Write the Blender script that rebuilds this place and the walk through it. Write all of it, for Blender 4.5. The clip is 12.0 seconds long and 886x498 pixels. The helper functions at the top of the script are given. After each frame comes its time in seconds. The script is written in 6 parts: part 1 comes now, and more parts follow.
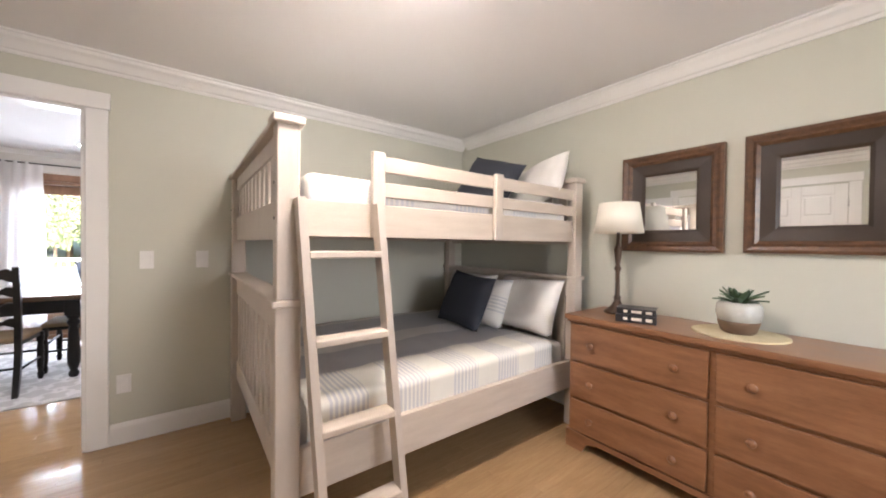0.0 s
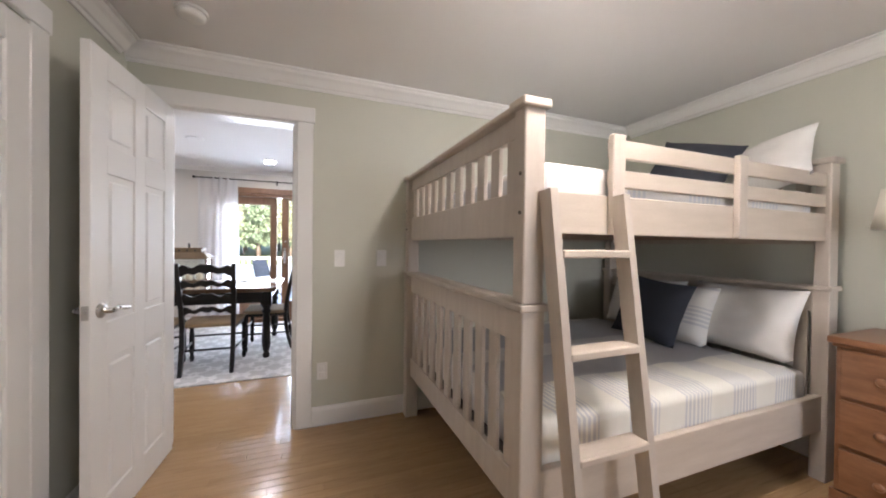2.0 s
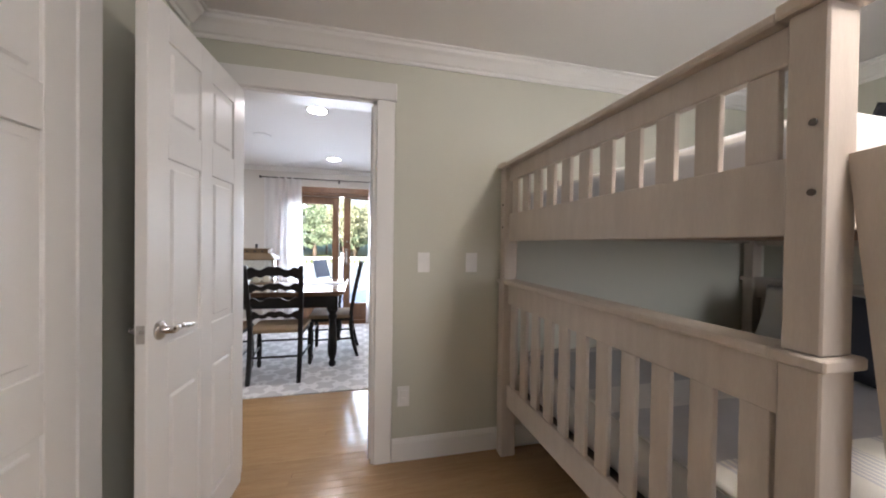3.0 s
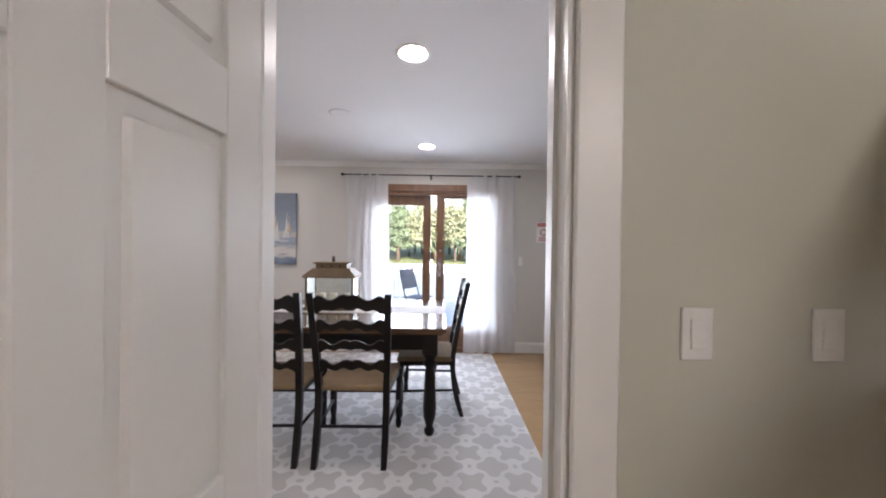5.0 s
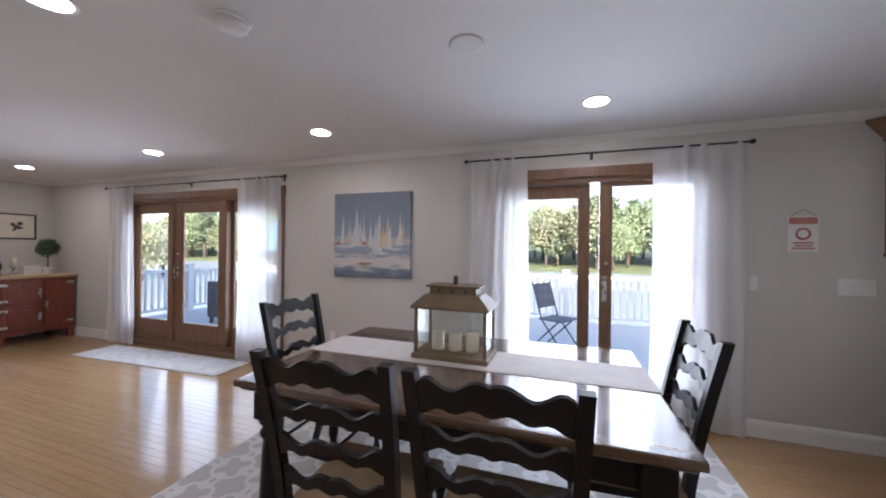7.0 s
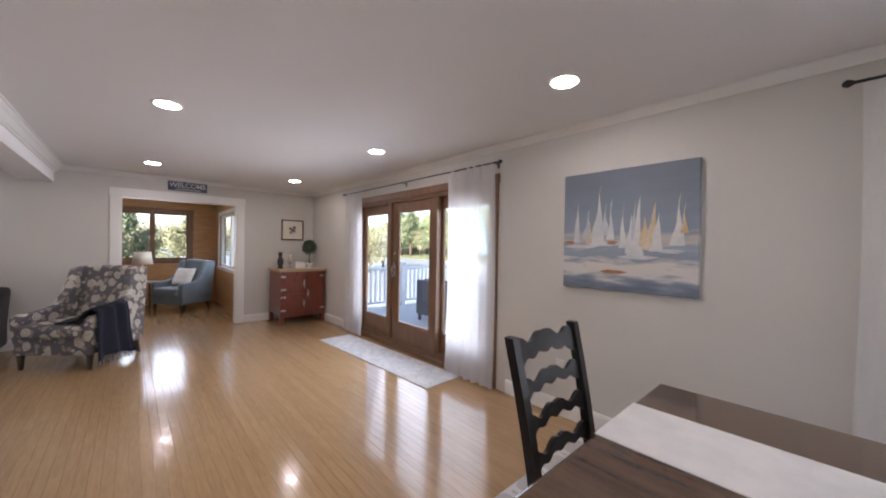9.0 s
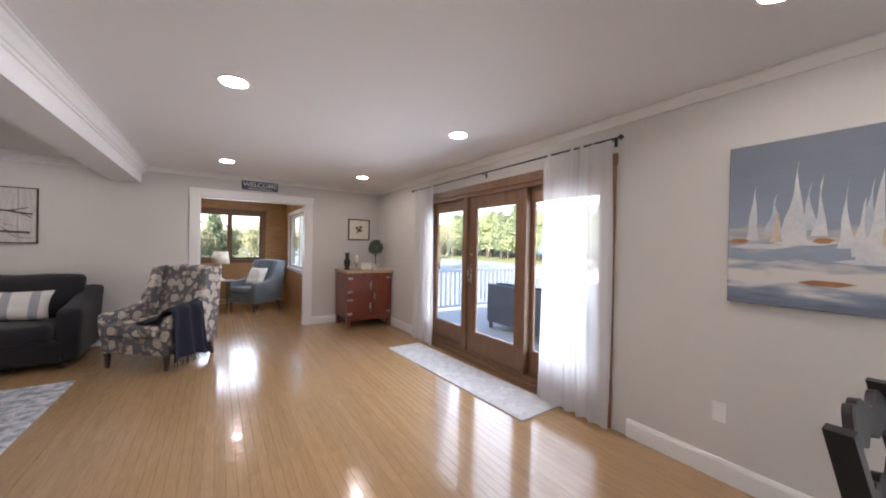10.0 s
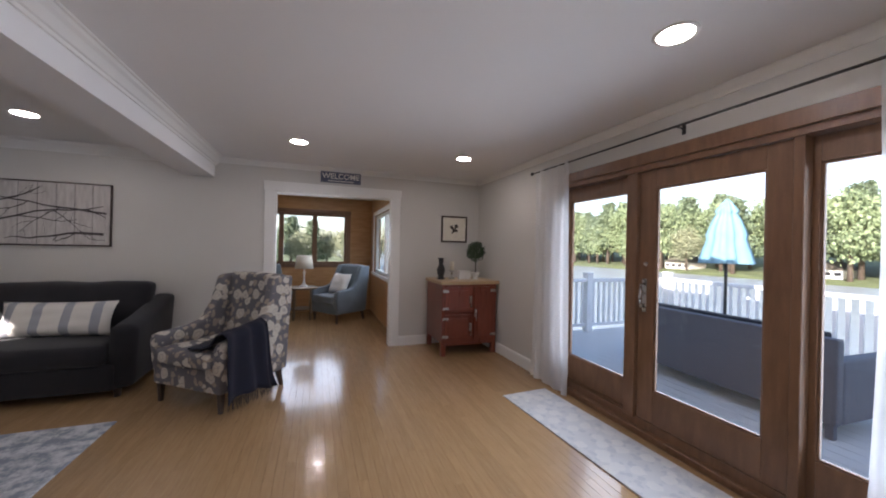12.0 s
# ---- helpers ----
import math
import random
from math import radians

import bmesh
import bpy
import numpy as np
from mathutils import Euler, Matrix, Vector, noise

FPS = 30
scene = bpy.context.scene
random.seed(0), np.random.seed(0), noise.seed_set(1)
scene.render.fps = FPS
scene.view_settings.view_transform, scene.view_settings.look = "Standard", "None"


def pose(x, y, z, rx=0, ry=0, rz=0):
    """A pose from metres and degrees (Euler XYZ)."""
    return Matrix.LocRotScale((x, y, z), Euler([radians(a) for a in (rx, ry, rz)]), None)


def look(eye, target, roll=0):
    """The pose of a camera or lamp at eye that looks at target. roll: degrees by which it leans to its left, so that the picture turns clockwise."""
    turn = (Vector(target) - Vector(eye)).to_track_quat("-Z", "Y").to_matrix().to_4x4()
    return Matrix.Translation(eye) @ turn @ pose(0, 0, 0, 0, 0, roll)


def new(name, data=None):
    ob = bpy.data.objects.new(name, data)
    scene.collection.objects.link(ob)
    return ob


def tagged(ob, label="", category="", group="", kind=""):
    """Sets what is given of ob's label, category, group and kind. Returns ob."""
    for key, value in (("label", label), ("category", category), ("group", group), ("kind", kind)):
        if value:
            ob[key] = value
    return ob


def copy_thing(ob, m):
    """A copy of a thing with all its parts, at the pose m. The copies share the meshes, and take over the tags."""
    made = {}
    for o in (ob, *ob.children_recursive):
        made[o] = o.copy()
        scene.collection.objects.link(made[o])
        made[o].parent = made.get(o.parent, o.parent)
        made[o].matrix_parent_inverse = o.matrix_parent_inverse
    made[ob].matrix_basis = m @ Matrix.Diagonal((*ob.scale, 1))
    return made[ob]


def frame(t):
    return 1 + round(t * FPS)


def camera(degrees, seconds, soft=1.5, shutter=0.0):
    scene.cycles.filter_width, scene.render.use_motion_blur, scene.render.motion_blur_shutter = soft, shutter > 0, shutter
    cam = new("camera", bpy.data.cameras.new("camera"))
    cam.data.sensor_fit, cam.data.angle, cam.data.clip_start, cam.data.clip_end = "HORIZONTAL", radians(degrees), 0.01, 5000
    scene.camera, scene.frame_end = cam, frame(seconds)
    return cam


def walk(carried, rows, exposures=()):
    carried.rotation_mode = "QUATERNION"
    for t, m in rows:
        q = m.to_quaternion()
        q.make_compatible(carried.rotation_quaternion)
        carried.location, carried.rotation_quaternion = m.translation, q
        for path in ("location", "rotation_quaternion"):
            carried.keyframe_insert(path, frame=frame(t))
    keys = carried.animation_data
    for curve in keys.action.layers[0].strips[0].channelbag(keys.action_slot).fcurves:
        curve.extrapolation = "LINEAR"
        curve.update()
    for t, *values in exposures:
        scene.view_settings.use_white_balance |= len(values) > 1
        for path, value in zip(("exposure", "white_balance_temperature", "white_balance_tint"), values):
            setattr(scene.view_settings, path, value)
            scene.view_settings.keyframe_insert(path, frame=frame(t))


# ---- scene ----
cam = camera(104.0, 12.0, soft=2.0)
METRES, EYE, TILT, LEAN, TURN = 6.72, 1.26, 0.0, 0.0, -36.8
EXPOSURES = [(0.0, 3.0, 6350, 20), (1.5, 2.75, 6200, 19), (3.0, 2.5, 6150, 18), (5.0, 2.25, 6250, 20), (6.0, 2.12, 6150, 20), (7.0, 1.76, 6050, 21), (8.5, 1.76, 6250, 23), (9.5, 2.15, 6450, 22), (10.5, 2.08, 6350, 21), (11.2, 1.74, 6250, 21), (12.0, 1.5, 6200, 21)]
ROWS = [
    (0.0, 0.0, 0.0, 0.0, 0.01, -0.8, -0.64),
    (0.5, -0.0128, 0.0016, -0.0021, 4.02, -0.71, -0.68),
    (1.0, -0.0312, 0.0032, -0.0022, 8.05, -0.71, -0.7),
    (1.5, -0.0559, 0.0037, -0.0014, 11.82, -0.63, -0.76),
    (2.0, -0.0826, 0.0141, -0.0033, 15.66, -0.6, -0.72),
    (2.5, -0.113, 0.0359, -0.0035, 19.43, -0.74, -0.73),
    (3.0, -0.1479, 0.0609, -0.0025, 23.3, -0.7, -0.78),
    (5.0, -0.2813, 0.1888, 0.0094, 36.25, -0.43, -0.78),
    (5.5, -0.3133, 0.2243, 0.0131, 39.71, -0.38, -0.82),
    (6.0, -0.3515, 0.2517, 0.0136, 44.18, -0.29, -0.65),
    (6.5, -0.3883, 0.2743, 0.0148, 49.28, -0.01, -0.64),
    (8.5, -0.5378, 0.2955, 0.022, 78.27, -0.52, -0.78),
    (9.0, -0.5808, 0.2784, 0.0168, 84.81, -0.39, -0.97),
    (9.5, -0.6209, 0.256, 0.0147, 89.42, -0.25, -1.1),
    (10.0, -0.6677, 0.2344, 0.014, 93.76, -0.33, -1.15),
    (10.5, -0.7143, 0.2111, 0.0113, 97.51, -0.21, -1.23),
    (11.0, -0.7602, 0.1866, 0.0109, 100.73, -0.14, -1.19),
    (11.5, -0.8107, 0.1653, 0.0132, 103.89, -0.15, -1.17),
    (12.0, -0.8584, 0.1404, 0.0138, 106.77, -0.08, -1.21),
]
walk(cam, [(t, pose(0, 0, EYE, TILT, LEAN, TURN) @ pose(METRES * x, METRES * y, METRES * z, 90 + pitch, roll, yaw)) for t, x, y, z, yaw, pitch, roll in ROWS], EXPOSURES)

# ---- light ----
SUN_ELEV, SUN_AZ = 22.0, 28.0   # degrees; the sun stands to the south-east
world = bpy.data.worlds.new("world")
scene.world = world
world.use_nodes = True
wn = world.node_tree.nodes
sky = wn.new("ShaderNodeTexSky")
sky.sky_type = "NISHITA"
sky.sun_disc = False
sky.dust_density = 1.6
sky.sun_elevation = radians(SUN_ELEV)
sky.sun_rotation = radians(180 - SUN_AZ)
wn["Background"].inputs["Strength"].default_value = 0.15
world.node_tree.links.new(sky.outputs[0], wn["Background"].inputs["Color"])
sun_dir = Vector((-math.sin(radians(SUN_AZ)) * math.cos(radians(SUN_ELEV)), math.cos(radians(SUN_AZ)) * math.cos(radians(SUN_ELEV)), -math.sin(radians(SUN_ELEV))))
sl = bpy.data.lights.new("sun", "SUN")
sl.energy, sl.angle, sl.color = 5.0, radians(0.5), (1.0, 0.93, 0.82)
sun = new("sun", sl)
sun.matrix_world = look((0, 0, 30), Vector((0, 0, 30)) + sun_dir)


def window_lamp(name, x, y, z, w, h, rx, rz, watts, color=(0.86, 0.93, 1.0)):
    """The sky's light through one opening."""
    d = bpy.data.lights.new(name, "AREA")
    d.spread = radians(135)
    d.shape, d.size, d.size_y, d.energy, d.color = "RECTANGLE", w, h, watts, color
    ob = new(name, d)
    ob.matrix_world = pose(x, y, z, rx, 0, rz)
    return ob


window_lamp("skylight_slider_living", -5.55, 6.75, 1.1, 2.5, 1.8, -80, 0, 18)
window_lamp("skylight_slider_dining", -0.85, 6.75, 1.1, 1.6, 1.8, -80, 0, 14)
window_lamp("skylight_kitchen", 2.45, 6.72, 1.55, 1.2, 0.9, -70, 0, 7)
window_lamp("skylight_sunroom", -11.75, 3.85, 1.5, 1.8, 0.9, -70, 90, 3)
window_lamp("skylight_sunroom_side", -10.0, 5.55, 1.5, 1.8, 0.9, -70, 0, 3.5)
# Added fill lamp behind the start view, brightens the bed's near side.
window_lamp("fill_bedroom_south", 1.3, -1.78, 1.45, 1.2, 1.0, 78, 0, 4, (0.95, 0.97, 1.0))
# Added fill lamp at the invented south window of the living room.
window_lamp("fill_living_south", -6.55, -1.75, 1.5, 0.45, 1.2, 75, 0, 3)

# ---- materials ----
def mat(name, c1, c2=None, rough=0.6, scale=6.0, fine=120.0, bump=0.1, metal=0.0, stretch=(1, 1, 1), rand=0.0, island=0.0, coat=0.0, spec=0.5, sheen=0.0, rvar=0.08, low=0.35, high=0.7):
    """A surface with colour and gloss that vary at two scales and with fine relief."""
    m = bpy.data.materials.new(name)
    m.use_nodes = True
    n, l = m.node_tree.nodes, m.node_tree.links
    b = n["Principled BSDF"]
    c2 = c2 or tuple(v * 0.86 for v in c1)
    tc, mp = n.new("ShaderNodeTexCoord"), n.new("ShaderNodeMapping")
    mp.inputs["Scale"].default_value = stretch
    l.new(tc.outputs["Object"], mp.inputs["Vector"])
    vec = mp.outputs["Vector"]
    if rand or island:
        src = n.new("ShaderNodeObjectInfo").outputs["Random"] if rand else n.new("ShaderNodeNewGeometry").outputs["Random Per Island"]
        k = n.new("ShaderNodeVectorMath")
        k.operation = "MULTIPLY_ADD"
        k.inputs[1].default_value = (1, 1, 1)
        cmb = n.new("ShaderNodeMath")
        cmb.operation = "MULTIPLY"
        cmb.inputs[1].default_value = 37.0
        l.new(src, cmb.inputs[0])
        l.new(vec, k.inputs[0])
        l.new(cmb.outputs[0], k.inputs[2])
        vec = k.outputs[0]
    n1, n2 = n.new("ShaderNodeTexNoise"), n.new("ShaderNodeTexNoise")
    n1.inputs["Scale"].default_value, n1.inputs["Detail"].default_value = scale, 5
    n2.inputs["Scale"].default_value, n2.inputs["Detail"].default_value = fine, 3
    l.new(vec, n1.inputs["Vector"]), l.new(vec, n2.inputs["Vector"])
    mx = n.new("ShaderNodeMix")
    mx.data_type = "FLOAT"
    mx.inputs[0].default_value = 0.3
    l.new(n1.outputs["Fac"], mx.inputs[2]), l.new(n2.outputs["Fac"], mx.inputs[3])
    ramp = n.new("ShaderNodeValToRGB")
    ramp.color_ramp.elements[0].position, ramp.color_ramp.elements[1].position = low, high
    ramp.color_ramp.elements[0].color, ramp.color_ramp.elements[1].color = (*c2, 1), (*c1, 1)
    l.new(mx.outputs[0], ramp.inputs[0])
    col = ramp.outputs[0]
    if rand or island:
        hsv = n.new("ShaderNodeHueSaturation")
        mr = n.new("ShaderNodeMapRange")
        mr.inputs[3].default_value, mr.inputs[4].default_value = 1 - (rand or island), 1 + (rand or island)
        l.new(src, mr.inputs[0])
        l.new(mr.outputs[0], hsv.inputs["Value"])
        l.new(col, hsv.inputs["Color"])
        col = hsv.outputs[0]
    l.new(col, b.inputs["Base Color"])
    rr = n.new("ShaderNodeMapRange")
    rr.inputs[3].default_value, rr.inputs[4].default_value = max(0.02, rough - rvar), min(1, rough + rvar)
    l.new(n1.outputs["Fac"], rr.inputs[0]), l.new(rr.outputs[0], b.inputs["Roughness"])
    b.inputs["Metallic"].default_value, b.inputs["Coat Weight"].default_value = metal, coat
    b.inputs["Specular IOR Level"].default_value, b.inputs["Sheen Weight"].default_value = spec, sheen
    if bump:
        bp = n.new("ShaderNodeBump")
        bp.inputs["Strength"].default_value, bp.inputs["Distance"].default_value = bump, 0.002
        l.new(mx.outputs[0], bp.inputs["Height"]), l.new(bp.outputs[0], b.inputs["Normal"])
    return m


def glow(name, color, strength):
    m = bpy.data.materials.new(name)
    m.use_nodes = True
    b = m.node_tree.nodes["Principled BSDF"]
    b.inputs["Base Color"].default_value = (*color, 1)
    b.inputs["Emission Color"].default_value, b.inputs["Emission Strength"].default_value = (*color, 1), strength
    return m


M_SAGE = mat("sage_wall_paint", (0.56, 0.56, 0.475), (0.54, 0.54, 0.455), 0.55, 1.5, 300, 0.06)
M_GREIGE = mat("greige_wall_paint", (0.60, 0.58, 0.54), (0.58, 0.56, 0.52), 0.55, 1.5, 300, 0.06)
M_CEIL = mat("ceiling_paint", (0.80, 0.79, 0.78), (0.78, 0.77, 0.76), 0.75, 1.2, 260, 0.08)
M_TRIM = mat("white_trim_paint", (0.80, 0.79, 0.76), (0.77, 0.76, 0.73), 0.35, 3, 200, 0.05)
M_OAKTRIM = mat("stained_wood_trim", (0.235, 0.125, 0.065), (0.155, 0.08, 0.042), 0.38, 5, 60, 0.15, stretch=(6, 6, 1))
M_PINE = mat("knotty_pine", (0.52, 0.30, 0.13), (0.38, 0.19, 0.07), 0.4, 4, 40, 0.15, stretch=(1, 1, 7))
M_FLOORBASE = mat("subfloor", (0.30, 0.19, 0.10), None, 0.6)
PLANK = dict(rough=0.17, scale=7, fine=70, bump=0.08, stretch=(1, 9, 9), coat=0.25, rvar=0.05)
M_PLANK = mat("oak_strip", (0.435, 0.28, 0.142), (0.36, 0.222, 0.108), rand=0.06, **PLANK)
M_PLANKS = mat("oak_strip_joined", (0.435, 0.28, 0.142), (0.36, 0.222, 0.108), island=0.06, **PLANK)
M_DECK = mat("deck_boards", (0.68, 0.67, 0.65), (0.58, 0.57, 0.55), 0.7, 3, 60, 0.2, stretch=(1, 8, 1))
M_CAN = glow("lamp_diffuser", (1.0, 0.95, 0.885), 29.0)


def glass(name, tint=(1, 1, 1), rough=0.0):
    m = bpy.data.materials.new(name)
    m.use_nodes = True
    n, l = m.node_tree.nodes, m.node_tree.links
    n.remove(n["Principled BSDF"])
    t, g, f, x = n.new("ShaderNodeBsdfTransparent"), n.new("ShaderNodeBsdfGlossy"), n.new("ShaderNodeLayerWeight"), n.new("ShaderNodeMixShader")
    t.inputs[0].default_value, g.inputs["Roughness"].default_value = (*tint, 1), rough
    p, q = n.new("ShaderNodeMath"), n.new("ShaderNodeMapRange")
    p.operation, p.inputs[1].default_value = "POWER", 4.0
    q.inputs[3].default_value, q.inputs[4].default_value = 0.03, 0.5
    l.new(f.outputs["Facing"], p.inputs[0]), l.new(p.outputs[0], q.inputs[0]), l.new(q.outputs[0], x.inputs[0]), l.new(t.outputs[0], x.inputs[1]), l.new(g.outputs[0], x.inputs[2])
    l.new(x.outputs[0], n["Material Output"].inputs["Surface"])
    return m


M_GLASS = glass("window_glass", (0.97, 0.985, 0.975))

# ---- building helpers ----
def box(bm, x0, y0, z0, x1, y1, z1, bevel=0.0, seg=1, m=None):
    """A box from corner to corner, with bevelled edges, turned by m."""
    x0, x1, y0, y1, z0, z1 = min(x0, x1), max(x0, x1), min(y0, y1), max(y0, y1), min(z0, z1), max(z0, z1)
    v = [bm.verts.new((x, y, z)) for x in (x0, x1) for y in (y0, y1) for z in (z0, z1)]
    fs = [bm.faces.new([v[i] for i in q]) for q in ((0, 1, 3, 2), (4, 6, 7, 5), (0, 4, 5, 1), (2, 3, 7, 6), (0, 2, 6, 4), (1, 5, 7, 3))]
    if bevel:
        es = list({e for f in fs for e in f.edges})
        r = bmesh.ops.bevel(bm, geom=es, offset=bevel, segments=seg, profile=0.6, affect="EDGES")
        v = list({q for f in r["faces"] for q in f.verts} | {q for q in v if q.is_valid})
    if m is not None:
        bmesh.ops.transform(bm, matrix=m, verts=v)
    return bm


def solid(*args, **kw):
    return box(bmesh.new(), *args, **kw)


def lathe(bm, profile, seg=16, m=None):
    """A turned shape from (radius, height) pairs, closed at both ends."""
    rings = []
    for r, z in profile:
        rings.append([bm.verts.new((max(r, 0.0005) * math.cos(2 * math.pi * i / seg), max(r, 0.0005) * math.sin(2 * math.pi * i / seg), z)) for i in range(seg)])
    for a, b in zip(rings, rings[1:]):
        for i in range(seg):
            bm.faces.new((a[i], a[(i + 1) % seg], b[(i + 1) % seg], b[i])).smooth = True
    bm.faces.new(list(reversed(rings[0]))), bm.faces.new(rings[-1])
    if m is not None:
        bmesh.ops.transform(bm, matrix=m, verts=[v for r in rings for v in r])
    return bm


def turned(profile, seg=16, m=None):
    return lathe(bmesh.new(), profile, seg, m)


def rod(bm, a, b, r0, r1=None, seg=8):
    a, b = Vector(a), Vector(b)
    q = (b - a).to_track_quat("Z", "Y").to_matrix().to_4x4()
    return lathe(bm, [(r0, 0), (r0 if r1 is None else r1, (b - a).length)], seg, Matrix.Translation(a) @ q)


def bar(a, b, r0, r1=None, seg=8):
    return rod(bmesh.new(), a, b, r0, r1, seg)


def beam4(bm, a, b, w, d, w2=None, d2=None, up=(0, 1, 0)):
    """A straight square bar from a to b, w wide and d deep, which may taper."""
    a, b = Vector(a), Vector(b)
    t = (b - a).normalized()
    s = t.cross(Vector(up)).normalized()
    u = s.cross(t)
    w2, d2 = w2 or w, d2 or d
    va = [bm.verts.new(a + s * w * i / 2 + u * d * j / 2) for i, j in ((-1, -1), (1, -1), (1, 1), (-1, 1))]
    vb = [bm.verts.new(b + s * w2 * i / 2 + u * d2 * j / 2) for i, j in ((-1, -1), (1, -1), (1, 1), (-1, 1))]
    bm.faces.new(list(reversed(va))), bm.faces.new(vb)
    for i in range(4):
        bm.faces.new((va[i], va[(i + 1) % 4], vb[(i + 1) % 4], vb[i]))
    return bm


def extrude(outline, depth, m=None):
    """A flat outline in x and z, given depth along y, centred."""
    bm = bmesh.new()
    a = [bm.verts.new((x, -depth / 2, z)) for x, z in outline]
    b = [bm.verts.new((x, depth / 2, z)) for x, z in outline]
    bm.faces.new(a), bm.faces.new(list(reversed(b)))
    for i in range(len(a)):
        j = (i + 1) % len(a)
        bm.faces.new((a[j], a[i], b[i], b[j]))
    if m is not None:
        bmesh.ops.transform(bm, matrix=m, verts=bm.verts)
    return bm


def link(name, bm, material, smooth=False):
    bmesh.ops.recalc_face_normals(bm, faces=bm.faces)
    me = bpy.data.meshes.new(name)
    bm.to_mesh(me)
    bm.free()
    for k in material if isinstance(material, (list, tuple)) else [material]:
        me.materials.append(k)
    if smooth:
        me.polygons.foreach_set("use_smooth", [True] * len(me.polygons))
    return new(name, me)


def part(name, bm, material, parent, label="", smooth=False):
    ob = link(name, bm, material, smooth)
    ob.parent = parent
    return tagged(ob, label)


def thing(name, label, category, m=None, group=""):
    ob = new(name)
    ob.empty_display_size = 0.1
    if m is not None:
        ob.matrix_world = m
    return tagged(ob, label, category, group)


def setting(name, bm, material, label, category="", smooth=False):
    return tagged(link(name, bm, material, smooth), label, category or name.split("_")[0], kind="structure")


def wall(axis, t0, t1, a0, a1, z0, z1, holes=()):
    """A wall along x or y from a0 to a1, between t0 and t1 across, with holes (a, b, low, high)."""
    bm = bmesh.new()

    def piece(a, b, lo, hi):
        if b - a > 1e-4 and hi - lo > 1e-4:
            box(bm, a, t0, lo, b, t1, hi) if axis == "x" else box(bm, t0, a, lo, t1, b, hi)
    at = a0
    for a, b, lo, hi in sorted(holes):
        piece(at, a, z0, z1), piece(a, b, z0, lo), piece(a, b, hi, z1)
        at = b
    piece(at, a1, z0, z1)
    return bm


def moulding(a, b, out, profile):
    """A strip from a to b (x, y); out is the way from the wall; profile of (out, z)."""
    bm = bmesh.new()
    rows = [[bm.verts.new((p[0] + out[0] * o, p[1] + out[1] * o, z)) for o, z in profile] for p in (a, b)]
    n = len(profile)
    for i in range(n):
        bm.faces.new((rows[0][i], rows[0][(i + 1) % n], rows[1][(i + 1) % n], rows[1][i]))
    bm.faces.new(rows[0]), bm.faces.new(list(reversed(rows[1])))
    return bm

# ---- the large structure ----
CEIL, YD, YDN, YF, XW, XE, XB = 2.36, 2.90, 3.03, 6.48, -8.75, 2.42, -1.36
DOOR = (-1.19, -0.466, 0.0, 2.04)
SLA, SLB, KWIN = (-6.93, -4.225, 0.02, 2.0), (-1.70, 0.02, 0.02, 2.0), (1.84, 3.10, 1.08, 2.06)
OPEN = (3.72, 5.17, 0.0, 2.02)

floor = setting("floor", solid(-11.85, -1.75, -0.2, 4.2, 6.70, -0.012), M_FLOORBASE, "honey oak strip hardwood floor with glossy varnish")
setting("ceiling", solid(-11.85, -1.75, CEIL, 4.2, 6.70, CEIL + 0.15), M_CEIL, "smooth white painted ceiling with recessed lamps")
setting("wall_bedroom_north", wall("x", YD, YD + 0.065, XB, XE, 0, CEIL, [DOOR]), M_SAGE, "sage green painted bedroom wall around the doorway", "wall")
setting("wall_dining_south", wall("x", YD + 0.065, YDN, -4.0, 4.1, 0, CEIL, [DOOR]), M_GREIGE, "greige painted dining room wall around the doorway", "wall")
setting("wall_bedroom_east", solid(XE, -1.7, 0, XE + 0.12, YD + 0.06, CEIL), M_SAGE, "sage green painted bedroom wall behind the dresser", "wall")
setting("wall_bedroom_west", wall("y", XB - 0.12, XB, -1.7, YD, 0, CEIL), M_SAGE, "sage green painted bedroom wall with a closet door", "wall")
# The hole is an assumed opening, out of view, placed to light the bed.
setting("wall_bedroom_south", wall("x", -1.7, -1.58, XB, XE, 0, CEIL, [(0.7, 1.9, 0.9, 2.0)]), M_SAGE, "sage green painted bedroom wall with an added unseen window", "wall")
setting("wall_north", wall("x", YF, YF + 0.15, XW, 4.1, 0, CEIL, [SLA, SLB, KWIN]), M_GREIGE, "greige painted wall with two sliding doors to the deck", "wall")
setting("wall_west", wall("y", XW - 0.13, XW, -1.7, YF + 0.15, 0, CEIL, [OPEN]), M_GREIGE, "greige painted living room wall with a wide cased opening", "wall")
setting("wall_kitchen_east", solid(4.1, 3.0, 0, 4.2, 6.63, CEIL), M_GREIGE, "greige painted kitchen end wall", "wall")
setting("wall_living_east", solid(-4.0, -1.7, 0, -3.88, YD + 0.065, CEIL), M_GREIGE, "greige painted living room end wall", "wall")
# The narrow hole is an invented opening that shapes the sun on the sofa.
setting("wall_living_south", wall("x", -1.7, -1.58, XW, -4.0, 0, CEIL, [(-6.75, -6.35, 0.9, 2.2)]), M_GREIGE, "greige painted living room wall with an added unseen window", "wall")
setting("beam", solid(XW, 2.78, 2.13, -4.0, YDN + 0.05, CEIL), M_CEIL, "white painted dropped ceiling beam between dining and living room")
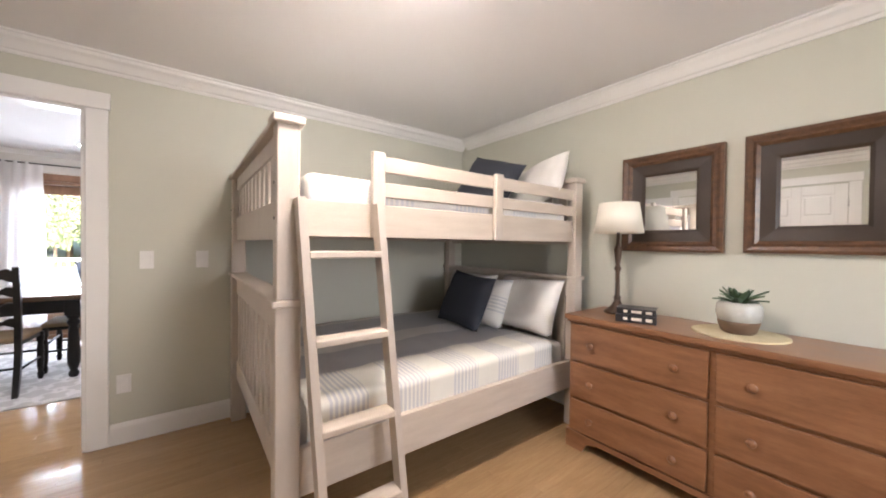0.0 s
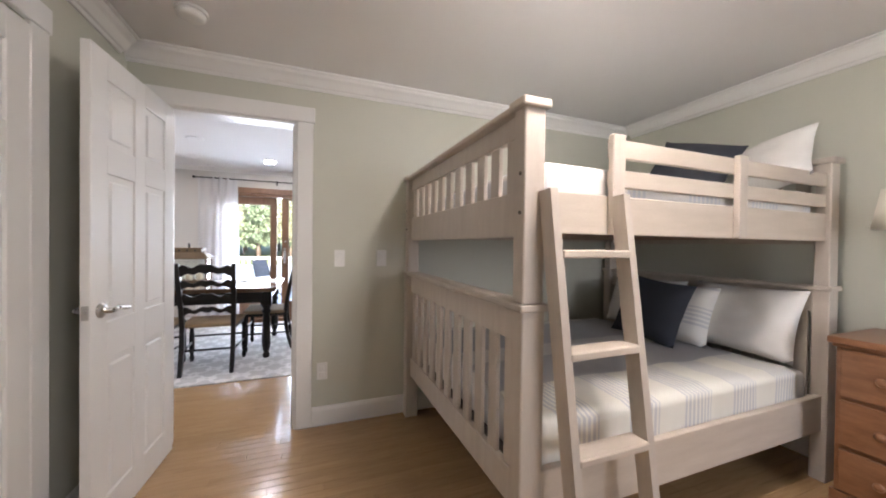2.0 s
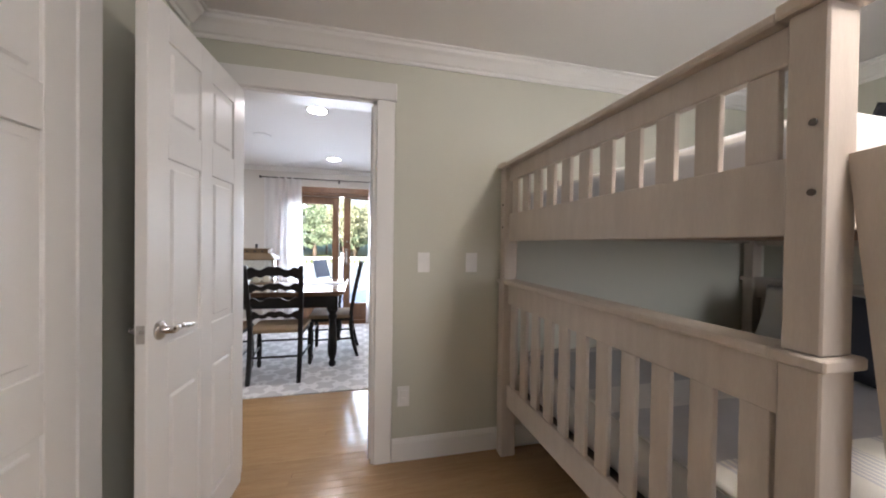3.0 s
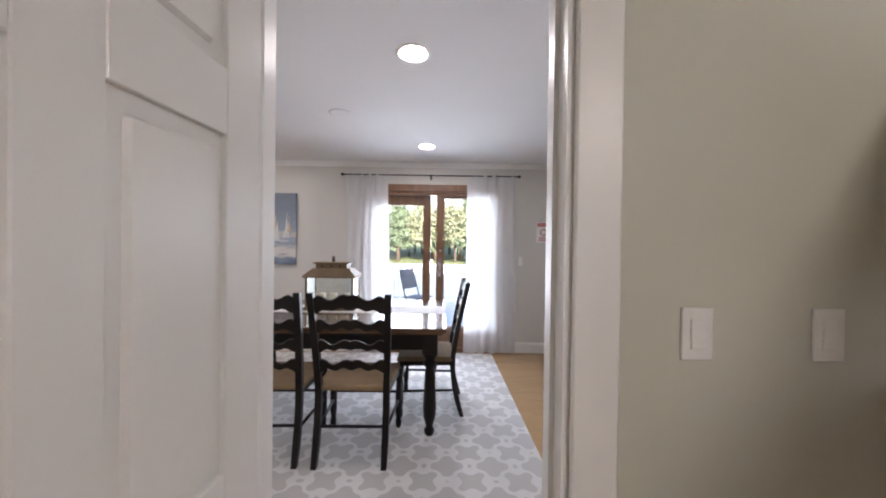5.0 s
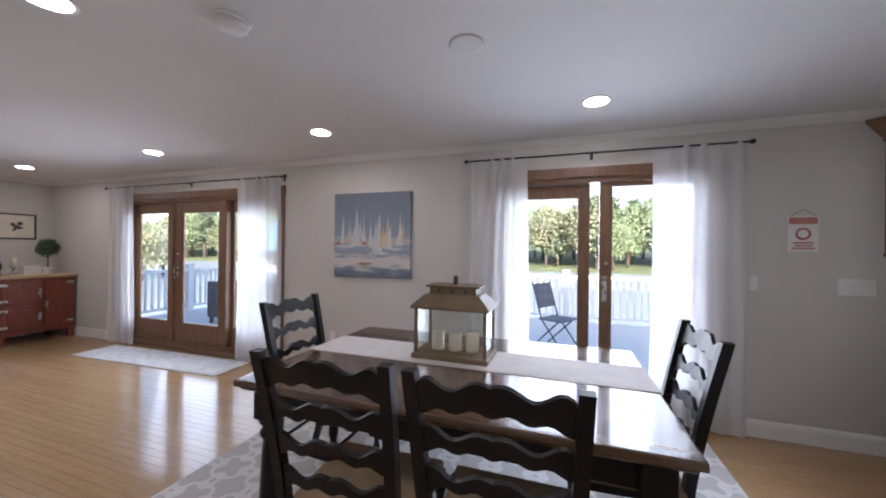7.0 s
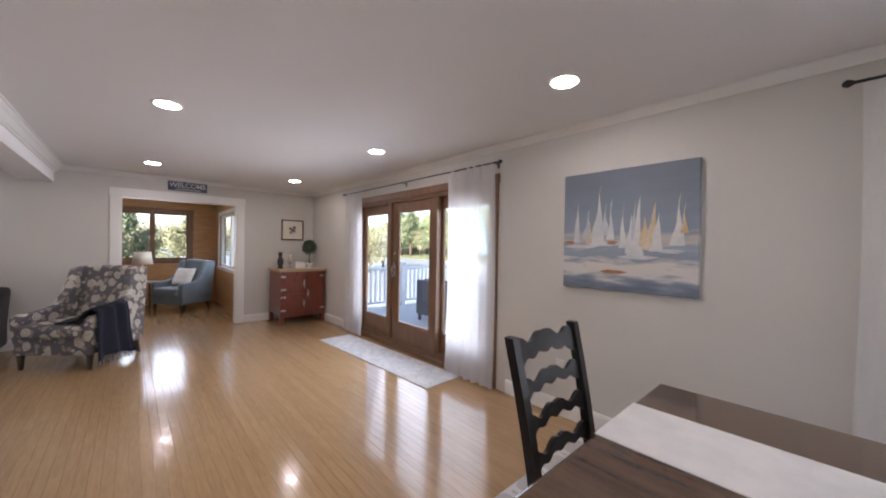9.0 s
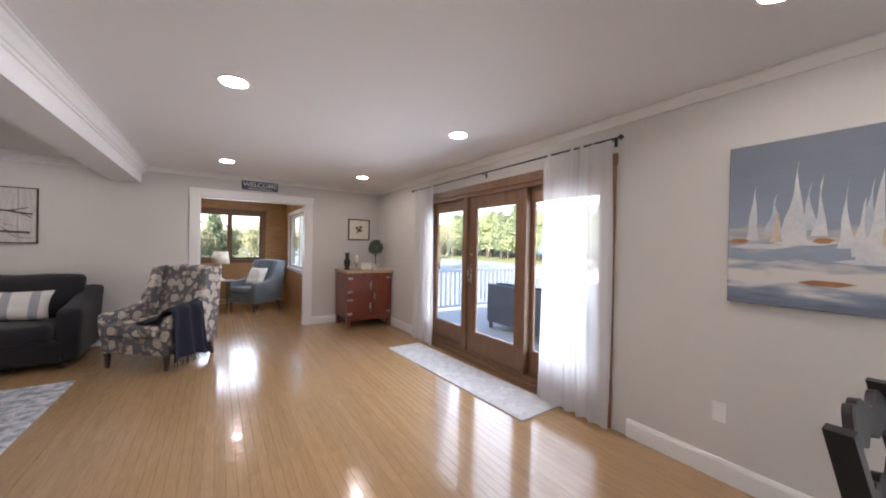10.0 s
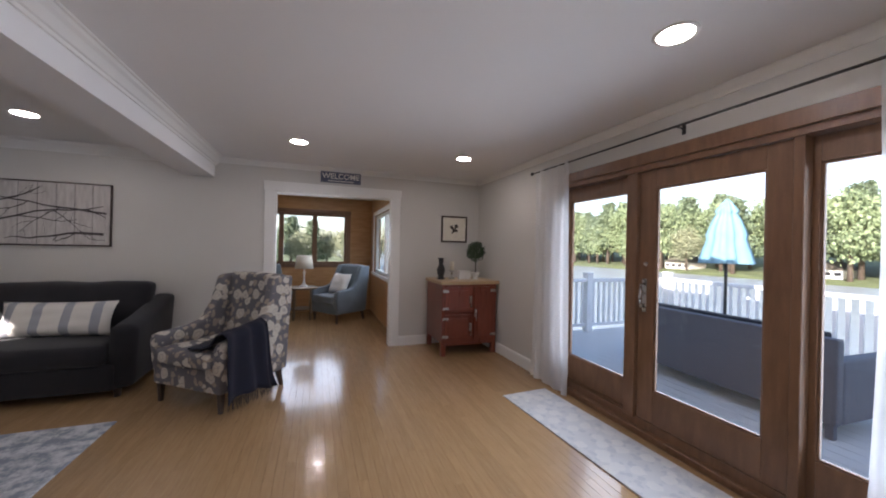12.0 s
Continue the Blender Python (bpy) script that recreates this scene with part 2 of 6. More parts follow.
# sunroom
setting("wall_sunroom_west", wall("y", -11.8, -11.68, 1.8, 5.44, 0, CEIL, [(2.9, 4.80, 0.98, 2.02)]), M_PINE, "knotty pine boarded sunroom wall with three windows", "wall")
setting("wall_sunroom_north", wall("x", 5.32, 5.44, -11.68, XW - 0.13, 0, CEIL, [(-11.2, -9.2, 0.85, 1.98)]), M_PINE, "knotty pine boarded sunroom wall with a side window", "wall")
setting("wall_sunroom_south", solid(-11.68, 1.8, 0, XW - 0.13, 1.92, CEIL), M_PINE, "knotty pine boarded sunroom wall", "wall")

CROWN = [(0, CEIL - 0.10), (0.012, CEIL - 0.10), (0.018, CEIL - 0.085), (0.03, CEIL - 0.08), (0.055, CEIL - 0.045), (0.072, CEIL - 0.03), (0.076, CEIL - 0.012), (0.09, CEIL - 0.01), (0.09, CEIL - 0.001), (0, CEIL - 0.001)]
CROWN_S = [(0, CEIL - 0.06), (0.01, CEIL - 0.06), (0.02, CEIL - 0.045), (0.042, CEIL - 0.02), (0.05, CEIL - 0.01), (0.05, CEIL - 0.001), (0, CEIL - 0.001)]
BASE = [(0, 0.001), (0.016, 0.001), (0.016, 0.105), (0.012, 0.118), (0.007, 0.128), (0, 0.13)]
TRIMS = [
    ("crown_bedroom_north", (XB, YD), (XE, YD), (0, -1), CROWN), ("crown_bedroom_east", (XE, -1.58), (XE, YD - 0.09), (-1, 0), CROWN),
    ("crown_bedroom_west", (XB, -1.58), (XB, YD - 0.09), (1, 0), CROWN), ("crown_bedroom_south", (XB, -1.58), (XE, -1.58), (0, 1), CROWN),
    ("crown_north", (XW, YF), (4.1, YF), (0, -1), CROWN_S), ("crown_west", (XW, YDN + 0.05), (XW, YF - 0.05), (1, 0), CROWN_S),
    ("crown_beam_north", (XW, YDN + 0.05), (-4.0, YDN + 0.05), (0, 1), CROWN), ("crown_beam_south", (XW, 2.78), (-4.0, 2.78), (0, -1), CROWN),
    ("crown_living_west", (XW, -1.58), (XW, 2.69), (1, 0), CROWN), ("crown_dining_south", (-4.0, YDN), (4.1, YDN), (0, 1), CROWN_S),
    ("baseboard_bedroom_north", (-0.364, YD), (XE, YD), (0, -1), BASE), ("baseboard_bedroom_east", (XE, -1.58), (XE, YD - 0.016), (-1, 0), BASE),
    ("baseboard_bedroom_west", (XB, 2.24), (XB, YD - 0.016), (1, 0), BASE),
    ("baseboard_north_a", (XW, YF), (-7.03, YF), (0, -1), BASE), ("baseboard_north_b", (-4.02, YF), (-1.80, YF), (0, -1), BASE), ("baseboard_north_c", (0.12, YF), (1.25, YF), (0, -1), BASE),
    ("baseboard_west_a", (XW, 5.29), (XW, YF - 0.016), (1, 0), BASE), ("baseboard_west_b", (XW, -1.58), (XW, 3.60), (1, 0), BASE),
    ("baseboard_dining_south", (-4.0, YDN), (-1.30, YDN), (0, 1), BASE), ("baseboard_dining_south_b", (-0.36, YDN), (2.4, YDN), (0, 1), BASE),
]
for nm, a, b, out, prof in TRIMS:
    setting(nm, moulding(a, b, out, prof), M_TRIM, "white painted " + ("crown moulding" if "crown" in nm else "baseboard"), "trim")


def casing(name, axis, face, sign, hole, w, t, material, label):
    """Three boards round an opening on one face of a wall."""
    a, b, lo, hi = hole
    bm = bmesh.new()
    for p, q, l, h, tt in ((a - w, a, lo, hi, t), (b, b + w, lo, hi, t), (a - w - 0.01, b + w + 0.01, hi, hi + w, t + 0.004)):
        f0, f1 = face, face + sign * tt
        box(bm, p, f0, max(l, 0.001), q, f1, h, 0.004) if axis == "x" else box(bm, f0, p, max(l, 0.001), f1, q, h, 0.004)
    return setting(name, bm, material, label, "trim")


casing("door_casing_bedroom", "x", YD, -1, DOOR, 0.10, 0.02, M_TRIM, "white painted flat door casing")
casing("door_casing_dining", "x", YDN, 1, DOOR, 0.10, 0.02, M_TRIM, "white painted flat door casing")
casing("opening_casing", "y", XW, 1, OPEN, 0.115, 0.02, M_TRIM, "white painted casing of the wide opening")
bm = bmesh.new()
for p in ((DOOR[0], DOOR[0] + 0.016), (DOOR[1] - 0.016, DOOR[1])):
    box(bm, p[0], YD - 0.002, 0.001, p[1], YDN + 0.002, DOOR[3])
    q = p[0] + (0.016 if p[0] < -1 else -0.012)
    box(bm, q, YD + 0.05, 0.001, q + 0.012, YD + 0.085, DOOR[3] - 0.016)
box(bm, DOOR[0], YD - 0.002, DOOR[3] - 0.016, DOOR[1], YDN + 0.002, DOOR[3] - 0.0005)
setting("door_jamb", bm, M_TRIM, "white painted door jamb with stop", "trim")
bm = bmesh.new()
for y in (OPEN[0], OPEN[1] - 0.014):
    box(bm, XW - 0.132, y, 0.001, XW + 0.002, y + 0.014, OPEN[3])
box(bm, XW - 0.132, OPEN[0], OPEN[3] - 0.014, XW + 0.002, OPEN[1], OPEN[3] - 0.0005)
setting("opening_jamb", bm, M_TRIM, "white painted lining of the wide opening", "trim")


def strips(x0, x1, y0, y1, width=0.0572):
    """Staggered floor strips as (x, y, length, width) on one grid of rows, cut to the area."""
    out = []
    for k in range(math.floor(y0 / width), math.ceil(y1 / width)):
        rng = random.Random(k + 1000)
        lo, hi = max(k * width, y0), min((k + 1) * width, y1)
        x = -12.0 - rng.random() * 0.9
        while x < x1 and hi - lo > 0.002:
            n = rng.choice((0.6, 0.9, 1.2, 1.5))
            a, b = max(x, x0), min(x + n, x1)
            if b - a > 0.01:
                out.append((a, lo, b - a, hi - lo - 0.0006))
            x += n
    return out


STRIPS = strips(XW, 4.1, 3.03, 6.48) + strips(-1.19, -0.466, 2.90, 3.03) + strips(XB, XE, -1.58, 2.90) + strips(XW, -4.0, -1.58, 3.03) + strips(XW - 0.13, XW, 3.72, 5.17) + strips(-11.68, XW - 0.13, 1.92, 5.32)
near = sorted(STRIPS, key=lambda s: abs(s[1] - 4.4) * 2.2 + abs(s[0] + s[2] / 2 + 4.4) * 0.55)
bm_v, bm_f = [], []


def strip_mesh(v, f, x, y, n, w=0.0566):
    k, e = len(v), 0.0007
    v += [(x, y, -0.012), (x + n - 0.0006, y, -0.012), (x + n - 0.0006, y + w, -0.012), (x, y + w, -0.012),
          (x, y, -e), (x + n - 0.0006, y, -e), (x + n - 0.0006, y + w, -e), (x, y + w, -e),
          (x + e, y + e, 0), (x + n - 0.0006 - e, y + e, 0), (x + n - 0.0006 - e, y + w - e, 0), (x + e, y + w - e, 0)]
    f += [(k + a, k + (a + 1) % 4, k + 4 + (a + 1) % 4, k + 4 + a) for a in range(4)]
    f += [(k + 4 + a, k + 4 + (a + 1) % 4, k + 8 + (a + 1) % 4, k + 8 + a) for a in range(4)]
    f += [(k + 8, k + 9, k + 10, k + 11)]


for s in near[300:]:
    strip_mesh(bm_v, bm_f, *s)
me = bpy.data.meshes.new("floor_strips")
me.from_pydata(bm_v, [], bm_f)
me.materials.append(M_PLANKS)
ob = tagged(new("floor_strips", me), "honey oak floor strips", kind="stuff")
ob.parent = floor
by_len = {}
for x, y, n, w in near[:300]:
    key = (round(n, 3), round(w, 4))
    if key not in by_len:
        v, f = [], []
        strip_mesh(v, f, 0, 0, n, w)
        me = bpy.data.meshes.new("strip")
        me.from_pydata(v, [], f)
        me.materials.append(M_PLANK)
        by_len[key] = me
    ob = new("strip", by_len[key])
    ob.location = (x, y, 0)
    ob.parent = floor

# ---- doors, windows, curtains ----
M_STEEL = mat("brushed_nickel", (0.55, 0.53, 0.5), None, 0.28, 20, 300, 0.03, metal=1.0)
M_IRON = mat("black_iron", (0.03, 0.028, 0.026), None, 0.45, 20, 200, 0.1)
M_PLATE = mat("white_plastic", (0.82, 0.81, 0.78), None, 0.3, 8, 200, 0.02)


def curtain_cloth():
    m = bpy.data.materials.new("sheer_curtain")
    m.use_nodes = True
    n, l = m.node_tree.nodes, m.node_tree.links
    n.remove(n["Principled BSDF"])
    d, t, tr, a, b = n.new("ShaderNodeBsdfDiffuse"), n.new("ShaderNodeBsdfTranslucent"), n.new("ShaderNodeBsdfTransparent"), n.new("ShaderNodeMixShader"), n.new("ShaderNodeMixShader")
    nz, mr = n.new("ShaderNodeTexNoise"), n.new("ShaderNodeMapRange")
    nz.inputs["Scale"].default_value = 220
    mr.inputs[3].default_value, mr.inputs[4].default_value = 0.24, 0.44
    l.new(nz.outputs["Fac"], mr.inputs[0])
    d.inputs[0].default_value = t.inputs[0].default_value = (0.88, 0.88, 0.88, 1)
    a.inputs[0].default_value = 0.42
    l.new(d.outputs[0], a.inputs[1]), l.new(t.outputs[0], a.inputs[2])
    l.new(mr.outputs[0], b.inputs[0]), l.new(a.outputs[0], b.inputs[1]), l.new(tr.outputs[0], b.inputs[2])
    l.new(b.outputs[0], n["Material Output"].inputs["Surface"])
    return m


M_SHEER = curtain_cloth()


def panel_door(name, w, h, m, label, mats=M_TRIM, handle=True):
    """A six-panel door; the hinge at x 0, the slab along +x, 35 mm thick in y."""
    d = tagged(thing(name, label, "door", m), kind="structure")
    t, st = 0.035, 0.105
    bm = bmesh.new()
    rows = [(0.16, 0.74), (0.90, 1.52), (1.64, h - 0.11)]
    for a, b in ((0, st), (w / 2 - 0.045, w / 2 + 0.045), (w - st, w)):
        box(bm, a, 0, 0.008, b, t, h, 0.002)
    for lo, hi in ((0.008, 0.16), (0.74, 0.90), (1.52, 1.64), (h - 0.11, h)):
        for a, b in ((st, w / 2 - 0.045), (w / 2 + 0.045, w - st)):
            box(bm, a, 0.0, lo, b, t, hi, 0.002)
    part("door_frame", bm, mats, d)
    for lo, hi in rows:
        for a, b in ((st, w / 2 - 0.045), (w / 2 + 0.045, w - st)):
            q = bmesh.new()
            box(q, a - 0.004, 0.010, lo - 0.004, b + 0.004, t - 0.010, hi + 0.004)
            box(q, a + 0.028, 0.002, lo + 0.028, b - 0.028, t - 0.002, hi - 0.028, 0.007)
            part("panel", q, mats, d)
    if handle:
        hx, hz = w - 0.06, 0.955
        bm = bmesh.new()
        for s, y in ((-1, 0), (1, t)):
            lathe(bm, [(0.031, 0), (0.031, 0.006), (0.022, 0.012), (0.012, 0.016), (0.011, 0.045)], 16, Matrix.Translation((hx, y, hz)) @ pose(0, 0, 0, 90 if s < 0 else -90))
            for i in range(5):
                x0, x1 = hx - i * 0.022, hx - (i + 1) * 0.022
                rod(bm, (x0, y + s * 0.045, hz + 0.006 * math.sin(i)), (x1, y + s * 0.045, hz + 0.006 * math.sin(i + 1)), 0.010 - i * 0.0006)
        hd = part("lever_handle", bm, M_STEEL, d, "brushed nickel lever handle")
        part("latch_plate", solid(w - 0.001, 0.006, hz - 0.028, w + 0.002, t - 0.006, hz + 0.028), M_STEEL, d, "brushed nickel latch plate")
    for z in (0.2, 1.0, 1.8):
        part("hinge", bar((-0.004, 0.0, z - 0.045), (-0.004, 0.0, z + 0.045), 0.006), M_STEEL, d, "nickel butt hinge")
    return d


panel_door("door_1", 0.73, 2.02, pose(-1.172, 2.892, 0, 0, 0, -93.5), "white painted six-panel door standing open")
# closet door in the bedroom's west wall
casing("closet_casing", "y", XB, 1, (0.405, 2.135, 0, 2.04), 0.10, 0.022, M_TRIM, "white painted closet casing")
for y0 in (0.41, 1.275):
    cd = panel_door("door_2", 0.855, 2.02, pose(XB + 0.004, y0, 0, 0, 0, 90) @ Matrix.Translation((0, -0.018, 0)), "white painted six-panel closet door, shut", handle=False)
    part("door_knob", turned([(0.012, 0), (0.012, 0.03), (0.026, 0.045), (0.024, 0.06), (0.008, 0.066)], 14, Matrix.Translation((0.8 if y0 < 1 else 0.06, 0.0, 0.955)) @ pose(0, 0, 0, 90)), M_STEEL, cd, "nickel door knob")


def slider(name, hole, panels, posts, pull, label):
    """A wood-framed sliding glass door; panels of (x0, x1, stile, depth behind the wall face, glass foot, glass head)."""
    a, b, lo, hi = hole
    d = tagged(thing(name, label, "sliding door"), kind="structure")
    bm = bmesh.new()
    for p, q, l, h, o in ((a - 0.085, a, 0.001, hi, 0.022), (b, b + 0.085, 0.001, hi, 0.022), (a - 0.095, b + 0.095, hi, hi + 0.09, 0.026)):
        box(bm, p, YF - o, l, q, YF + 0.001, h, 0.004)
    part("casing", bm, M_OAKTRIM, d, "stained wood casing")
    bm = bmesh.new()
    for p, q, l, h in ((a, a + 0.03, lo, hi), (b - 0.03, b, lo, hi), (a + 0.03, b - 0.03, hi - 0.04, hi)):
        box(bm, p, YF - 0.001, l, q, YF + 0.152, h, 0.002)
    part("door_frame", bm, M_OAKTRIM, d, "stained wood door frame")
    bm = solid(a + 0.03, YF + 0.03, 0.001, b - 0.03, YF + 0.152, 0.10, 0.003)
    box(bm, a + 0.03, YF - 0.02, 0.001, b - 0.03, YF + 0.03, 0.055, 0.006)
    for y in (0.028, 0.070, 0.110):
        box(bm, a + 0.03, YF + y, 0.10, b - 0.03, YF + y + 0.006, 0.112)
    part("threshold", bm, M_OAKTRIM, d, "stepped stained wood threshold with tracks")
    for p, q in posts:
        part("mullion", solid(p, YF + 0.006, 0.10, q, YF + 0.15, hi - 0.04, 0.004), M_OAKTRIM, d, "stained wood post between the panels")
    for x0, x1, s, dy, g0, g1 in panels:
        yy, z0, z1 = YF + dy, 0.113, hi - 0.042
        bm = bmesh.new()
        box(bm, x0, yy, z0, x0 + s, yy + 0.04, z1, 0.003), box(bm, x1 - s, yy, z0, x1, yy + 0.04, z1, 0.003)
        box(bm, x0 + s, yy, g1, x1 - s, yy + 0.04, z1, 0.003), box(bm, x0 + s, yy, z0, x1 - s, yy + 0.04, g0, 0.003)
        sash = part("sash", bm, M_OAKTRIM, d, "stained wood sash")
        bead = bmesh.new()
        for p, q, l, h in ((x0 + s, x0 + s + 0.012, g0, g1), (x1 - s - 0.012, x1 - s, g0, g1), (x0 + s + 0.012, x1 - s - 0.012, g1 - 0.012, g1), (x0 + s + 0.012, x1 - s - 0.012, g0, g0 + 0.012)):
            box(bead, p, yy + 0.008, l, q, yy + 0.032, h, 0.003)
        part("glazing_bead", bead, M_OAKTRIM, sash)
        part("pane", solid(x0 + s - 0.004, yy + 0.017, g0 - 0.004, x1 - s + 0.004, yy + 0.022, g1 + 0.004), M_GLASS, sash).visible_shadow = False
    hx, y = pull
    y += YF
    k = bmesh.new()
    for z in (0.95, 1.12):
        rod(k, (hx, y, z), (hx, y - 0.035, z), 0.006)
    for i in range(6):
        z0, z1 = 0.95 + i * 0.17 / 6, 0.95 + (i + 1) * 0.17 / 6
        rod(k, (hx, y - 0.035 - 0.012 * math.sin(math.pi * i / 6), z0), (hx, y - 0.035 - 0.012 * math.sin(math.pi * (i + 1) / 6), z1), 0.008)
    box(k, hx - 0.018, y - 0.004, 0.91, hx + 0.018, y, 1.16, 0.002)
    part("handle", k, M_STEEL, d, "nickel pull handle")
    part("thumb_lock", turned([(0.014, 0), (0.014, 0.008), (0.006, 0.010), (0.006, 0.022)], 12, Matrix.Translation((hx + 0.01, y, 1.27)) @ pose(0, 0, 0, 90)), M_STEEL, d, "nickel thumb lock")
    return d


slider("door_3", SLA, ((-6.90, -6.10, 0.075, 0.08, 0.335, 1.835), (-6.015, -5.10, 0.13, 0.036, 0.345, 1.825), (-5.10, -4.255, 0.07, 0.08, 0.335, 1.825)), ((-6.115, -6.02), (-5.105, -5.06)), (-5.965, 0.036), "stained wood three-panel sliding glass door to the deck")
slider("door_4", SLB, ((-1.67, -0.872, 0.085, 0.08, 0.30, 1.85), (-0.797, -0.01, 0.088, 0.036, 0.30, 1.935)), (), (-0.755, 0.036), "stained wood two-panel sliding glass door standing slightly open")


def window(name, axis, hole, t0, t1, lites, material, label, inner):
    """A window with casing on the inner face, sill, sashes and panes."""
    a, b, lo, hi = hole
    d = tagged(thing(name, label, "window"), kind="structure")

    def bx(bm, p, u0, l, q, u1, h, bv=0.003):
        box(bm, p, u0, l, q, u1, h, bv) if axis == "x" else box(bm, u0, p, l, u1, q, h, bv)
    s = 1 if inner > (t0 + t1) / 2 else -1
    bm = bmesh.new()
    for p, q, l, h in ((a - 0.08, a, lo, hi), (b, b + 0.08, lo, hi), (a - 0.09, b + 0.09, hi, hi + 0.08), (a - 0.09, b + 0.09, lo - 0.07, lo - 0.03)):
        bx(bm, p, inner, l, q, inner + s * 0.02, h)
    part("window_frame", bm, material, d)
    bm = bmesh.new()
    bx(bm, a - 0.1, min(t0, t1) - 0.0 if s > 0 else inner - 0.045, lo - 0.03, b + 0.1, inner + 0.045 if s > 0 else max(t0, t1), lo)
    part("window_sill", bm, material, d)
    w, mid = (b - a) / lites, (t0 + t1) / 2
    for i in range(lites):
        x0, x1 = a + i * w, a + (i + 1) * w
        bm = bmesh.new()
        for p, q, l, h in ((x0, x0 + 0.045, lo, hi), (x1 - 0.045, x1, lo, hi), (x0 + 0.045, x1 - 0.045, hi - 0.05, hi), (x0 + 0.045, x1 - 0.045, lo, lo + 0.05)):
            bx(bm, p, mid - 0.03, l, q, mid + 0.03, h)
        sash = part("sash", bm, material, d)
        bm = bmesh.new()
        bx(bm, x0 + 0.04, mid - 0.003, lo + 0.045, x1 - 0.04, mid + 0.003, hi - 0.045, 0)
        part("pane", bm, M_GLASS, sash).visible_shadow = False
    return d


M_OAKLIGHT = mat("oak_window_wood", (0.42, 0.24, 0.10), (0.32, 0.17, 0.07), 0.4, 5, 60, 0.1, stretch=(5, 5, 5))
window("window_1", "x", KWIN, YF, YF + 0.15, 2, M_OAKLIGHT, "oak framed kitchen window in two lites", YF)
window("window_2", "y", (2.9, 4.80, 0.98, 2.02), -11.8, -11.68, 3, M_OAKTRIM, "dark wood sunroom window in three lites", -11.68)
window("window_3", "x", (-11.2, -9.2, 0.85, 1.98), 5.32, 5.44, 2, M_TRIM, "white framed sunroom side window", 5.32)
# Unseen window, added and placed to suit the light on the bed.
window("window_4", "x", (0.7, 1.9, 0.9, 2.0), -1.7, -1.58, 2, M_TRIM, "unseen white framed window added for light on the bunk bed", -1.58)
# Unseen window, added where it lets a strip of sun reach the sofa.
window("window_5", "x", (-6.75, -6.35, 0.9, 2.2), -1.7, -1.58, 1, M_TRIM, "unseen white framed window added to let sun onto the sofa", -1.58)


def curtain(x0, x1, z0, z1, y, folds, seed, label):
    """A gathered sheer panel with pin-tucks near its hem."""
    rng = random.Random(seed)
    bm, nx, nz = bmesh.new(), folds * 8, 40
    ph = [rng.uniform(-0.5, 0.5) for _ in range(folds + 2)]
    g = []
    for j in range(nz + 1):
        v = j / nz
        row = []
        for i in range(nx + 1):
            u = i / nx
            k = u * folds
            amp = (0.020 + 0.012 * math.sin(k * 1.7 + seed)) * (0.55 + 0.45 * v)
            wob = ph[int(k)] * (1 - (k % 1)) + ph[int(k) + 1] * (k % 1)
            spread = 1.0 + 0.04 * v
            xx = (x0 + x1) / 2 + (u - 0.5) * (x1 - x0) * spread + 0.012 * math.sin(4 * v + k)
            tuck = 0.003 * (1 + math.sin(v * 420)) if 0.82 < v < 0.93 else 0
            row.append(bm.verts.new((xx, y + amp * math.sin(2 * math.pi * k + wob + 0.6 * math.sin(3 * v)) + tuck, z1 + (z0 - z1) * v)))
        g.append(row)
    for j in range(nz):
        for i in range(nx):
            bm.faces.new((g[j][i], g[j][i + 1], g[j + 1][i + 1], g[j + 1][i])).smooth = True
    return tagged(link("curtain", bm, M_SHEER, True), label, "curtain", "sheer curtains")


def curtain_rod(x0, x1, y, z):
    d = thing("curtain_rod", "thin black iron curtain rod above the sliding door", "curtain rod", pose((x0 + x1) / 2, y, z))
    h = (x1 - x0) / 2
    part("rod", bar((-h, 0, 0), (h, 0, 0), 0.008), M_IRON, d)
    for s in (-1, 1):
        part("finial", turned([(0.008, 0), (0.014, 0.008), (0.020, 0.022), (0.014, 0.036), (0.004, 0.042)], 12, Matrix.Translation((s * h, 0, 0)) @ pose(0, 0, 0, 0, 90 * s)), M_IRON, d)
    for x in (-h + 0.06, 0, h - 0.06):
        bm = bar((x, 0, 0), (x, YF - y - 0.002, -0.005), 0.005)
        box(bm, x - 0.012, YF - y - 0.006, -0.04, x + 0.012, YF - y - 0.001, 0.03)
        part("bracket", bm, M_IRON, d)


curtain_rod(-7.24, -4.09, YF - 0.085, 2.18)
curtain_rod(-1.93, 0.19, YF - 0.085, 2.19)
curtain(-7.19, -6.67, 0.02, 2.20, YF - 0.085, 4, 1, "white sheer curtain gathered beside the living room slider")
curtain(-4.79, -4.13, 0.02, 2.20, YF - 0.085, 6, 2, "white sheer curtain gathered beside the living room slider")
curtain(-1.905, -1.385, 0.02, 2.205, YF - 0.085, 5, 3, "white sheer curtain gathered beside the dining slider")
curtain(-0.43, 0.17, 0.02, 2.205, YF - 0.085, 5, 4, "white sheer curtain gathered beside the dining slider")


def can_light(x, y):
    d = thing("recessed_light", "round white recessed ceiling lamp, lit", "ceiling light", pose(x, y, CEIL), "recessed ceiling lamps")
    bm = bmesh.new()
    lathe(bm, [(0.074, -0.004), (0.092, -0.006), (0.095, -0.001), (0.092, 0.0)], 24)
    part("trim_ring", bm, M_TRIM, d)
    part("diffuser", turned([(0.073, -0.0065), (0.073, -0.0045)], 24), M_CAN, d, "glowing warm diffuser")


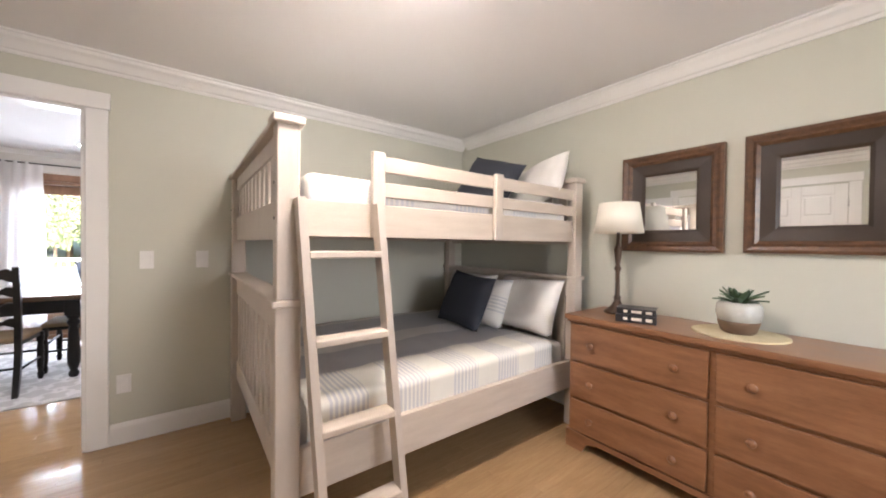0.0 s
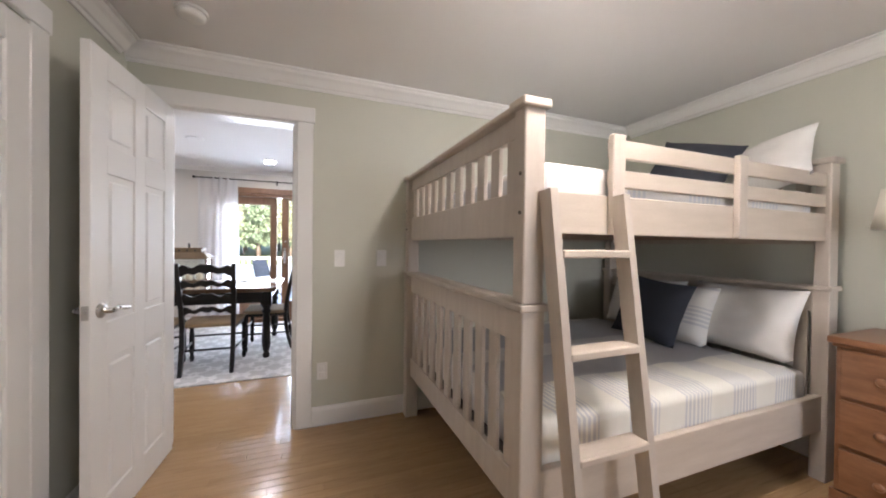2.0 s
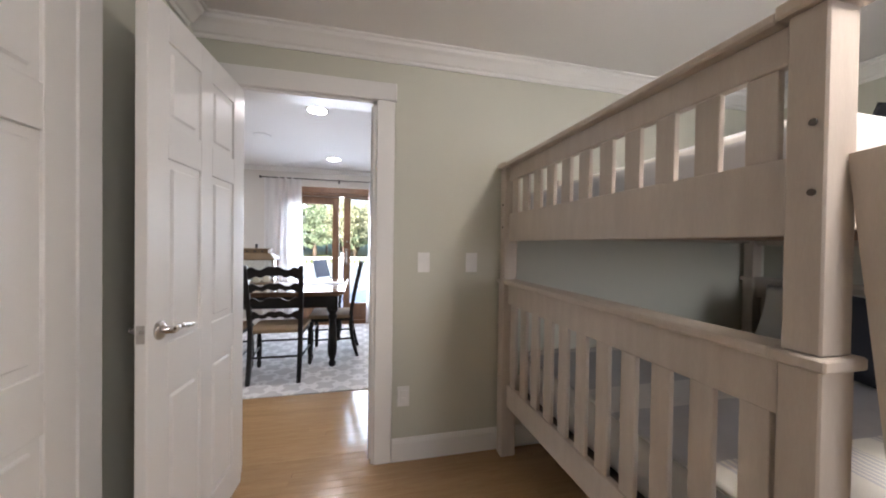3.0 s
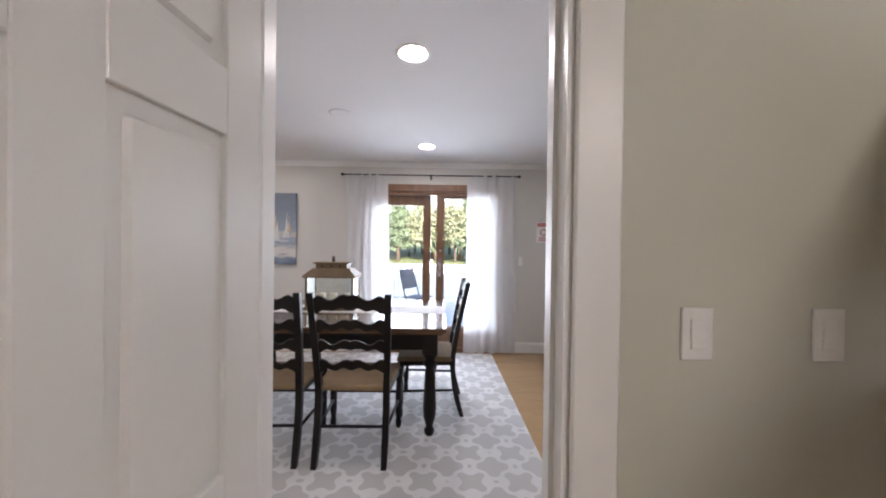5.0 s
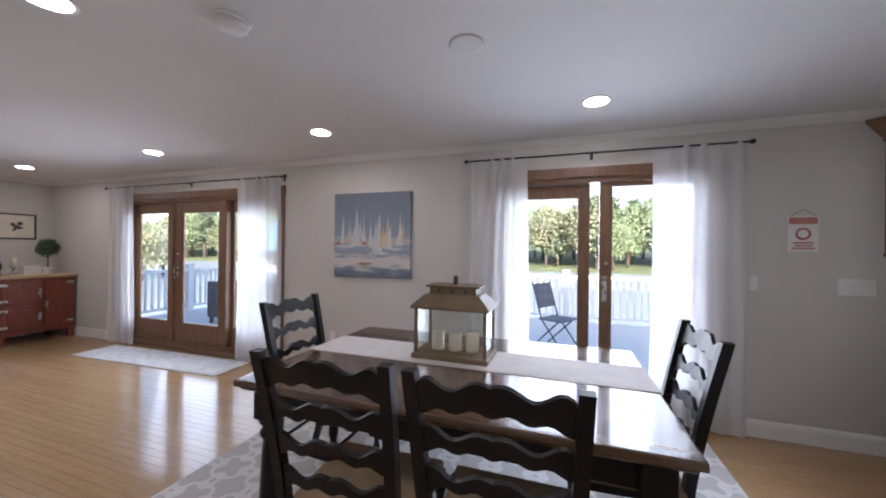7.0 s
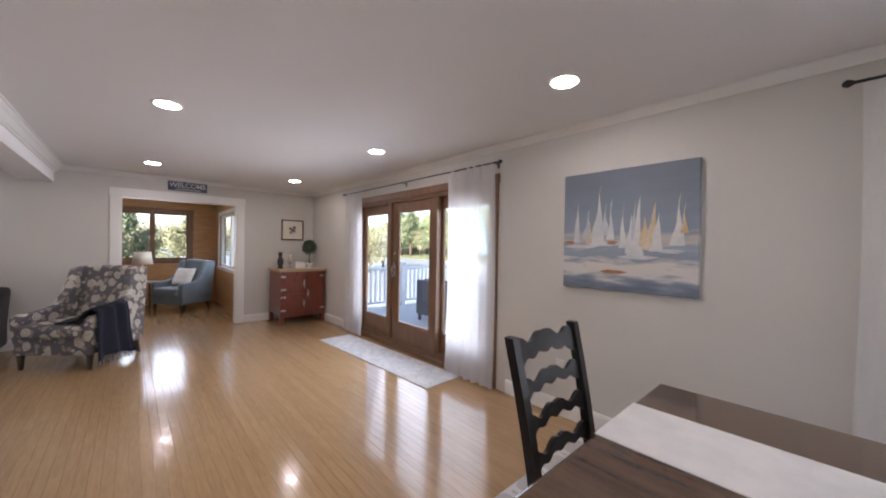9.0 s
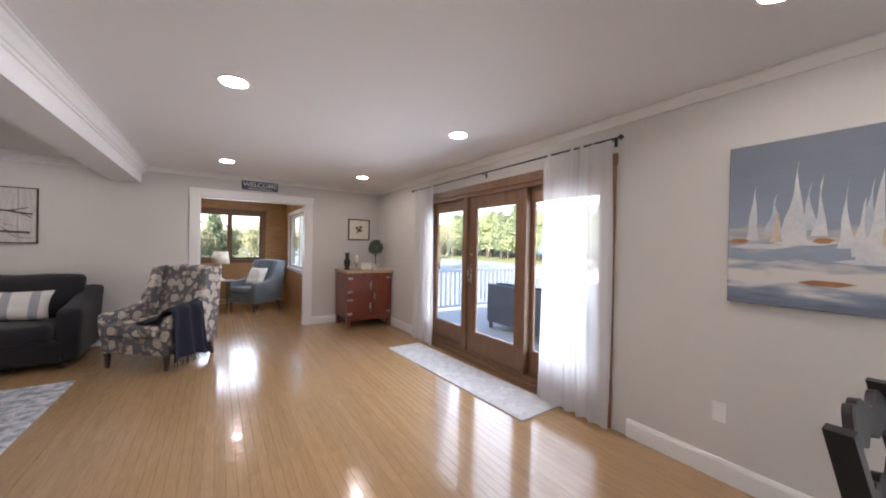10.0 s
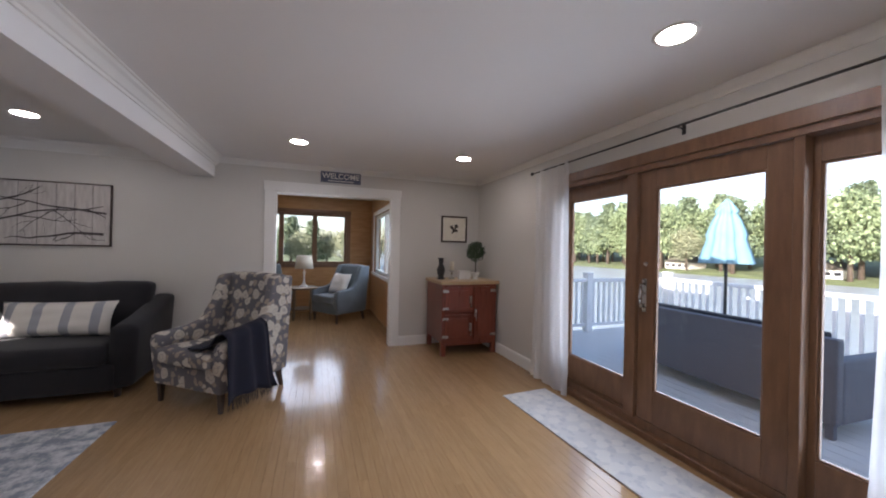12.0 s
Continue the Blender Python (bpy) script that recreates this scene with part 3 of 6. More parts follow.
for x, y in ((-0.91, 4.02), (-0.90, 5.75), (-3.07, 4.07), (-3.06, 5.73), (-5.19, 4.02), (-5.19, 5.74), (-7.69, 4.03), (-7.61, 5.73), (-7.80, 2.0), (2.13, 5.4), (-10.3, 4.3)):
    can_light(x, y)


def smoke_alarm(x, y, r):
    d = thing("smoke_alarm", "round white plastic smoke alarm on the ceiling", "smoke alarm", pose(x, y, CEIL))
    part("base", turned([(r, 0), (r, -0.012), (r * 0.96, -0.014)], 24), M_PLATE, d)
    part("cover", turned([(r * 0.88, -0.014), (r * 0.86, -0.032), (r * 0.6, -0.04), (0.01, -0.041)], 24), M_PLATE, d)


smoke_alarm(-0.93, 2.43, 0.07)
smoke_alarm(-2.48, 4.40, 0.075)
sp = thing("ceiling_speaker", "round white flush ceiling cover plate", "ceiling plate", pose(-1.55, 4.88, CEIL))
part("plate", turned([(0.085, 0), (0.085, -0.003), (0.07, -0.005)], 24), M_CEIL, sp)


def wall_plate(name, label, m, w=0.07, h=0.115, toggles=1, outlet=False):
    d = thing(name, label, "switch" if not outlet else "outlet", m)
    part("plate", solid(-w / 2, -0.006, -h / 2, w / 2, 0, h / 2, 0.002), M_PLATE, d)
    for i in range(toggles):
        x = (i - (toggles - 1) / 2) * 0.046
        for z in ((-0.022, 0.022) if outlet else (0,)):
            part("socket" if outlet else "rocker", solid(x - 0.016, -0.009, z - (0.015 if outlet else 0.033), x + 0.016, -0.005, z + (0.015 if outlet else 0.033), 0.0015), M_PLATE, d)


wall_plate("light_switch", "white rocker switch on the sage wall", pose(-0.19, YD, 1.14))
wall_plate("light_switch", "white rocker switch on the sage wall", pose(0.10, YD, 1.14))
wall_plate("wall_outlet", "white wall outlet above the baseboard", pose(-0.30, YD, 0.37), outlet=True)
wall_plate("wall_outlet", "white wall outlet on the greige wall", pose(-3.47, YF, 0.40), outlet=True)
wall_plate("light_switch", "wide white switch plate with four rockers", pose(0.84, YF, 1.14), 0.20, 0.115, 4)
wall_plate("light_switch", "small white switch beside the slider", pose(0.26, YF, 1.15), 0.05, 0.11)
wall_plate("wall_outlet", "wall outlet in the corner beside the red cabinet", pose(XW, 6.40, 0.42, 0, 0, 90), outlet=True)

# ---- bedroom things ----
M_BED = mat("whitewashed_pine", (0.55, 0.49, 0.42), (0.47, 0.41, 0.345), 0.5, 4, 50, 0.2, stretch=(6, 6, 1))
M_BEDX = mat("whitewashed_pine_rail", (0.57, 0.50, 0.42), (0.48, 0.41, 0.335), 0.5, 4, 50, 0.2, stretch=(1, 6, 6))
M_CHERRY = mat("cherry_wood", (0.31, 0.145, 0.068), (0.19, 0.082, 0.036), 0.32, 4, 40, 0.1, stretch=(6, 1, 7), coat=0.2)
M_NAVY = mat("navy_cloth", (0.034, 0.038, 0.05), (0.024, 0.027, 0.036), 0.9, 8, 500, 0.4)
M_LINEN = mat("white_linen", (0.78, 0.76, 0.72), (0.70, 0.68, 0.64), 0.85, 8, 400, 0.35)
M_SLATE = mat("dark_wood_slats", (0.10, 0.085, 0.07), None, 0.6, 5, 60, 0.2)
M_DARKFRAME = mat("espresso_frame", (0.045, 0.028, 0.018), (0.03, 0.018, 0.012), 0.35, 8, 90, 0.2, coat=0.2)
M_FRAMEEDGE = mat("carved_brown_frame", (0.15, 0.07, 0.03), (0.06, 0.028, 0.014), 0.4, 30, 160, 0.5, coat=0.2)
M_BRONZE = mat("aged_bronze", (0.10, 0.06, 0.035), (0.05, 0.03, 0.02), 0.4, 15, 150, 0.2, metal=0.4)
M_PAPER = mat("paper", (0.78, 0.73, 0.62), (0.70, 0.65, 0.55), 0.9, 10, 600, 0.3)
M_BLACK = mat("black_cover", (0.02, 0.02, 0.022), None, 0.35, 10, 200, 0.05)
M_LEAF = mat("succulent_leaf", (0.09, 0.15, 0.07), (0.05, 0.09, 0.045), 0.5, 12, 100, 0.1)
M_STRAW = mat("woven_straw", (0.62, 0.54, 0.36), (0.50, 0.42, 0.26), 0.9, 30, 300, 0.6)
M_POT = mat("glazed_grey_pot", (0.50, 0.50, 0.45), (0.42, 0.42, 0.38), 0.25, 12, 100, 0.1)
M_CLAY = mat("brown_clay", (0.16, 0.10, 0.06), None, 0.7, 12, 100, 0.2)
M_SHADE = mat("lamp_shade_cloth", (0.80, 0.76, 0.66), (0.76, 0.72, 0.62), 0.9, 10, 400, 0.25)


def mirror_mat():
    m = bpy.data.materials.new("silvered_mirror")
    m.use_nodes = True
    b = m.node_tree.nodes["Principled BSDF"]
    b.inputs["Base Color"].default_value, b.inputs["Metallic"].default_value, b.inputs["Roughness"].default_value = (0.9, 0.91, 0.9, 1), 1.0, 0.01
    return m


M_MIRROR = mirror_mat()


def striped(name, base, band, axis, freq, lo, hi, rib=0.0, amount=1.0):
    """Woven cloth: bands across one axis of the object, between lo and hi of a wave."""
    m = mat(name, base, tuple(v * 0.92 for v in base), 0.9, 6, 350, 0.35)
    n, l = m.node_tree.nodes, m.node_tree.links
    b = n["Principled BSDF"]
    tc, sp = n.new("ShaderNodeTexCoord"), n.new("ShaderNodeSeparateXYZ")
    l.new(tc.outputs["Object"], sp.inputs[0])

    def math_node(op, a, v):
        q = n.new("ShaderNodeMath")
        q.operation = op
        l.new(a, q.inputs[0])
        if isinstance(v, float):
            q.inputs[1].default_value = v
        else:
            l.new(v, q.inputs[1])
        return q.outputs[0]
    s = math_node("FRACT", math_node("MULTIPLY", sp.outputs[axis], float(freq)), 0.0)
    fac = math_node("MULTIPLY", math_node("GREATER_THAN", s, float(lo)), math_node("LESS_THAN", s, float(hi)))
    if rib:
        r = math_node("FRACT", math_node("MULTIPLY", sp.outputs[axis], float(rib)), 0.0)
        fac = math_node("MULTIPLY", fac, math_node("GREATER_THAN", r, 0.45))
    fac = math_node("MULTIPLY", fac, float(amount))
    mx = n.new("ShaderNodeMix")
    mx.data_type = "RGBA"
    old = b.inputs["Base Color"].links[0].from_socket
    l.new(fac, mx.inputs[0]), l.new(old, mx.inputs[6])
    mx.inputs[7].default_value = (*band, 1)
    l.new(mx.outputs[2], b.inputs["Base Color"])
    return m


M_QUILT = striped("striped_coverlet", (0.68, 0.66, 0.62), (0.43, 0.43, 0.44), 1, 1.45, 0.28, 0.98, 0, 0.85)
M_QUILTSIDE = striped("ribbed_coverlet_side", (0.78, 0.755, 0.67), (0.50, 0.50, 0.52), 0, 3.0, 0.45, 0.98, 42.0, 0.8)
M_PILLOWSTRIPE = striped("striped_pillow", (0.78, 0.76, 0.71), (0.52, 0.52, 0.53), 2, 4.0, 0.45, 0.98, 36.0, 0.8)
M_COVERU = striped("ribbed_upper_cover", (0.80, 0.78, 0.74), (0.58, 0.60, 0.64), 0, 2.2, 0.5, 0.98, 36.0, 0.7)


def cushion(w, h, t, seed=0, n=14):
    """A stuffed pillow in x and z with pinched corners; thickness along y, resting on z 0."""
    rng = random.Random(seed)
    bm = bmesh.new()
    o = rng.uniform(0, 9)
    sides = []
    for s in (-1, 1):
        g = []
        for j in range(n + 1):
            row = []
            for i in range(n + 1):
                u, v = 2 * i / n - 1, 2 * j / n - 1
                puff = (max(0, 1 - u ** 4) * max(0, 1 - v ** 4)) ** 0.6
                pull = 1 - 0.07 * (1 - abs(v) ** 2) * abs(u) ** 3
                pulz = 1 - 0.07 * (1 - abs(u) ** 2) * abs(v) ** 3
                wr = 0.07 * noise.noise(Vector((u * 2 + o, v * 2, s * 3.0)))
                row.append(bm.verts.new((u * w / 2 * pull, s * t / 2 * puff * (1 + wr * 3), h / 2 + v * h / 2 * pulz)))
            g.append(row)
        sides.append(g)
        for j in range(n):
            for i in range(n):
                bm.faces.new((g[j][i], g[j][i + 1], g[j + 1][i + 1], g[j + 1][i])).smooth = True
    bmesh.ops.remove_doubles(bm, verts=bm.verts, dist=0.0005)
    return bm


def soft_box(x0, y0, z0, x1, y1, z1, r=0.05, seed=0, rough=0.012, n=10, m=None):
    """A padded block with rounded edges and slightly uneven faces."""
    bm = bmesh.new()
    box(bm, x0, y0, z0, x1, y1, z1, r, 3)
    bmesh.ops.subdivide_edges(bm, edges=[e for e in bm.edges if e.calc_length() > 0.12], cuts=4, use_grid_fill=True)
    for v in bm.verts:
        p = v.co * 3.1
        v.co += Vector((noise.noise(p + Vector((seed, 0, 0))), noise.noise(p + Vector((0, seed, 7))), noise.noise(p + Vector((5, 0, seed))))) * rough
    if m is not None:
        bmesh.ops.transform(bm, matrix=m, verts=bm.verts)
    for f in bm.faces:
        f.smooth = True
    return bm


def bunk_bed():
    d = thing("bunk_bed", "whitewashed pine full-size bunk bed with slatted ends and a ladder", "bunk bed", pose(0, 0, 0))
    X0, X1, Y0, Y1 = 0.265, 2.17, 1.37, 2.80
    for x in (X0, X1):
        for y in (Y0, Y1):
            q = bmesh.new()
            box(q, x, y, 0, x + 0.09, y + 0.07, 1.02, 0.004), box(q, x - 0.012, y - 0.012, 1.02, x + 0.102, y + 0.082, 1.045, 0.004)
            part("post", q, M_BED, d)
            q = bmesh.new()
            box(q, x + 0.004, y + 0.003, 1.045, x + 0.086, y + 0.067, 1.70, 0.004), box(q, x - 0.012, y - 0.012, 1.70, x + 0.102, y + 0.082, 1.73, 0.005)
            up = part("upper_post", q, M_BED, d)
            for z in (1.35, 1.48):
                part("bolt", turned([(0.007, 0), (0.007, 0.003)], 8, Matrix.Translation((x - 0.0 if x == X0 else x + 0.09, y + 0.02, z)) @ pose(0, 0, 0, 0, -90 if x == X0 else 90)), M_SLATE, up, "dark bolt head")
    for x in (X0, X1):
        a, b, c = Y0 + 0.07, Y1, x + 0.045
        for z0, z1, t in ((0.30, 0.43, 0.03), (0.90, 1.02, 0.03), (1.27, 1.43, 0.03), (1.62, 1.70, 0.03)):
            part("end_rail", solid(c - t / 2, a, z0, c + t / 2, b, z1, 0.003), M_BED, d)
        for z in (1.02, 1.70):
            part("cap_rail", solid(c - 0.05, a + 0.012, z, c + 0.05, b - 0.012, z + 0.024, 0.005), M_BED, d)
        for i in range(11):
            y = a + (i + 0.5) * (b - a) / 11
            part("slat", solid(c - 0.009, y - 0.032, 0.43, c + 0.009, y + 0.032, 0.90, 0.002), M_BED, d)
            part("slat", solid(c - 0.009, y - 0.032, 1.43, c + 0.009, y + 0.032, 1.62, 0.002), M_BED, d)
    for y in (Y0 + 0.02, Y1 + 0.02):
        part("side_rail", solid(X0 + 0.09, y, 0.27, X1, y + 0.032, 0.46, 0.003), M_BEDX, d)
        part("side_rail", solid(X0 + 0.09, y, 1.285, X1, y + 0.032, 1.43, 0.003), M_BEDX, d)
    for y, s in ((Y0 - 0.006, 0.0), (Y1 + 0.052, 0.0)):
        for x in (0.645, 1.385):
            part("guard_post", solid(x, y, 1.285, x + 0.06, y + 0.026, 1.655, 0.003), M_BED, d)
        for z0, z1 in ((1.575, 1.645), (1.465, 1.53)):
            part("guard_rail", solid(0.66, y + 0.026, z0, X1, y + 0.046, z1, 0.003), M_BEDX, d)
    for i in range(13):
        x = X0 + 0.16 + i * 0.145
        part("bunk_slat", solid(x, Y0 + 0.052, 1.30, x + 0.07, Y1 + 0.02, 1.318), M_CHERRY, d, "reddish support slat")
    part("mattress_base", solid(X0 + 0.1, Y0 + 0.055, 0.30, X1 - 0.01, Y1 + 0.018, 0.37), M_SLATE, d)
    la, lb = ((0.342, 1.345, 1.425), (0.415, 1.225, 0.0)), ((0.655, 1.345, 1.425), (0.74, 1.225, 0.0))
    for a, b in (la, lb):
        part("ladder_stile", beam4(bmesh.new(), b, a, 0.03, 0.06, up=(0, 1, 0.1)), M_BED, d)
    for z in (0.24, 0.565, 0.89, 1.215):
        f = z / 1.425
        p = [Vector(q[1]).lerp(Vector(q[0]), f) for q in (la, lb)]
        part("rung", solid(p[0].x + 0.012, p[0].y - 0.035, z - 0.013, p[1].x - 0.012, p[0].y + 0.045, z + 0.013, 0.004), M_BEDX, d)
    return d


bunk_bed()
tagged(link("mattress", soft_box(0.40, 1.44, 0.37, 2.15, 2.80, 0.585, 0.05, 1, 0.006), M_LINEN, True), "white mattress on the lower bunk", "mattress")
bm = bmesh.new()
nx, ny, g = 60, 56, []
for i in range(nx + 1):
    x = 0.395 + i / nx * 1.62
    row = []
    for j in range(ny + 1):
        s = j / ny * 1.52 - 0.15
        y, z = (1.44 + s, 0.604) if s > 0.03 else (1.44 - 0.014 + 0.03 * max(0, s) * 0.5, 0.604 - max(0, 0.03 - s))
        e = min(1, max(0, (s - 0.0) / 0.05))
        dz = 0.012 * noise.noise(Vector((x * 4, y * 4, 1))) + 0.005 * noise.noise(Vector((x * 14, y * 14, 2)))
        row.append(bm.verts.new((x, y + (1 - e) * 0.006 * noise.noise(Vector((x * 10, z * 6, 3))), z + dz * e + 0.004)))
    g.append(row)
for i in range(nx):
    for j in range(ny):
        f = bm.faces.new((g[i][j], g[i + 1][j], g[i + 1][j + 1], g[i][j + 1]))
        f.smooth = True
        f.material_index = 1 if j < 16 else 0
ob = tagged(link("coverlet", bm, [M_QUILT, M_QUILTSIDE], True), "grey and white striped coverlet spread on the lower bunk", "coverlet")
sm = ob.modifiers.new("thick", "SOLIDIFY")
sm.thickness = 0.012
tagged(link("mattress", soft_box(0.40, 1.44, 1.318, 2.15, 2.80, 1.50, 0.05, 4, 0.006), M_LINEN, True), "white mattress on the upper bunk", "mattress")
tagged(link("coverlet", soft_box(0.385, 1.43, 1.40, 2.155, 2.79, 1.55, 0.05, 7, 0.012), M_COVERU, True), "white ribbed coverlet tucked over the upper mattress", "coverlet")


def pillow(label, m, w, h, t, material, seed):
    ob = tagged(link("pillow", cushion(w, h, t, seed), material, True), label, "pillow")
    ob.matrix_world = m
    return ob


pillow("white pillow leaning on the lower headboard", pose(2.04, 2.40, 0.62, -18, 0, -90), 0.62, 0.40, 0.17, M_LINEN, 1)
pillow("white pillow leaning on the lower headboard", pose(2.02, 1.74, 0.62, -20, 0, -92), 0.60, 0.42, 0.17, M_LINEN, 2)
pillow("white pillow with ribbed stripes on the lower bunk", pose(1.88, 2.05, 0.62, -22, 0, -88), 0.50, 0.40, 0.15, M_PILLOWSTRIPE, 3)
pillow("navy square throw pillow leaning on white pillows", pose(1.72, 2.12, 0.62, -24, 6, -84), 0.44, 0.44, 0.16, M_NAVY, 4)
pillow("navy throw pillow on the upper bunk", pose(1.74, 1.92, 1.555, -26, 16, -78), 0.46, 0.40, 0.16, M_NAVY, 5)
pillow("white pillow on the upper bunk", pose(2.02, 1.66, 1.555, -30, -14, -96), 0.60, 0.36, 0.17, M_LINEN, 6)
pillow("white pillow with stripes on the upper bunk", pose(2.0, 2.30, 1.555, -38, 0, -90), 0.60, 0.36, 0.16, M_PILLOWSTRIPE, 7)


def dresser():
    d = thing("dresser", "cherry wood six-drawer dresser with round knobs", "dresser", pose(0, 0, 0))
    F, B, A, Z = 1.95, 2.40, -0.215, 1.265
    bm = solid(F + 0.012, A, 0.09, B, Z, 0.80, 0.003)
    part("body", bm, M_CHERRY, d)
    part("top", solid(F - 0.022, A - 0.022, 0.80, B, Z + 0.022, 0.832, 0.008, 2), M_CHERRY, d)
    part("top_moulding", solid(F - 0.008, A - 0.01, 0.784, B, Z + 0.01, 0.80, 0.004), M_CHERRY, d)
    foot = [(A - 0.008, 0), (A + 0.10, 0), (A + 0.13, 0.055), (A + 0.20, 0.075), (Z - 0.20, 0.075), (Z - 0.13, 0.055), (Z - 0.10, 0), (Z + 0.008, 0), (Z + 0.008, 0.105), (A - 0.008, 0.105)]
    part("base_apron", extrude(foot, 0.022, pose(F + 0.006, 0, 0, 0, 0, 90)), M_CHERRY, d)
    part("base_side", solid(F + 0.02, Z - 0.012, 0, B, Z + 0.006, 0.10, 0.003), M_CHERRY, d)
    mid = (A + Z) / 2
    for y0, y1 in ((A + 0.02, mid - 0.014), (mid + 0.014, Z - 0.02)):
        for z0, z1 in ((0.115, 0.305), (0.325, 0.535), (0.555, 0.775)):
            dr = part("drawer", solid(F - 0.006, y0, z0, F + 0.012, y1, z1, 0.005, 2), M_CHERRY, d)
            w = y1 - y0
            for y in (y0 + w * 0.19, y1 - w * 0.19):
                part("knob", turned([(0.008, 0), (0.009, 0.012), (0.018, 0.018), (0.019, 0.024), (0.012, 0.031), (0.002, 0.033)], 14, Matrix.Translation((F - 0.006, y, (z0 + z1) / 2)) @ pose(0, 0, 0, 0, -90)), M_CHERRY, dr)
    return d


dresser()


def framed_mirror(yc, zc, w, h, label):
    """Dark wide frame with a carved outer band round a small glass; it hangs on the east wall."""
    d = thing("wall_mirror", label, "mirror", pose(XE, yc, zc, 0, 0, -90), "pair of mirrors")
    gw, gh = w * 0.51, h * 0.56
    for k, (i, o, t0, t1, mm, nm, lb) in enumerate(((0.62, 0.80, 0.02, 0.026, M_DARKFRAME, "inner_frame", "espresso inner frame"), (0.80, 1.0, 0.026, 0.04, M_FRAMEEDGE, "outer_frame", "carved reddish brown outer frame"))):
        bm = bmesh.new()
        if k == 0:
            iw, ih = gw / 2, gh / 2
        else:
            iw, ih = w / 2 - 0.062, h / 2 - 0.062
        ow, oh = (w / 2 - 0.06, h / 2 - 0.06) if k == 0 else (w / 2, h / 2)
        prof = [(0, 0.002), (0, t0), (0.25, t1), (0.45, t1 - 0.006), (0.75, t1), (1, t1 - 0.004), (1, 0.002)] if k else [(0, 0.002), (0, 0.012), (0.2, t0), (1, t1), (1, 0.002)]
        rings = []
        for u, y in prof:
            a, b = iw + (ow - iw) * u, ih + (oh - ih) * u
            rings.append([bm.verts.new((sx * a, -y, sz * b)) for sx, sz in ((-1, -1), (1, -1), (1, 1), (-1, 1))])
        for r0, r1 in zip(rings, rings[1:] + rings[:1]):
            for q in range(4):
                bm.faces.new((r0[q], r0[(q + 1) % 4], r1[(q + 1) % 4], r1[q]))
        part(nm, bm, mm, d, lb)
    part("glass", solid(-gw / 2 - 0.003, -0.008, -gh / 2 - 0.003, gw / 2 + 0.003, -0.003, gh / 2 + 0.003), M_MIRROR, d, "clear mirror glass")


framed_mirror(0.883, 1.536, 0.555, 0.615, "square mirror in a wide dark carved frame above the dresser")
framed_mirror(0.242, 1.540, 0.555, 0.615, "square mirror in a wide dark carved frame above the dresser")


def table_lamp(x, y, z, m_base, h, r0, r1, sh, label):
    d = thing("table_lamp", label, "table lamp", pose(x, y, z))
    k = h - sh
    part("base", turned([(0.075, 0), (0.078, 0.012), (0.06, 0.025), (0.035, 0.05), (0.022, 0.075), (0.018, 0.09)], 20), m_base, d)
    part("stem", turned([(0.018, 0.09), (0.024, 0.10), (0.014, 0.115), (0.013, k * 0.52), (0.022, k * 0.56), (0.012, k * 0.60), (0.020, k * 0.72), (0.024, k * 0.80), (0.012, k * 0.86), (0.009, k + 0.02)], 16), m_base, d)
    part("socket", turned([(0.009, k + 0.02), (0.016, k + 0.03), (0.016, k + 0.07), (0.005, k + 0.08)], 10), m_base, d)
    bm, n, g = bmesh.new(), 32, []
    for r, zz in ((r0, k), (r1, h), (r1 - 0.003, h - 0.001), (r0 - 0.003, k + 0.001)):
        g.append([bm.verts.new((r * math.cos(2 * math.pi * i / n), r * math.sin(2 * math.pi * i / n), zz)) for i in range(n)])
    for a, b in zip(g, g[1:] + g[:1]):
        for i in range(n):
            bm.faces.new((a[i], a[(i + 1) % n], b[(i + 1) % n], b[i])).smooth = True
    part("shade", bm, M_SHADE, d, "cream drum shade")
    q = bmesh.new()
    for i in range(3):
        a = 2 * math.pi * i / 3
        rod(q, (0, 0, k + 0.075), ((r1 - 0.002) * math.cos(a), (r1 - 0.002) * math.sin(a), h - 0.02), 0.002, seg=5)
    part("harp", q, m_base, d)
    return d


table_lamp(2.22, 1.10, 0.832, M_BRONZE, 0.70, 0.145, 0.115, 0.19, "turned bronze table lamp with a cream drum shade")


def book(label, m, w, dp, h, cover):
    d = thing("book", label, "book", m, "stacked books on the dresser")
    q = bmesh.new()
    box(q, 0, 0, 0, w, dp, 0.003), box(q, 0, 0, h - 0.003, w, dp, h), box(q, 0, 0, 0.003, 0.004, dp, h - 0.003)
    part("cover", q, cover, d)
    part("pages", solid(0.005, 0.004, 0.0035, w - 0.004, dp - 0.004, h - 0.0035), M_PAPER, d)
    for a, b in ((0.02, 0.05), (0.07, 0.12), (0.14, 0.16)):
        part("lettering", solid(-0.0012, a, h * 0.3, 0.0002, b, h * 0.7), M_PAPER, d, "unreadable pale lettering on the spine")


book("thick black hardback book lying on the dresser", pose(2.045, 0.80, 0.832, 0, 0, 20), 0.13, 0.20, 0.042, M_BLACK)
book("black paperback lying on another book", pose(2.05, 0.803, 0.8745, 0, 0, 18), 0.125, 0.195, 0.036, M_BLACK)
tagged(link("placemat", turned([(0.19, 0), (0.19, 0.004), (0.18, 0.006), (0.01, 0.006)], 40), M_STRAW), "round woven straw placemat under the plant", "placemat").matrix_world = pose(2.20, 0.49, 0.832)


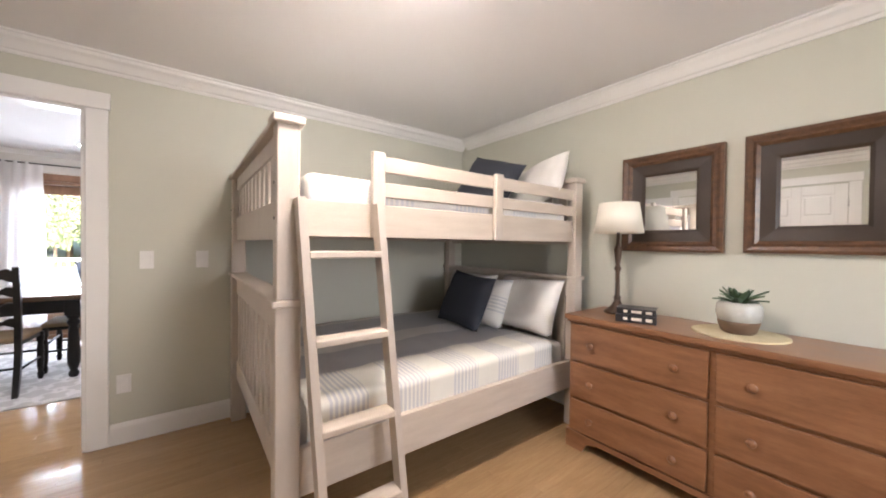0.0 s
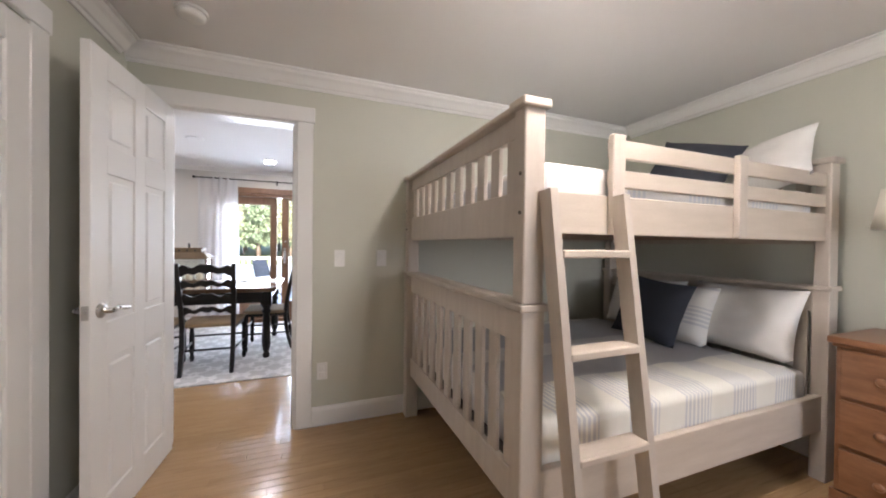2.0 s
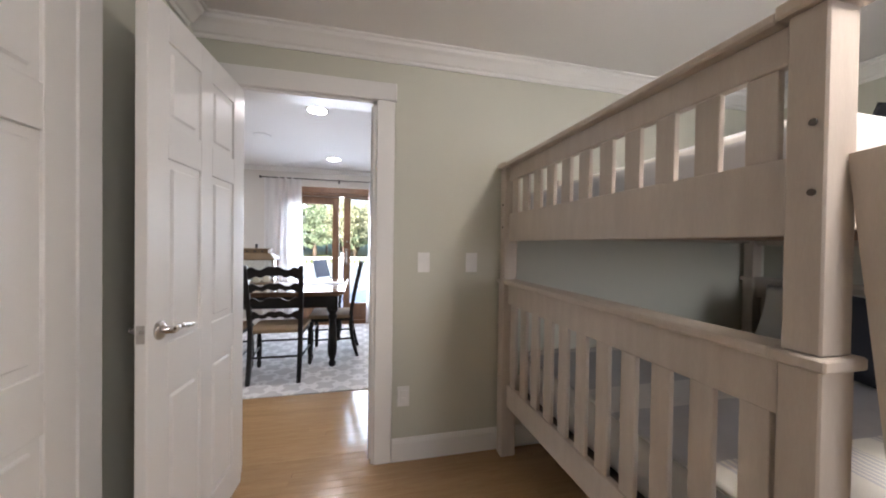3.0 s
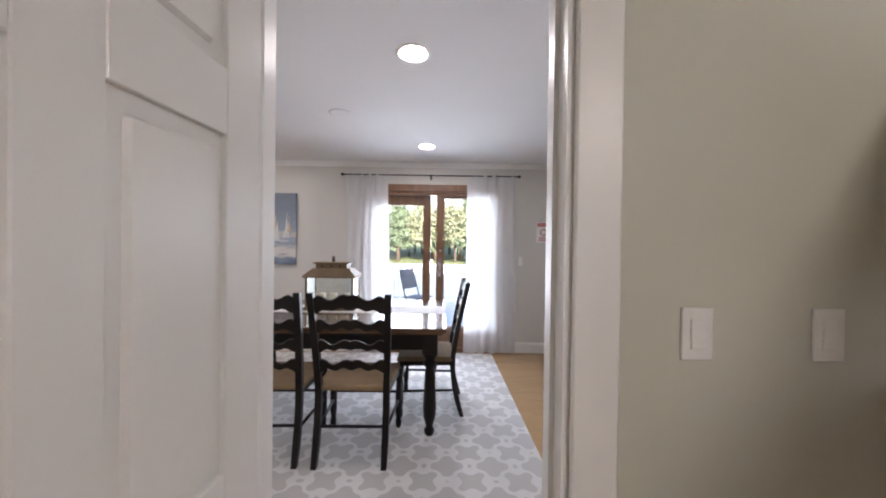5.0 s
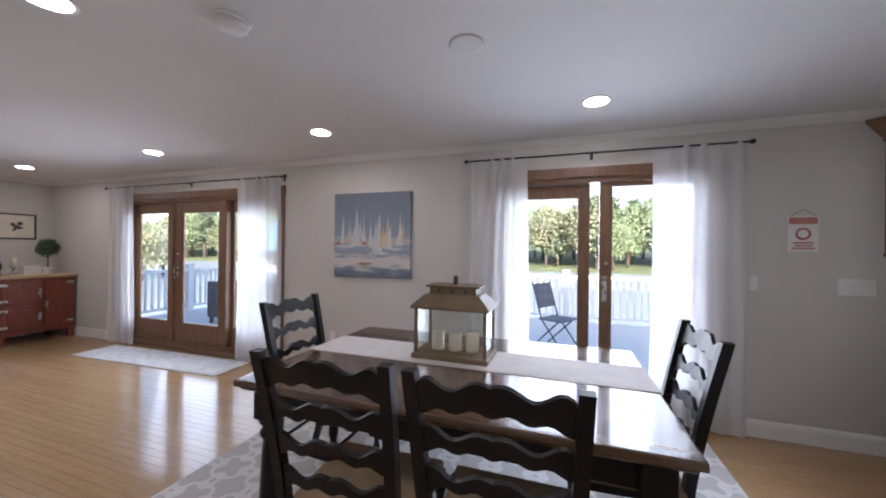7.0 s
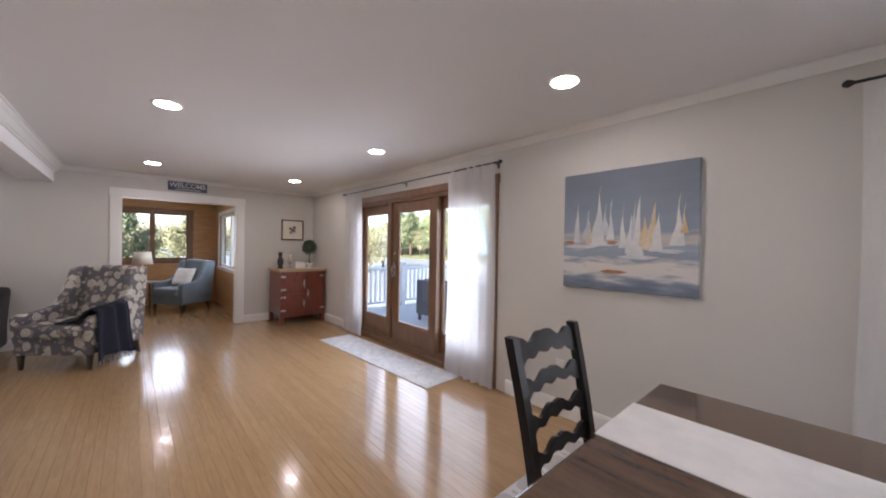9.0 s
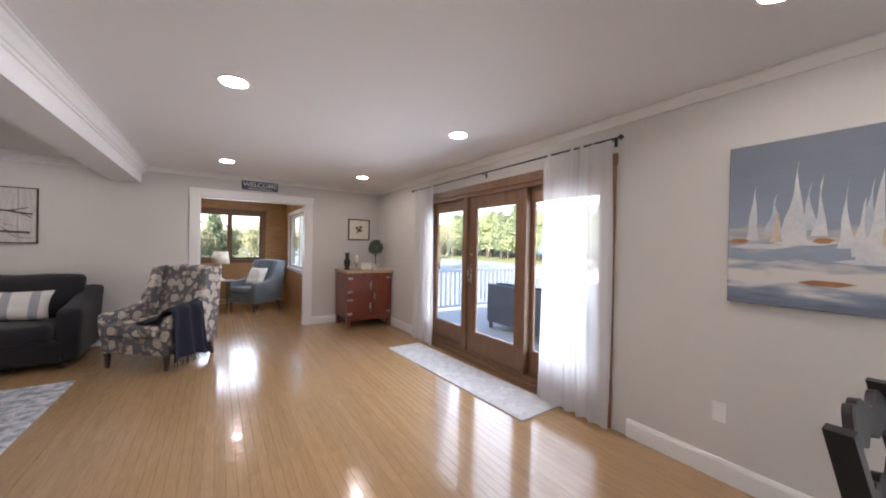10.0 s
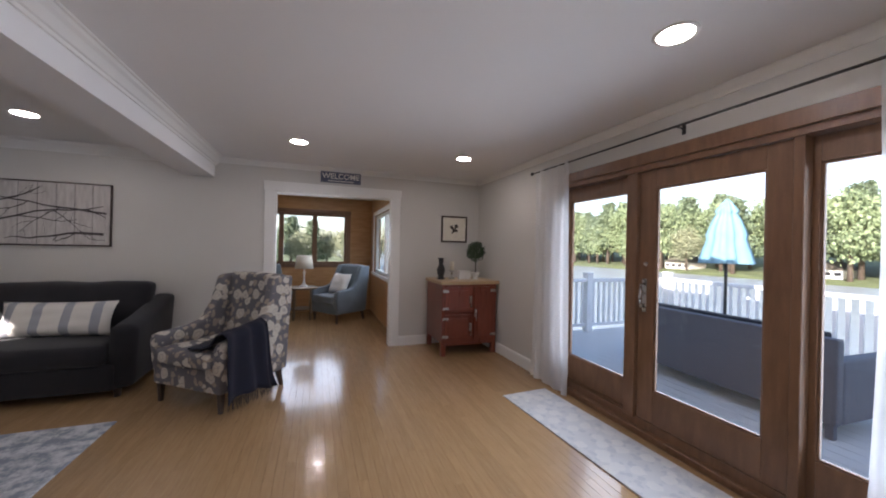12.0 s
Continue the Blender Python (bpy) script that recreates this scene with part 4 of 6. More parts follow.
def succulent(m):
    d = thing("potted_plant", "green succulent in a two-tone glazed pot", "plant", m)
    part("pot", turned([(0.055, 0.045), (0.082, 0.06), (0.092, 0.10), (0.088, 0.14), (0.076, 0.155), (0.068, 0.152), (0.068, 0.135)], 24), M_POT, d, "grey glazed pot wall")
    part("pot_foot", turned([(0.058, 0), (0.07, 0.01), (0.083, 0.05), (0.0835, 0.062)], 24), M_CLAY, d, "brown unglazed pot foot")
    part("soil", turned([(0.068, 0.135), (0.068, 0.14)], 20), M_CLAY, d)
    rng = random.Random(3)
    for k in range(26):
        a, el = k * 2.4, 0.35 + 0.9 * (k / 26)
        ln = rng.uniform(0.07, 0.12) * (1.25 - 0.4 * k / 26)
        bm, g = bmesh.new(), []
        for i in range(6):
            t = i / 5
            w = 0.017 * math.sin(math.pi * (0.18 + 0.82 * t)) + 0.001
            r, zz = 0.012 + ln * t * math.cos(el), 0.145 + ln * t * math.sin(el) - 0.03 * t * t * (1 - el / 1.6)
            g.append([bm.verts.new((r, s * w, zz + o)) for s, o in ((-1, 0.004), (0, -0.003), (1, 0.004), (0, 0.004))])
        for p, q in zip(g, g[1:]):
            for i in range(4):
                bm.faces.new((p[i], p[(i + 1) % 4], q[(i + 1) % 4], q[i])).smooth = True
        bmesh.ops.transform(bm, matrix=Matrix.Rotation(a, 4, "Z"), verts=bm.verts)
        part("leaf", bm, M_LEAF, d)


succulent(pose(2.20, 0.49, 0.838))

# bedroom ceiling lamp
bl = thing("ceiling_lamp", "round frosted flush ceiling lamp, lit", "ceiling light", pose(0.55, 1.0, CEIL))
part("base", turned([(0.16, 0), (0.16, -0.02), (0.15, -0.025)], 28), M_STEEL, bl)
part("dome", turned([(0.15, -0.025), (0.145, -0.05), (0.11, -0.08), (0.05, -0.095), (0.005, -0.098)], 28), glow("frosted_lamp_glass", (1.0, 0.92, 0.81), 21.0), bl, "glowing frosted dome")

# ---- dining things ----
M_EBONY = mat("ebonised_wood", (0.012, 0.0095, 0.0085), (0.007, 0.006, 0.0055), 0.36, 6, 70, 0.12, spec=0.28)
M_WALNUT = mat("walnut_table_top", (0.13, 0.075, 0.042), (0.075, 0.042, 0.024), 0.16, 4, 40, 0.06, stretch=(1, 8, 8), coat=0.5)
M_SEAT = mat("tan_woven_seat", (0.30, 0.21, 0.12), (0.22, 0.15, 0.085), 0.9, 12, 300, 0.5)
M_RUNNER = mat("white_table_runner", (0.76, 0.74, 0.71), (0.62, 0.61, 0.60), 0.9, 9, 400, 0.3)
M_LANTERN = mat("weathered_lantern_wood", (0.21, 0.145, 0.08), (0.135, 0.09, 0.05), 0.55, 10, 120, 0.3)
M_WAX = mat("ivory_wax", (0.80, 0.74, 0.60), None, 0.5, 5, 100, 0.05)
M_CABINET = mat("stained_maple_cabinet", (0.19, 0.10, 0.045), (0.12, 0.062, 0.028), 0.35, 4, 50, 0.1, stretch=(6, 6, 1), coat=0.15)
M_GRANITE = mat("black_granite", (0.02, 0.02, 0.022), (0.05, 0.05, 0.05), 0.12, 120, 300, 0.0)
M_LEATHER = mat("black_leather", (0.011, 0.010, 0.010), None, 0.4, 20, 250, 0.3, spec=0.3)


def trellis(name, light, dark, k):
    """A woven rug with a two-tone trellis."""
    m = mat(name, light, tuple(v * 0.9 for v in light), 0.95, 5, 260, 0.6)
    n, l = m.node_tree.nodes, m.node_tree.links
    tc, sp = n.new("ShaderNodeTexCoord"), n.new("ShaderNodeSeparateXYZ")
    nz = n.new("ShaderNodeTexNoise")
    nz.inputs["Scale"].default_value = 2.2
    l.new(tc.outputs["Object"], nz.inputs["Vector"]), l.new(tc.outputs["Object"], sp.inputs[0])

    def f(op, *a):
        q = n.new("ShaderNodeMath")
        q.operation = op
        for i, v in enumerate(a):
            if isinstance(v, (int, float)):
                q.inputs[i].default_value = v
            else:
                l.new(v, q.inputs[i])
        return q.outputs[0]
    x, y = f("MULTIPLY", sp.outputs[0], k), f("MULTIPLY", sp.outputs[1], k)
    a = f("ADD", f("COSINE", x), f("COSINE", y))
    b = f("MULTIPLY", f("COSINE", f("MULTIPLY", x, 2)), f("COSINE", f("MULTIPLY", y, 2)))
    v = f("ABSOLUTE", f("ADD", a, f("MULTIPLY", b, 0.75)))
    v = f("SUBTRACT", v, f("MULTIPLY", f("SUBTRACT", nz.outputs["Fac"], 0.5), 0.9))
    mr = n.new("ShaderNodeMapRange")
    mr.inputs[1].default_value, mr.inputs[2].default_value = 0.50, 0.62
    l.new(v, mr.inputs[0])
    mx = n.new("ShaderNodeMix")
    mx.data_type = "RGBA"
    b0 = n["Principled BSDF"]
    l.new(mr.outputs[0], mx.inputs[0]), l.new(b0.inputs["Base Color"].links[0].from_socket, mx.inputs[6])
    mx.inputs[7].default_value = (*dark, 1)
    l.new(mx.outputs[2], b0.inputs["Base Color"])
    return m


def rug(x0, x1, y0, y1, material, label, rz=0):
    ob = tagged(link("rug", solid(-(x1 - x0) / 2, -(y1 - y0) / 2, 0.0, (x1 - x0) / 2, (y1 - y0) / 2, 0.009, 0.003), material), label, "rug")
    ob.matrix_world = pose((x0 + x1) / 2, (y0 + y1) / 2, 0.0005, 0, 0, rz)
    return ob


rug(-3.20, -0.10, 3.93, 6.40, trellis("trellis_rug", (0.68, 0.665, 0.645), (0.47, 0.455, 0.44), 23.0), "grey and ivory trellis rug under the dining table")
RZ = 0.0095


def dining_table():
    d = thing("dining_table", "dark farmhouse dining table with a glossy brown top and turned legs", "dining table", pose(-1.60, 5.03, RZ))
    W, D, H = 0.90, 0.585, 0.765
    bm = solid(-W, -D, H - 0.03, W, D, H, 0.008, 2)
    part("tabletop", bm, M_WALNUT, d)
    part("top_edge", solid(-W + 0.02, -D + 0.02, H - 0.05, W - 0.02, D - 0.02, H - 0.03, 0.006), M_WALNUT, d)
    for y in (-D + 0.09, D - 0.115):
        part("apron", solid(-W + 0.15, y, H - 0.17, W - 0.15, y + 0.025, H - 0.05, 0.003), M_EBONY, d)
    for x in (-W + 0.09, W - 0.115):
        part("apron", solid(x, -D + 0.15, H - 0.17, x + 0.025, D - 0.15, H - 0.05, 0.003), M_EBONY, d)
    for sx in (-1, 1):
        for sy in (-1, 1):
            q = turned([(0.024, 0), (0.034, 0.015), (0.036, 0.04), (0.024, 0.06), (0.03, 0.08), (0.043, 0.13), (0.046, 0.20), (0.036, 0.42), (0.03, 0.47), (0.044, 0.49), (0.046, 0.51), (0.032, 0.53), (0.05, 0.555), (0.05, 0.57)], 18)
            box(q, -0.052, -0.052, 0.57, 0.052, 0.052, H - 0.05, 0.004)
            part("leg", q, M_EBONY, d).location = (sx * (W - 0.11), sy * (D - 0.11), 0)
    return d


dining_table()
TZ = RZ + 0.765
bm = bmesh.new()
box(bm, -0.90, -0.17, 0.0, 0.90, 0.17, 0.003)
ob = tagged(link("table_runner", bm, M_RUNNER), "white woven runner laid along the table", "table runner")
ob.matrix_world = pose(-1.60, 5.125, TZ + 0.0005)


def dining_chair():
    """A ladder-back chair: seat along +y, the back at y 0, feet on z 0."""
    d = thing("dining_chair", "black ladder-back dining chair with a tan woven seat", "dining chair", pose(0, 0, 0), "chairs round the table")
    w, sh, h = 0.225, 0.455, 1.035

    def back_y(z):
        return -0.11 * max(0, (z - sh) / (h - sh)) ** 1.25 - 0.11 * max(0, (sh - 0.1 - z) / sh) ** 1.6
    for s in (-1, 1):
        q = bmesh.new()
        zs = [0, 0.12, 0.24, 0.36, 0.455, 0.58, 0.72, 0.86, h]
        rings = []
        for z in zs:
            x, t = s * (w - 0.02 + 0.02 * max(0, (z - sh)) / 0.6), 0.019 if z > 0.1 else 0.016
            rings.append([q.verts.new((x + a * t, back_y(z) + b * t, z)) for a, b in ((-1, -1), (1, -1), (1, 1), (-1, 1))])
        q.faces.new(list(reversed(rings[0]))), q.faces.new(rings[-1])
        for r0, r1 in zip(rings, rings[1:]):
            for i in range(4):
                q.faces.new((r0[i], r0[(i + 1) % 4], r1[(i + 1) % 4], r1[i]))
        part("back_post", q, M_EBONY, d)
        part("front_leg", turned([(0.014, 0), (0.02, 0.02), (0.022, 0.05), (0.016, 0.07), (0.023, 0.12), (0.024, 0.26), (0.018, 0.33), (0.026, 0.35), (0.024, 0.43)], 14, Matrix.Translation((s * (w + 0.01), 0.40, 0))), M_EBONY, d)
        part("side_stretcher", bar((s * (w + 0.008), 0.40, 0.20), (s * (w - 0.02), -0.02, 0.20), 0.010), M_EBONY, d)
        part("seat_rail", beam4(bmesh.new(), (s * (w + 0.005), 0.40, 0.42), (s * (w - 0.022), 0.01, 0.42), 0.02, 0.05, up=(0, 0, 1)), M_EBONY, d)
    part("front_stretcher", bar((-w, 0.40, 0.26), (w, 0.40, 0.26), 0.010), M_EBONY, d)
    part("back_stretcher", bar((-w + 0.02, back_y(0.22), 0.22), (w - 0.02, back_y(0.22), 0.22), 0.010), M_EBONY, d)
    for k, (z, hh, top) in enumerate(((0.965, 0.058, 0.062), (0.835, 0.038, 0.046), (0.71, 0.036, 0.042), (0.585, 0.036, 0.040))):
        n, up, lo = 28, [], []
        for i in range(n + 1):
            u = 2 * i / n - 1
            crest = top * (math.cos(u * math.pi / 2) ** 0.8) * (1 + 0.12 * math.cos(u * 9))
            scal = 0.018 * math.sin(abs(u) * 9.4) * (0.4 + abs(u))
            up.append((u * (w - 0.012), hh * 0.45 + crest * 0.55 + scal))
            lo.append((u * (w - 0.012), -hh * 0.5 + 0.030 * (0.45 - u * u) * (1 if k else 1.1) - 0.008 * math.cos(u * 14)))
        q = extrude(up + lo[::-1], 0.016)
        for v in q.verts:
            v.co.y += 0.018 * (v.co.x / w) ** 2 - 0.018
        t = math.degrees(math.atan2(-(back_y(z + 0.05) - back_y(z - 0.05)), 0.1))
        bmesh.ops.transform(q, matrix=Matrix.Translation((0, back_y(z), z)) @ pose(0, 0, 0, t), verts=q.verts)
        part("slat", q, M_EBONY, d)
    q = bmesh.new()
    box(q, -w + 0.0, 0.0, 0.425, w, 0.43, 0.462, 0.014, 3)
    for v in q.verts:
        v.co.x *= 1 + 0.08 * v.co.y / 0.43
        v.co.z += 0.012 * max(0, 1 - (v.co.x / w) ** 2) * math.sin(math.pi * min(1, max(0, v.co.y / 0.43)))
    part("seat", q, M_SEAT, d, "tan woven rush seat")
    return d


ch = dining_chair()
ch.matrix_world = pose(-1.27, 4.25, RZ, 0, 0, 0)
for x, y, a in ((-1.80, 4.25, 2), (-2.665, 5.10, -90), (-0.64, 5.03, 90)):
    copy_thing(ch, pose(x, y, RZ, 0, 0, a))


def lantern(m):
    d = thing("lantern", "weathered wooden lantern with glass sides and three candles", "lantern", m)
    a, b, h = 0.20, 0.12, 0.27
    part("base", solid(-a - 0.012, -b - 0.012, 0, a + 0.012, b + 0.012, 0.028, 0.004), M_LANTERN, d)
    for x in (-a, a - 0.016):
        for y in (-b, b - 0.016):
            part("corner_post", solid(x, y, 0.028, x + 0.016, y + 0.016, h, 0.002), M_LANTERN, d)
    q = bmesh.new()
    box(q, -a - 0.018, -b - 0.018, h, a + 0.018, b + 0.018, h + 0.018, 0.003)
    part("roof_plate", q, M_LANTERN, d)
    q = bmesh.new()
    r = [[q.verts.new((sx * (a + 0.014) * k, sy * (b + 0.014) * kk, z)) for sx, sy in ((-1, -1), (1, -1), (1, 1), (-1, 1))] for k, kk, z in ((1, 1, h + 0.018), (0.72, 0.62, h + 0.075))]
    q.faces.new(r[1])
    for i in range(4):
        q.faces.new((r[0][i], r[0][(i + 1) % 4], r[1][(i + 1) % 4], r[1][i]))
    part("roof", q, M_LANTERN, d)
    part("vent_box", solid(-a * 0.66, -b * 0.55, h + 0.075, a * 0.66, b * 0.55, h + 0.115, 0.002), M_LANTERN, d)
    part("vent_cap", solid(-a * 0.76, -b * 0.66, h + 0.115, a * 0.76, b * 0.66, h + 0.127, 0.003), M_LANTERN, d)
    for x in (-0.075, 0, 0.075):
        for y in (-b * 0.55 - 0.001, b * 0.55 + 0.001):
            part("vent_hole", turned([(0.009, -0.001), (0.009, 0.001)], 12, Matrix.Translation((x, y, h + 0.095)) @ pose(0, 0, 0, 90)), M_IRON, d, "dark vent hole")
        part("candle", turned([(0.034, 0.028), (0.036, 0.04), (0.036, 0.125), (0.03, 0.13), (0.01, 0.124)], 18, Matrix.Translation((x * 1.35, 0, 0))), M_WAX, d, "ivory pillar candle")
    part("handle", turned([(0.008, 0), (0.014, 0.01), (0.014, 0.045), (0.004, 0.052)], 12, Matrix.Translation((0, 0, h + 0.127))), M_IRON, d)
    for y in (-b + 0.006, b - 0.010):
        part("pane", solid(-a + 0.016, y, 0.03, a - 0.016, y + 0.003, h), M_GLASS, d).visible_shadow = False
    for x in (-a + 0.006, a - 0.010):
        part("pane", solid(x, -b + 0.016, 0.03, x + 0.003, b - 0.016, h), M_GLASS, d).visible_shadow = False


lantern(pose(-1.665, 5.14, TZ + 0.0045))


# ---- pictures on the north wall ----
def sail_painting():
    d = thing("painting", "unframed canvas painting of white sailboats on blue-grey water", "painting", pose(-2.985, YF, 1.515))
    w, h = 0.45, 0.44
    m = mat("painted_sea", (0.33, 0.40, 0.47), (0.20, 0.27, 0.34), 0.6, 5, 60, 0.4, stretch=(0.7, 1, 4))
    n, l = m.node_tree.nodes, m.node_tree.links
    tc, sp, rp, mx, nz = n.new("ShaderNodeTexCoord"), n.new("ShaderNodeSeparateXYZ"), n.new("ShaderNodeValToRGB"), n.new("ShaderNodeMix"), n.new("ShaderNodeTexNoise")
    mp, ad, mr = n.new("ShaderNodeMapping"), n.new("ShaderNodeMath"), n.new("ShaderNodeMapRange")
    mp.inputs["Scale"].default_value = (3, 1, 14)
    nz.inputs["Scale"].default_value = 1.6
    l.new(tc.outputs["Object"], sp.inputs[0]), l.new(tc.outputs["Object"], mp.inputs[0]), l.new(mp.outputs[0], nz.inputs["Vector"])
    mr.inputs[1].default_value, mr.inputs[2].default_value = -0.44, 0.44
    l.new(sp.outputs[2], mr.inputs[0])
    ad.operation = "MULTIPLY_ADD"
    ad.inputs[1].default_value = 0.22
    l.new(nz.outputs["Fac"], ad.inputs[0]), l.new(mr.outputs[0], ad.inputs[2])
    e = rp.color_ramp.elements
    e[0].position, e[0].color = 0.14, (0.13, 0.16, 0.21, 1)
    e[1].position, e[1].color = 1.0, (0.16, 0.19, 0.235, 1)
    for p, c in ((0.20, (0.22, 0.27, 0.34, 1)), (0.25, (0.60, 0.58, 0.55, 1)), (0.33, (0.62, 0.59, 0.54, 1)), (0.38, (0.25, 0.30, 0.37, 1)), (0.46, (0.28, 0.34, 0.42, 1)), (0.52, (0.50, 0.47, 0.42, 1)), (0.60, (0.24, 0.29, 0.36, 1))):
        q = e.new(p)
        q.color = c
    l.new(ad.outputs[0], rp.inputs[0])
    l.new(rp.outputs[0], n["Principled BSDF"].inputs["Base Color"])
    part("canvas", solid(-w, -0.038, -h, w, -0.002, h, 0.003), m, d)
    cols = {"w": mat("sail_white", (0.70, 0.69, 0.66), (0.46, 0.49, 0.52), 0.6, 5, 60, 0.4, low=0.32, high=0.66), "o": mat("sail_ochre", (0.52, 0.33, 0.12), (0.66, 0.58, 0.46), 0.6, 11, 60, 0.5),
            "b": mat("sail_blue", (0.34, 0.41, 0.49), (0.56, 0.58, 0.58), 0.6, 9, 60, 0.5), "r": mat("hull_red", (0.30, 0.09, 0.04), (0.40, 0.24, 0.12), 0.6, 14)}

    def stroke(nm, pts, c, k):
        part(nm, extrude(pts, 0.0012, Matrix.Translation((0, -0.0388 - 0.0003 * k, 0))), cols[c], d)
    boats = ((-0.25, -0.06, 0.22, 0.05, "b"), (-0.12, -0.04, 0.24, 0.05, "b"), (0.08, -0.10, 0.30, 0.06, "b"), (0.20, -0.14, 0.32, 0.10, "o"), (-0.24, -0.10, 0.16, 0.03, "o"), (-0.335, -0.09, 0.30, 0.045, "w"),
             (-0.165, -0.10, 0.43, 0.075, "w"), (-0.08, -0.07, 0.30, 0.035, "w"), (0.005, -0.13, 0.34, 0.04, "w"), (0.055, -0.17, 0.28, 0.05, "w"), (0.105, -0.19, 0.42, 0.075, "w"), (0.225, -0.15, 0.26, 0.07, "w"),
             (0.145, -0.12, 0.25, 0.05, "o"), (0.345, -0.11, 0.34, 0.055, "w"), (0.375, -0.03, 0.20, 0.03, "o"))
    for k, (x, zb, ht, ww, c) in enumerate(boats):
        n, left, right = 7, [], []
        for i in range(n):
            t = i / n
            left.append((x - ww * (1 - t) ** 1.4 * (0.85 + 0.2 * math.sin(9 * t + 2 * k)), zb + ht * t)), right.append((x + ww * (1 - t) ** 1.9 * 0.55 + 0.006 * math.sin(5 * t + k), zb + ht * t))
        stroke("sail", left + [(x + 0.006, zb + ht)] + right[::-1], c, k)
    for k, (x, z, ww, c) in enumerate(((-0.40, -0.095, 0.05, "r"), (-0.30, -0.125, 0.14, "w"), (-0.13, -0.105, 0.13, "w"), (-0.07, -0.095, 0.04, "r"), (0.10, -0.195, 0.14, "w"), (0.30, -0.15, 0.08, "b"), (-0.06, -0.305, 0.10, "r"))):
        stroke("hull", [(x - ww, z), (x - ww * 0.4, z + 0.016), (x + ww * 0.5, z + 0.013), (x + ww, z + 0.004), (x + ww * 0.4, z - 0.013), (x - ww * 0.5, z - 0.011)], c, 16 + k)


sail_painting()
sg = thing("wall_sign", "small red and white metal sign hung on a wire", "sign", pose(0.545, YF, 1.515))
M_SIGNRED = mat("faded_red_enamel", (0.45, 0.10, 0.09), (0.55, 0.25, 0.22), 0.5, 12, 100, 0.2)
part("plate", solid(-0.088, -0.006, -0.13, 0.088, -0.002, 0.13, 0.002), M_PLATE, sg)
part("border", solid(-0.08, -0.0075, 0.07, 0.08, -0.0055, 0.12), M_SIGNRED, sg)
part("emblem", turned([(0.045, -0.001), (0.045, 0.001), (0.03, 0.001), (0.03, -0.001)], 20, Matrix.Translation((0, -0.0068, 0.0)) @ pose(0, 0, 0, 90)), M_SIGNRED, sg)
for z, q in ((-0.065, 0.06), (-0.085, 0.05), (-0.105, 0.065)):
    part("lettering", solid(-q, -0.0075, z - 0.006, q, -0.0055, z + 0.006), M_SIGNRED, sg, "unreadable line of red lettering")
part("wire", rod(bar((-0.07, -0.004, 0.128), (0, -0.004, 0.18), 0.0015, seg=5), (0, -0.004, 0.18), (0.07, -0.004, 0.128), 0.0015, seg=5), M_IRON, sg)

